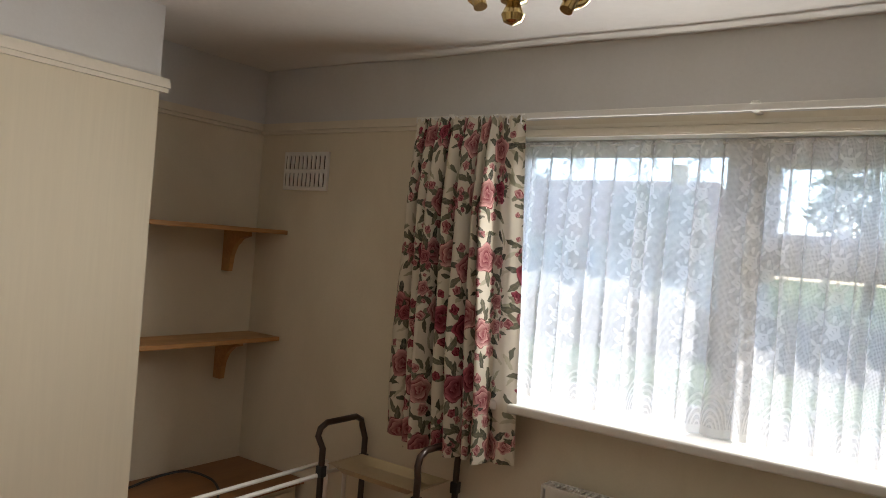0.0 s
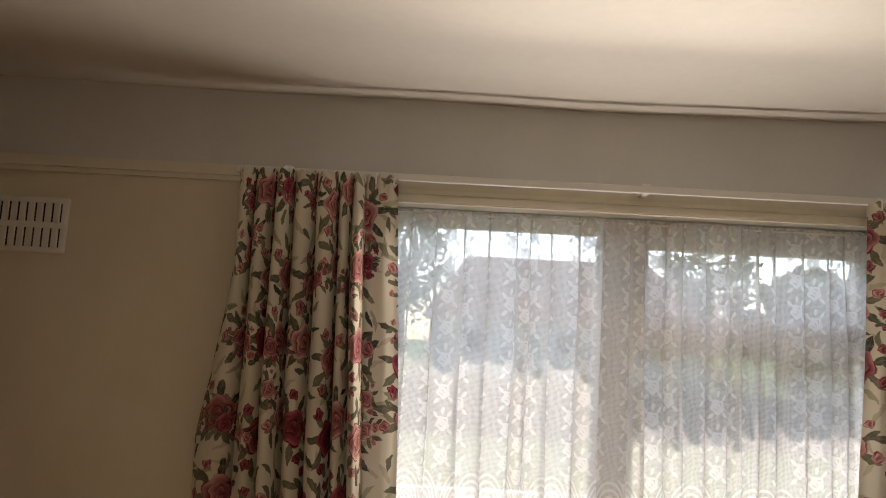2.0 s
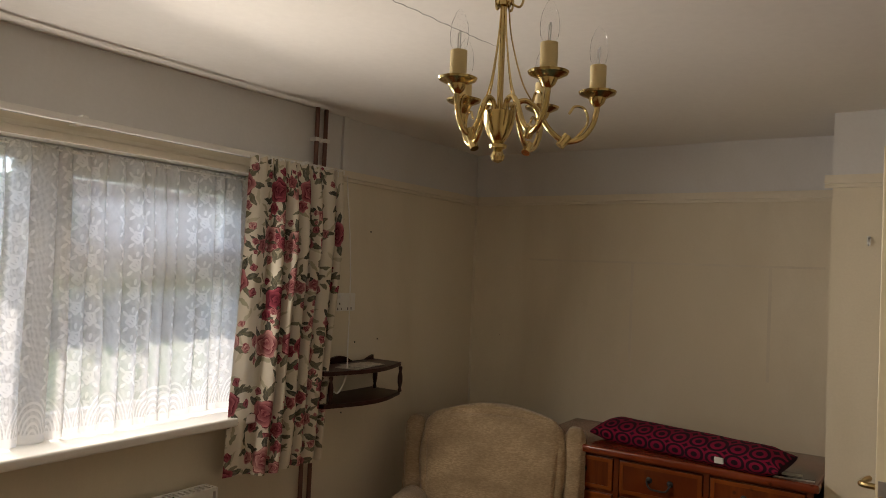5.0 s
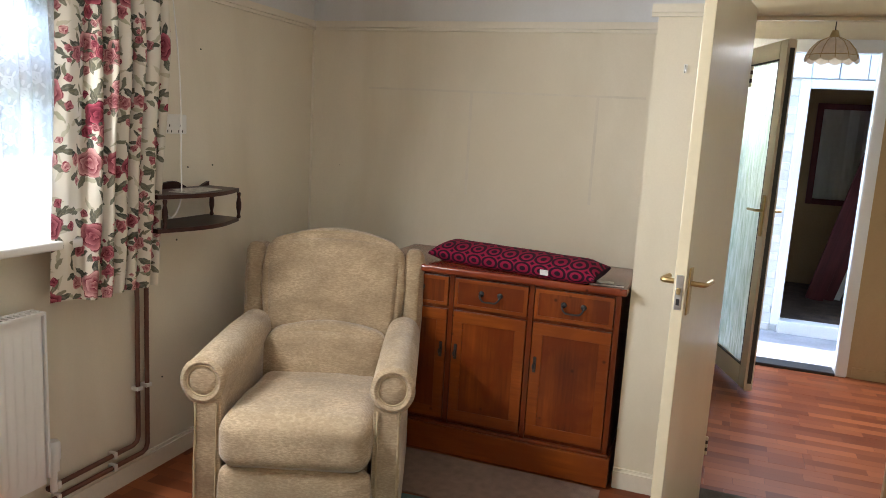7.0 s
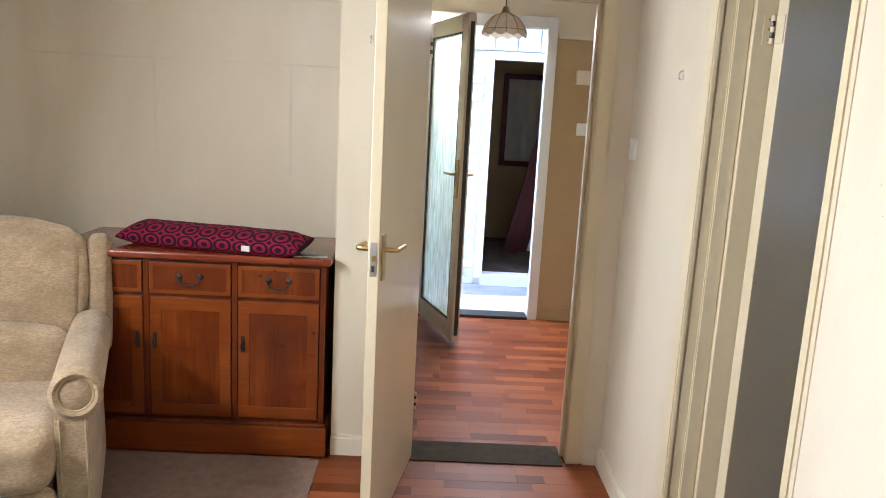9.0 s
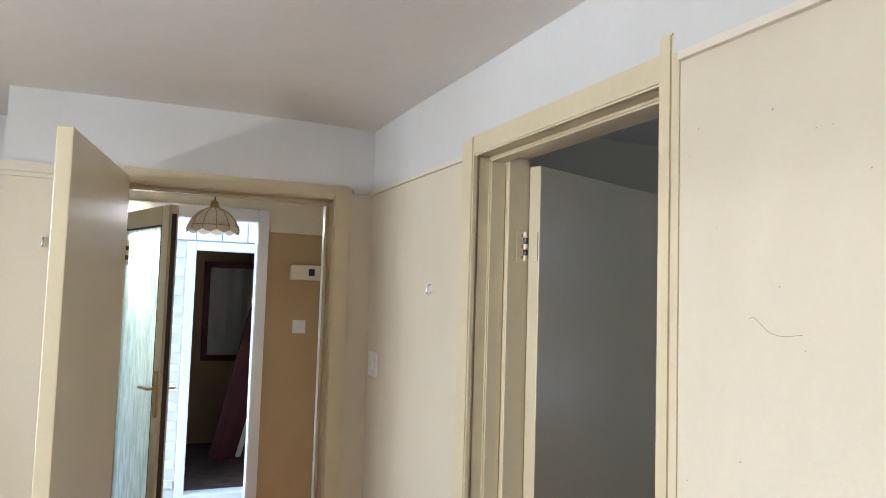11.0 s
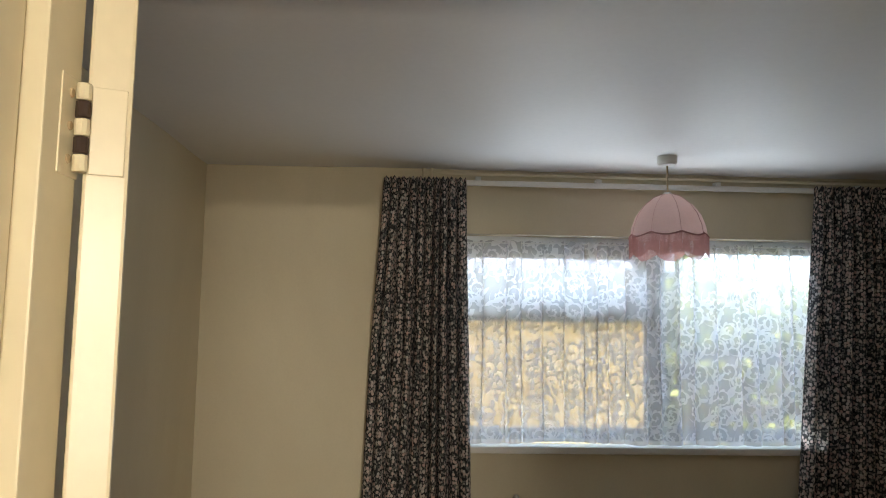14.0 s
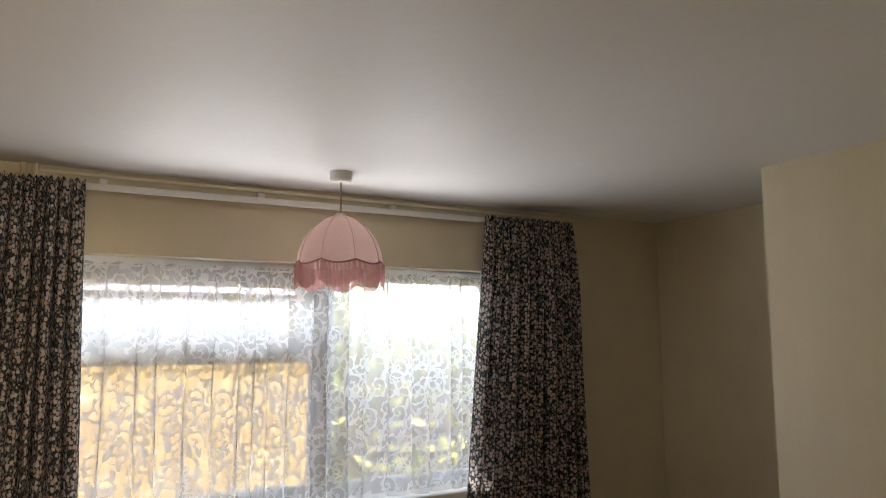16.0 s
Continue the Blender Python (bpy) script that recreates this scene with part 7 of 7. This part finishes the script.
# ghost of an old shelf on the alcove wall
gm = bmesh.new()
box(gm, ALC - 0.0012, 0.6, 1.652, ALC + 0.002, 2.0, 1.662)
box(gm, ALC - 0.0012, 1.43, 1.15, ALC + 0.002, 1.444, 1.651)
box(gm, ALC - 0.0012, 0.808, 1.15, ALC + 0.002, 0.822, 1.651)
structure("wall_mark", gm, M["mark"], "faint dirt lines left by a removed shelf", "wall mark")

# living room switch, and chips and a curling crack in the paint by the bedroom door
ls = base("light_switch", "white light switch on the cream wall by the hall doorway", "light switch")
part("plate", bbox(1.415, SOUTH, 1.335, 1.5, SOUTH + 0.008, 1.42, 0.003), M["white"], ls)
part("rocker", bbox(1.448, SOUTH + 0.008, 1.36, 1.467, SOUTH + 0.012, 1.395, 0.002), M["enamel"], ls)
structure("wall_crack", tube(spline([(-0.276, PROUD, 1.594), (-0.284, PROUD, 1.596), (-0.296, PROUD, 1.588), (-0.31, PROUD, 1.578), (-0.33, PROUD, 1.574), (-0.36, PROUD, 1.577)], 5), 0.0006, 4), M["piping"], "fine curling crack in the painted wall", "crack")
rc = random.Random(31)
chips = bmesh.new()
for k in range(26):
    x, z, r = rc.uniform(-0.6, -0.16), rc.uniform(1.2, 2.0), rc.uniform(0.0004, 0.0011)
    box(chips, x - r, PROUD - 0.001, z - r, x + r * rc.uniform(0.6, 1.5), PROUD + 0.0006, z + r)
cp = make("paint_chip", chips, M["piping"])
tagged(cp, "tiny brown chips and specks in the painted wall", "paint chips", kind="stuff")

# ---- laminate boards ----

def boards(parent_name, label, x0, y0, x1, y1, seed):
    """Strip-printed laminate boards laid along y with staggered ends."""
    parent = tagged(base(parent_name, label, "floor"), kind="structure")
    rng = random.Random(seed)
    w, ln = 0.194, 1.2
    cache = {}
    k = 0
    x = x0
    while x < x1 - 0.01:
        ww = min(w, x1 - x)
        y = y0 - rng.uniform(0, 0.9)
        while y < y1:
            a, b = max(y, y0), min(y + ln, y1)
            if b - a > 0.02:
                key = (round(ww, 3), round(b - a, 2))
                if key not in cache:
                    bm = bbox(0, 0, -0.012, b - a - 0.0008, ww - 0.0008, 0.0, 0.0004, 1)
                    me = bpy.data.meshes.new("plank")
                    bm.to_mesh(me)
                    bm.free()
                    me.materials.append(M["laminate"])
                    cache[key] = me
                ob = new("plank", cache[key])
                ob.parent = parent
                ob.matrix_world = Matrix.Translation((x + ww, a, 0)) @ Matrix.Rotation(radians(90), 4, "Z")
                k += 1
            y += ln
        x += w
    return parent


boards("floor", "cherry strip laminate floor, scuffed, in the living room", WEST + 0.001, SOUTH + 0.001, 1.544, NORTH - 0.001, 5)
boards("floor_alcove", "cherry strip laminate floor in the alcove", 1.545, 0.536, ALC - 0.001, NORTH - 0.001, 6)
boards("floor_hall", "cherry strip laminate floor in the hall", 1.545, -1.899, 3.829, 0.429, 9)

# ---- painted brickwork of the outhouse ----
bmesh_brick = bbox(-0.0, 0, 0, 0.02, 0.213, 0.064, 0.004, 1)
brick_me = bpy.data.meshes.new("brick")
bmesh_brick.to_mesh(brick_me)
bmesh_brick.free()
brick_me.materials.append(M["brick"])
wall_part = [o for o in outhouse.children if o.name.startswith("wall")][0]
for r in range(27):
    for c in range(9):
        y = -0.28 + c * 0.223 + (0.11 if r % 2 else 0)
        ob = new("brick", brick_me)
        ob.parent = wall_part
        ob.location = (OX - 0.006 + random.uniform(-0.002, 0.002), y, -0.06 + r * 0.075)
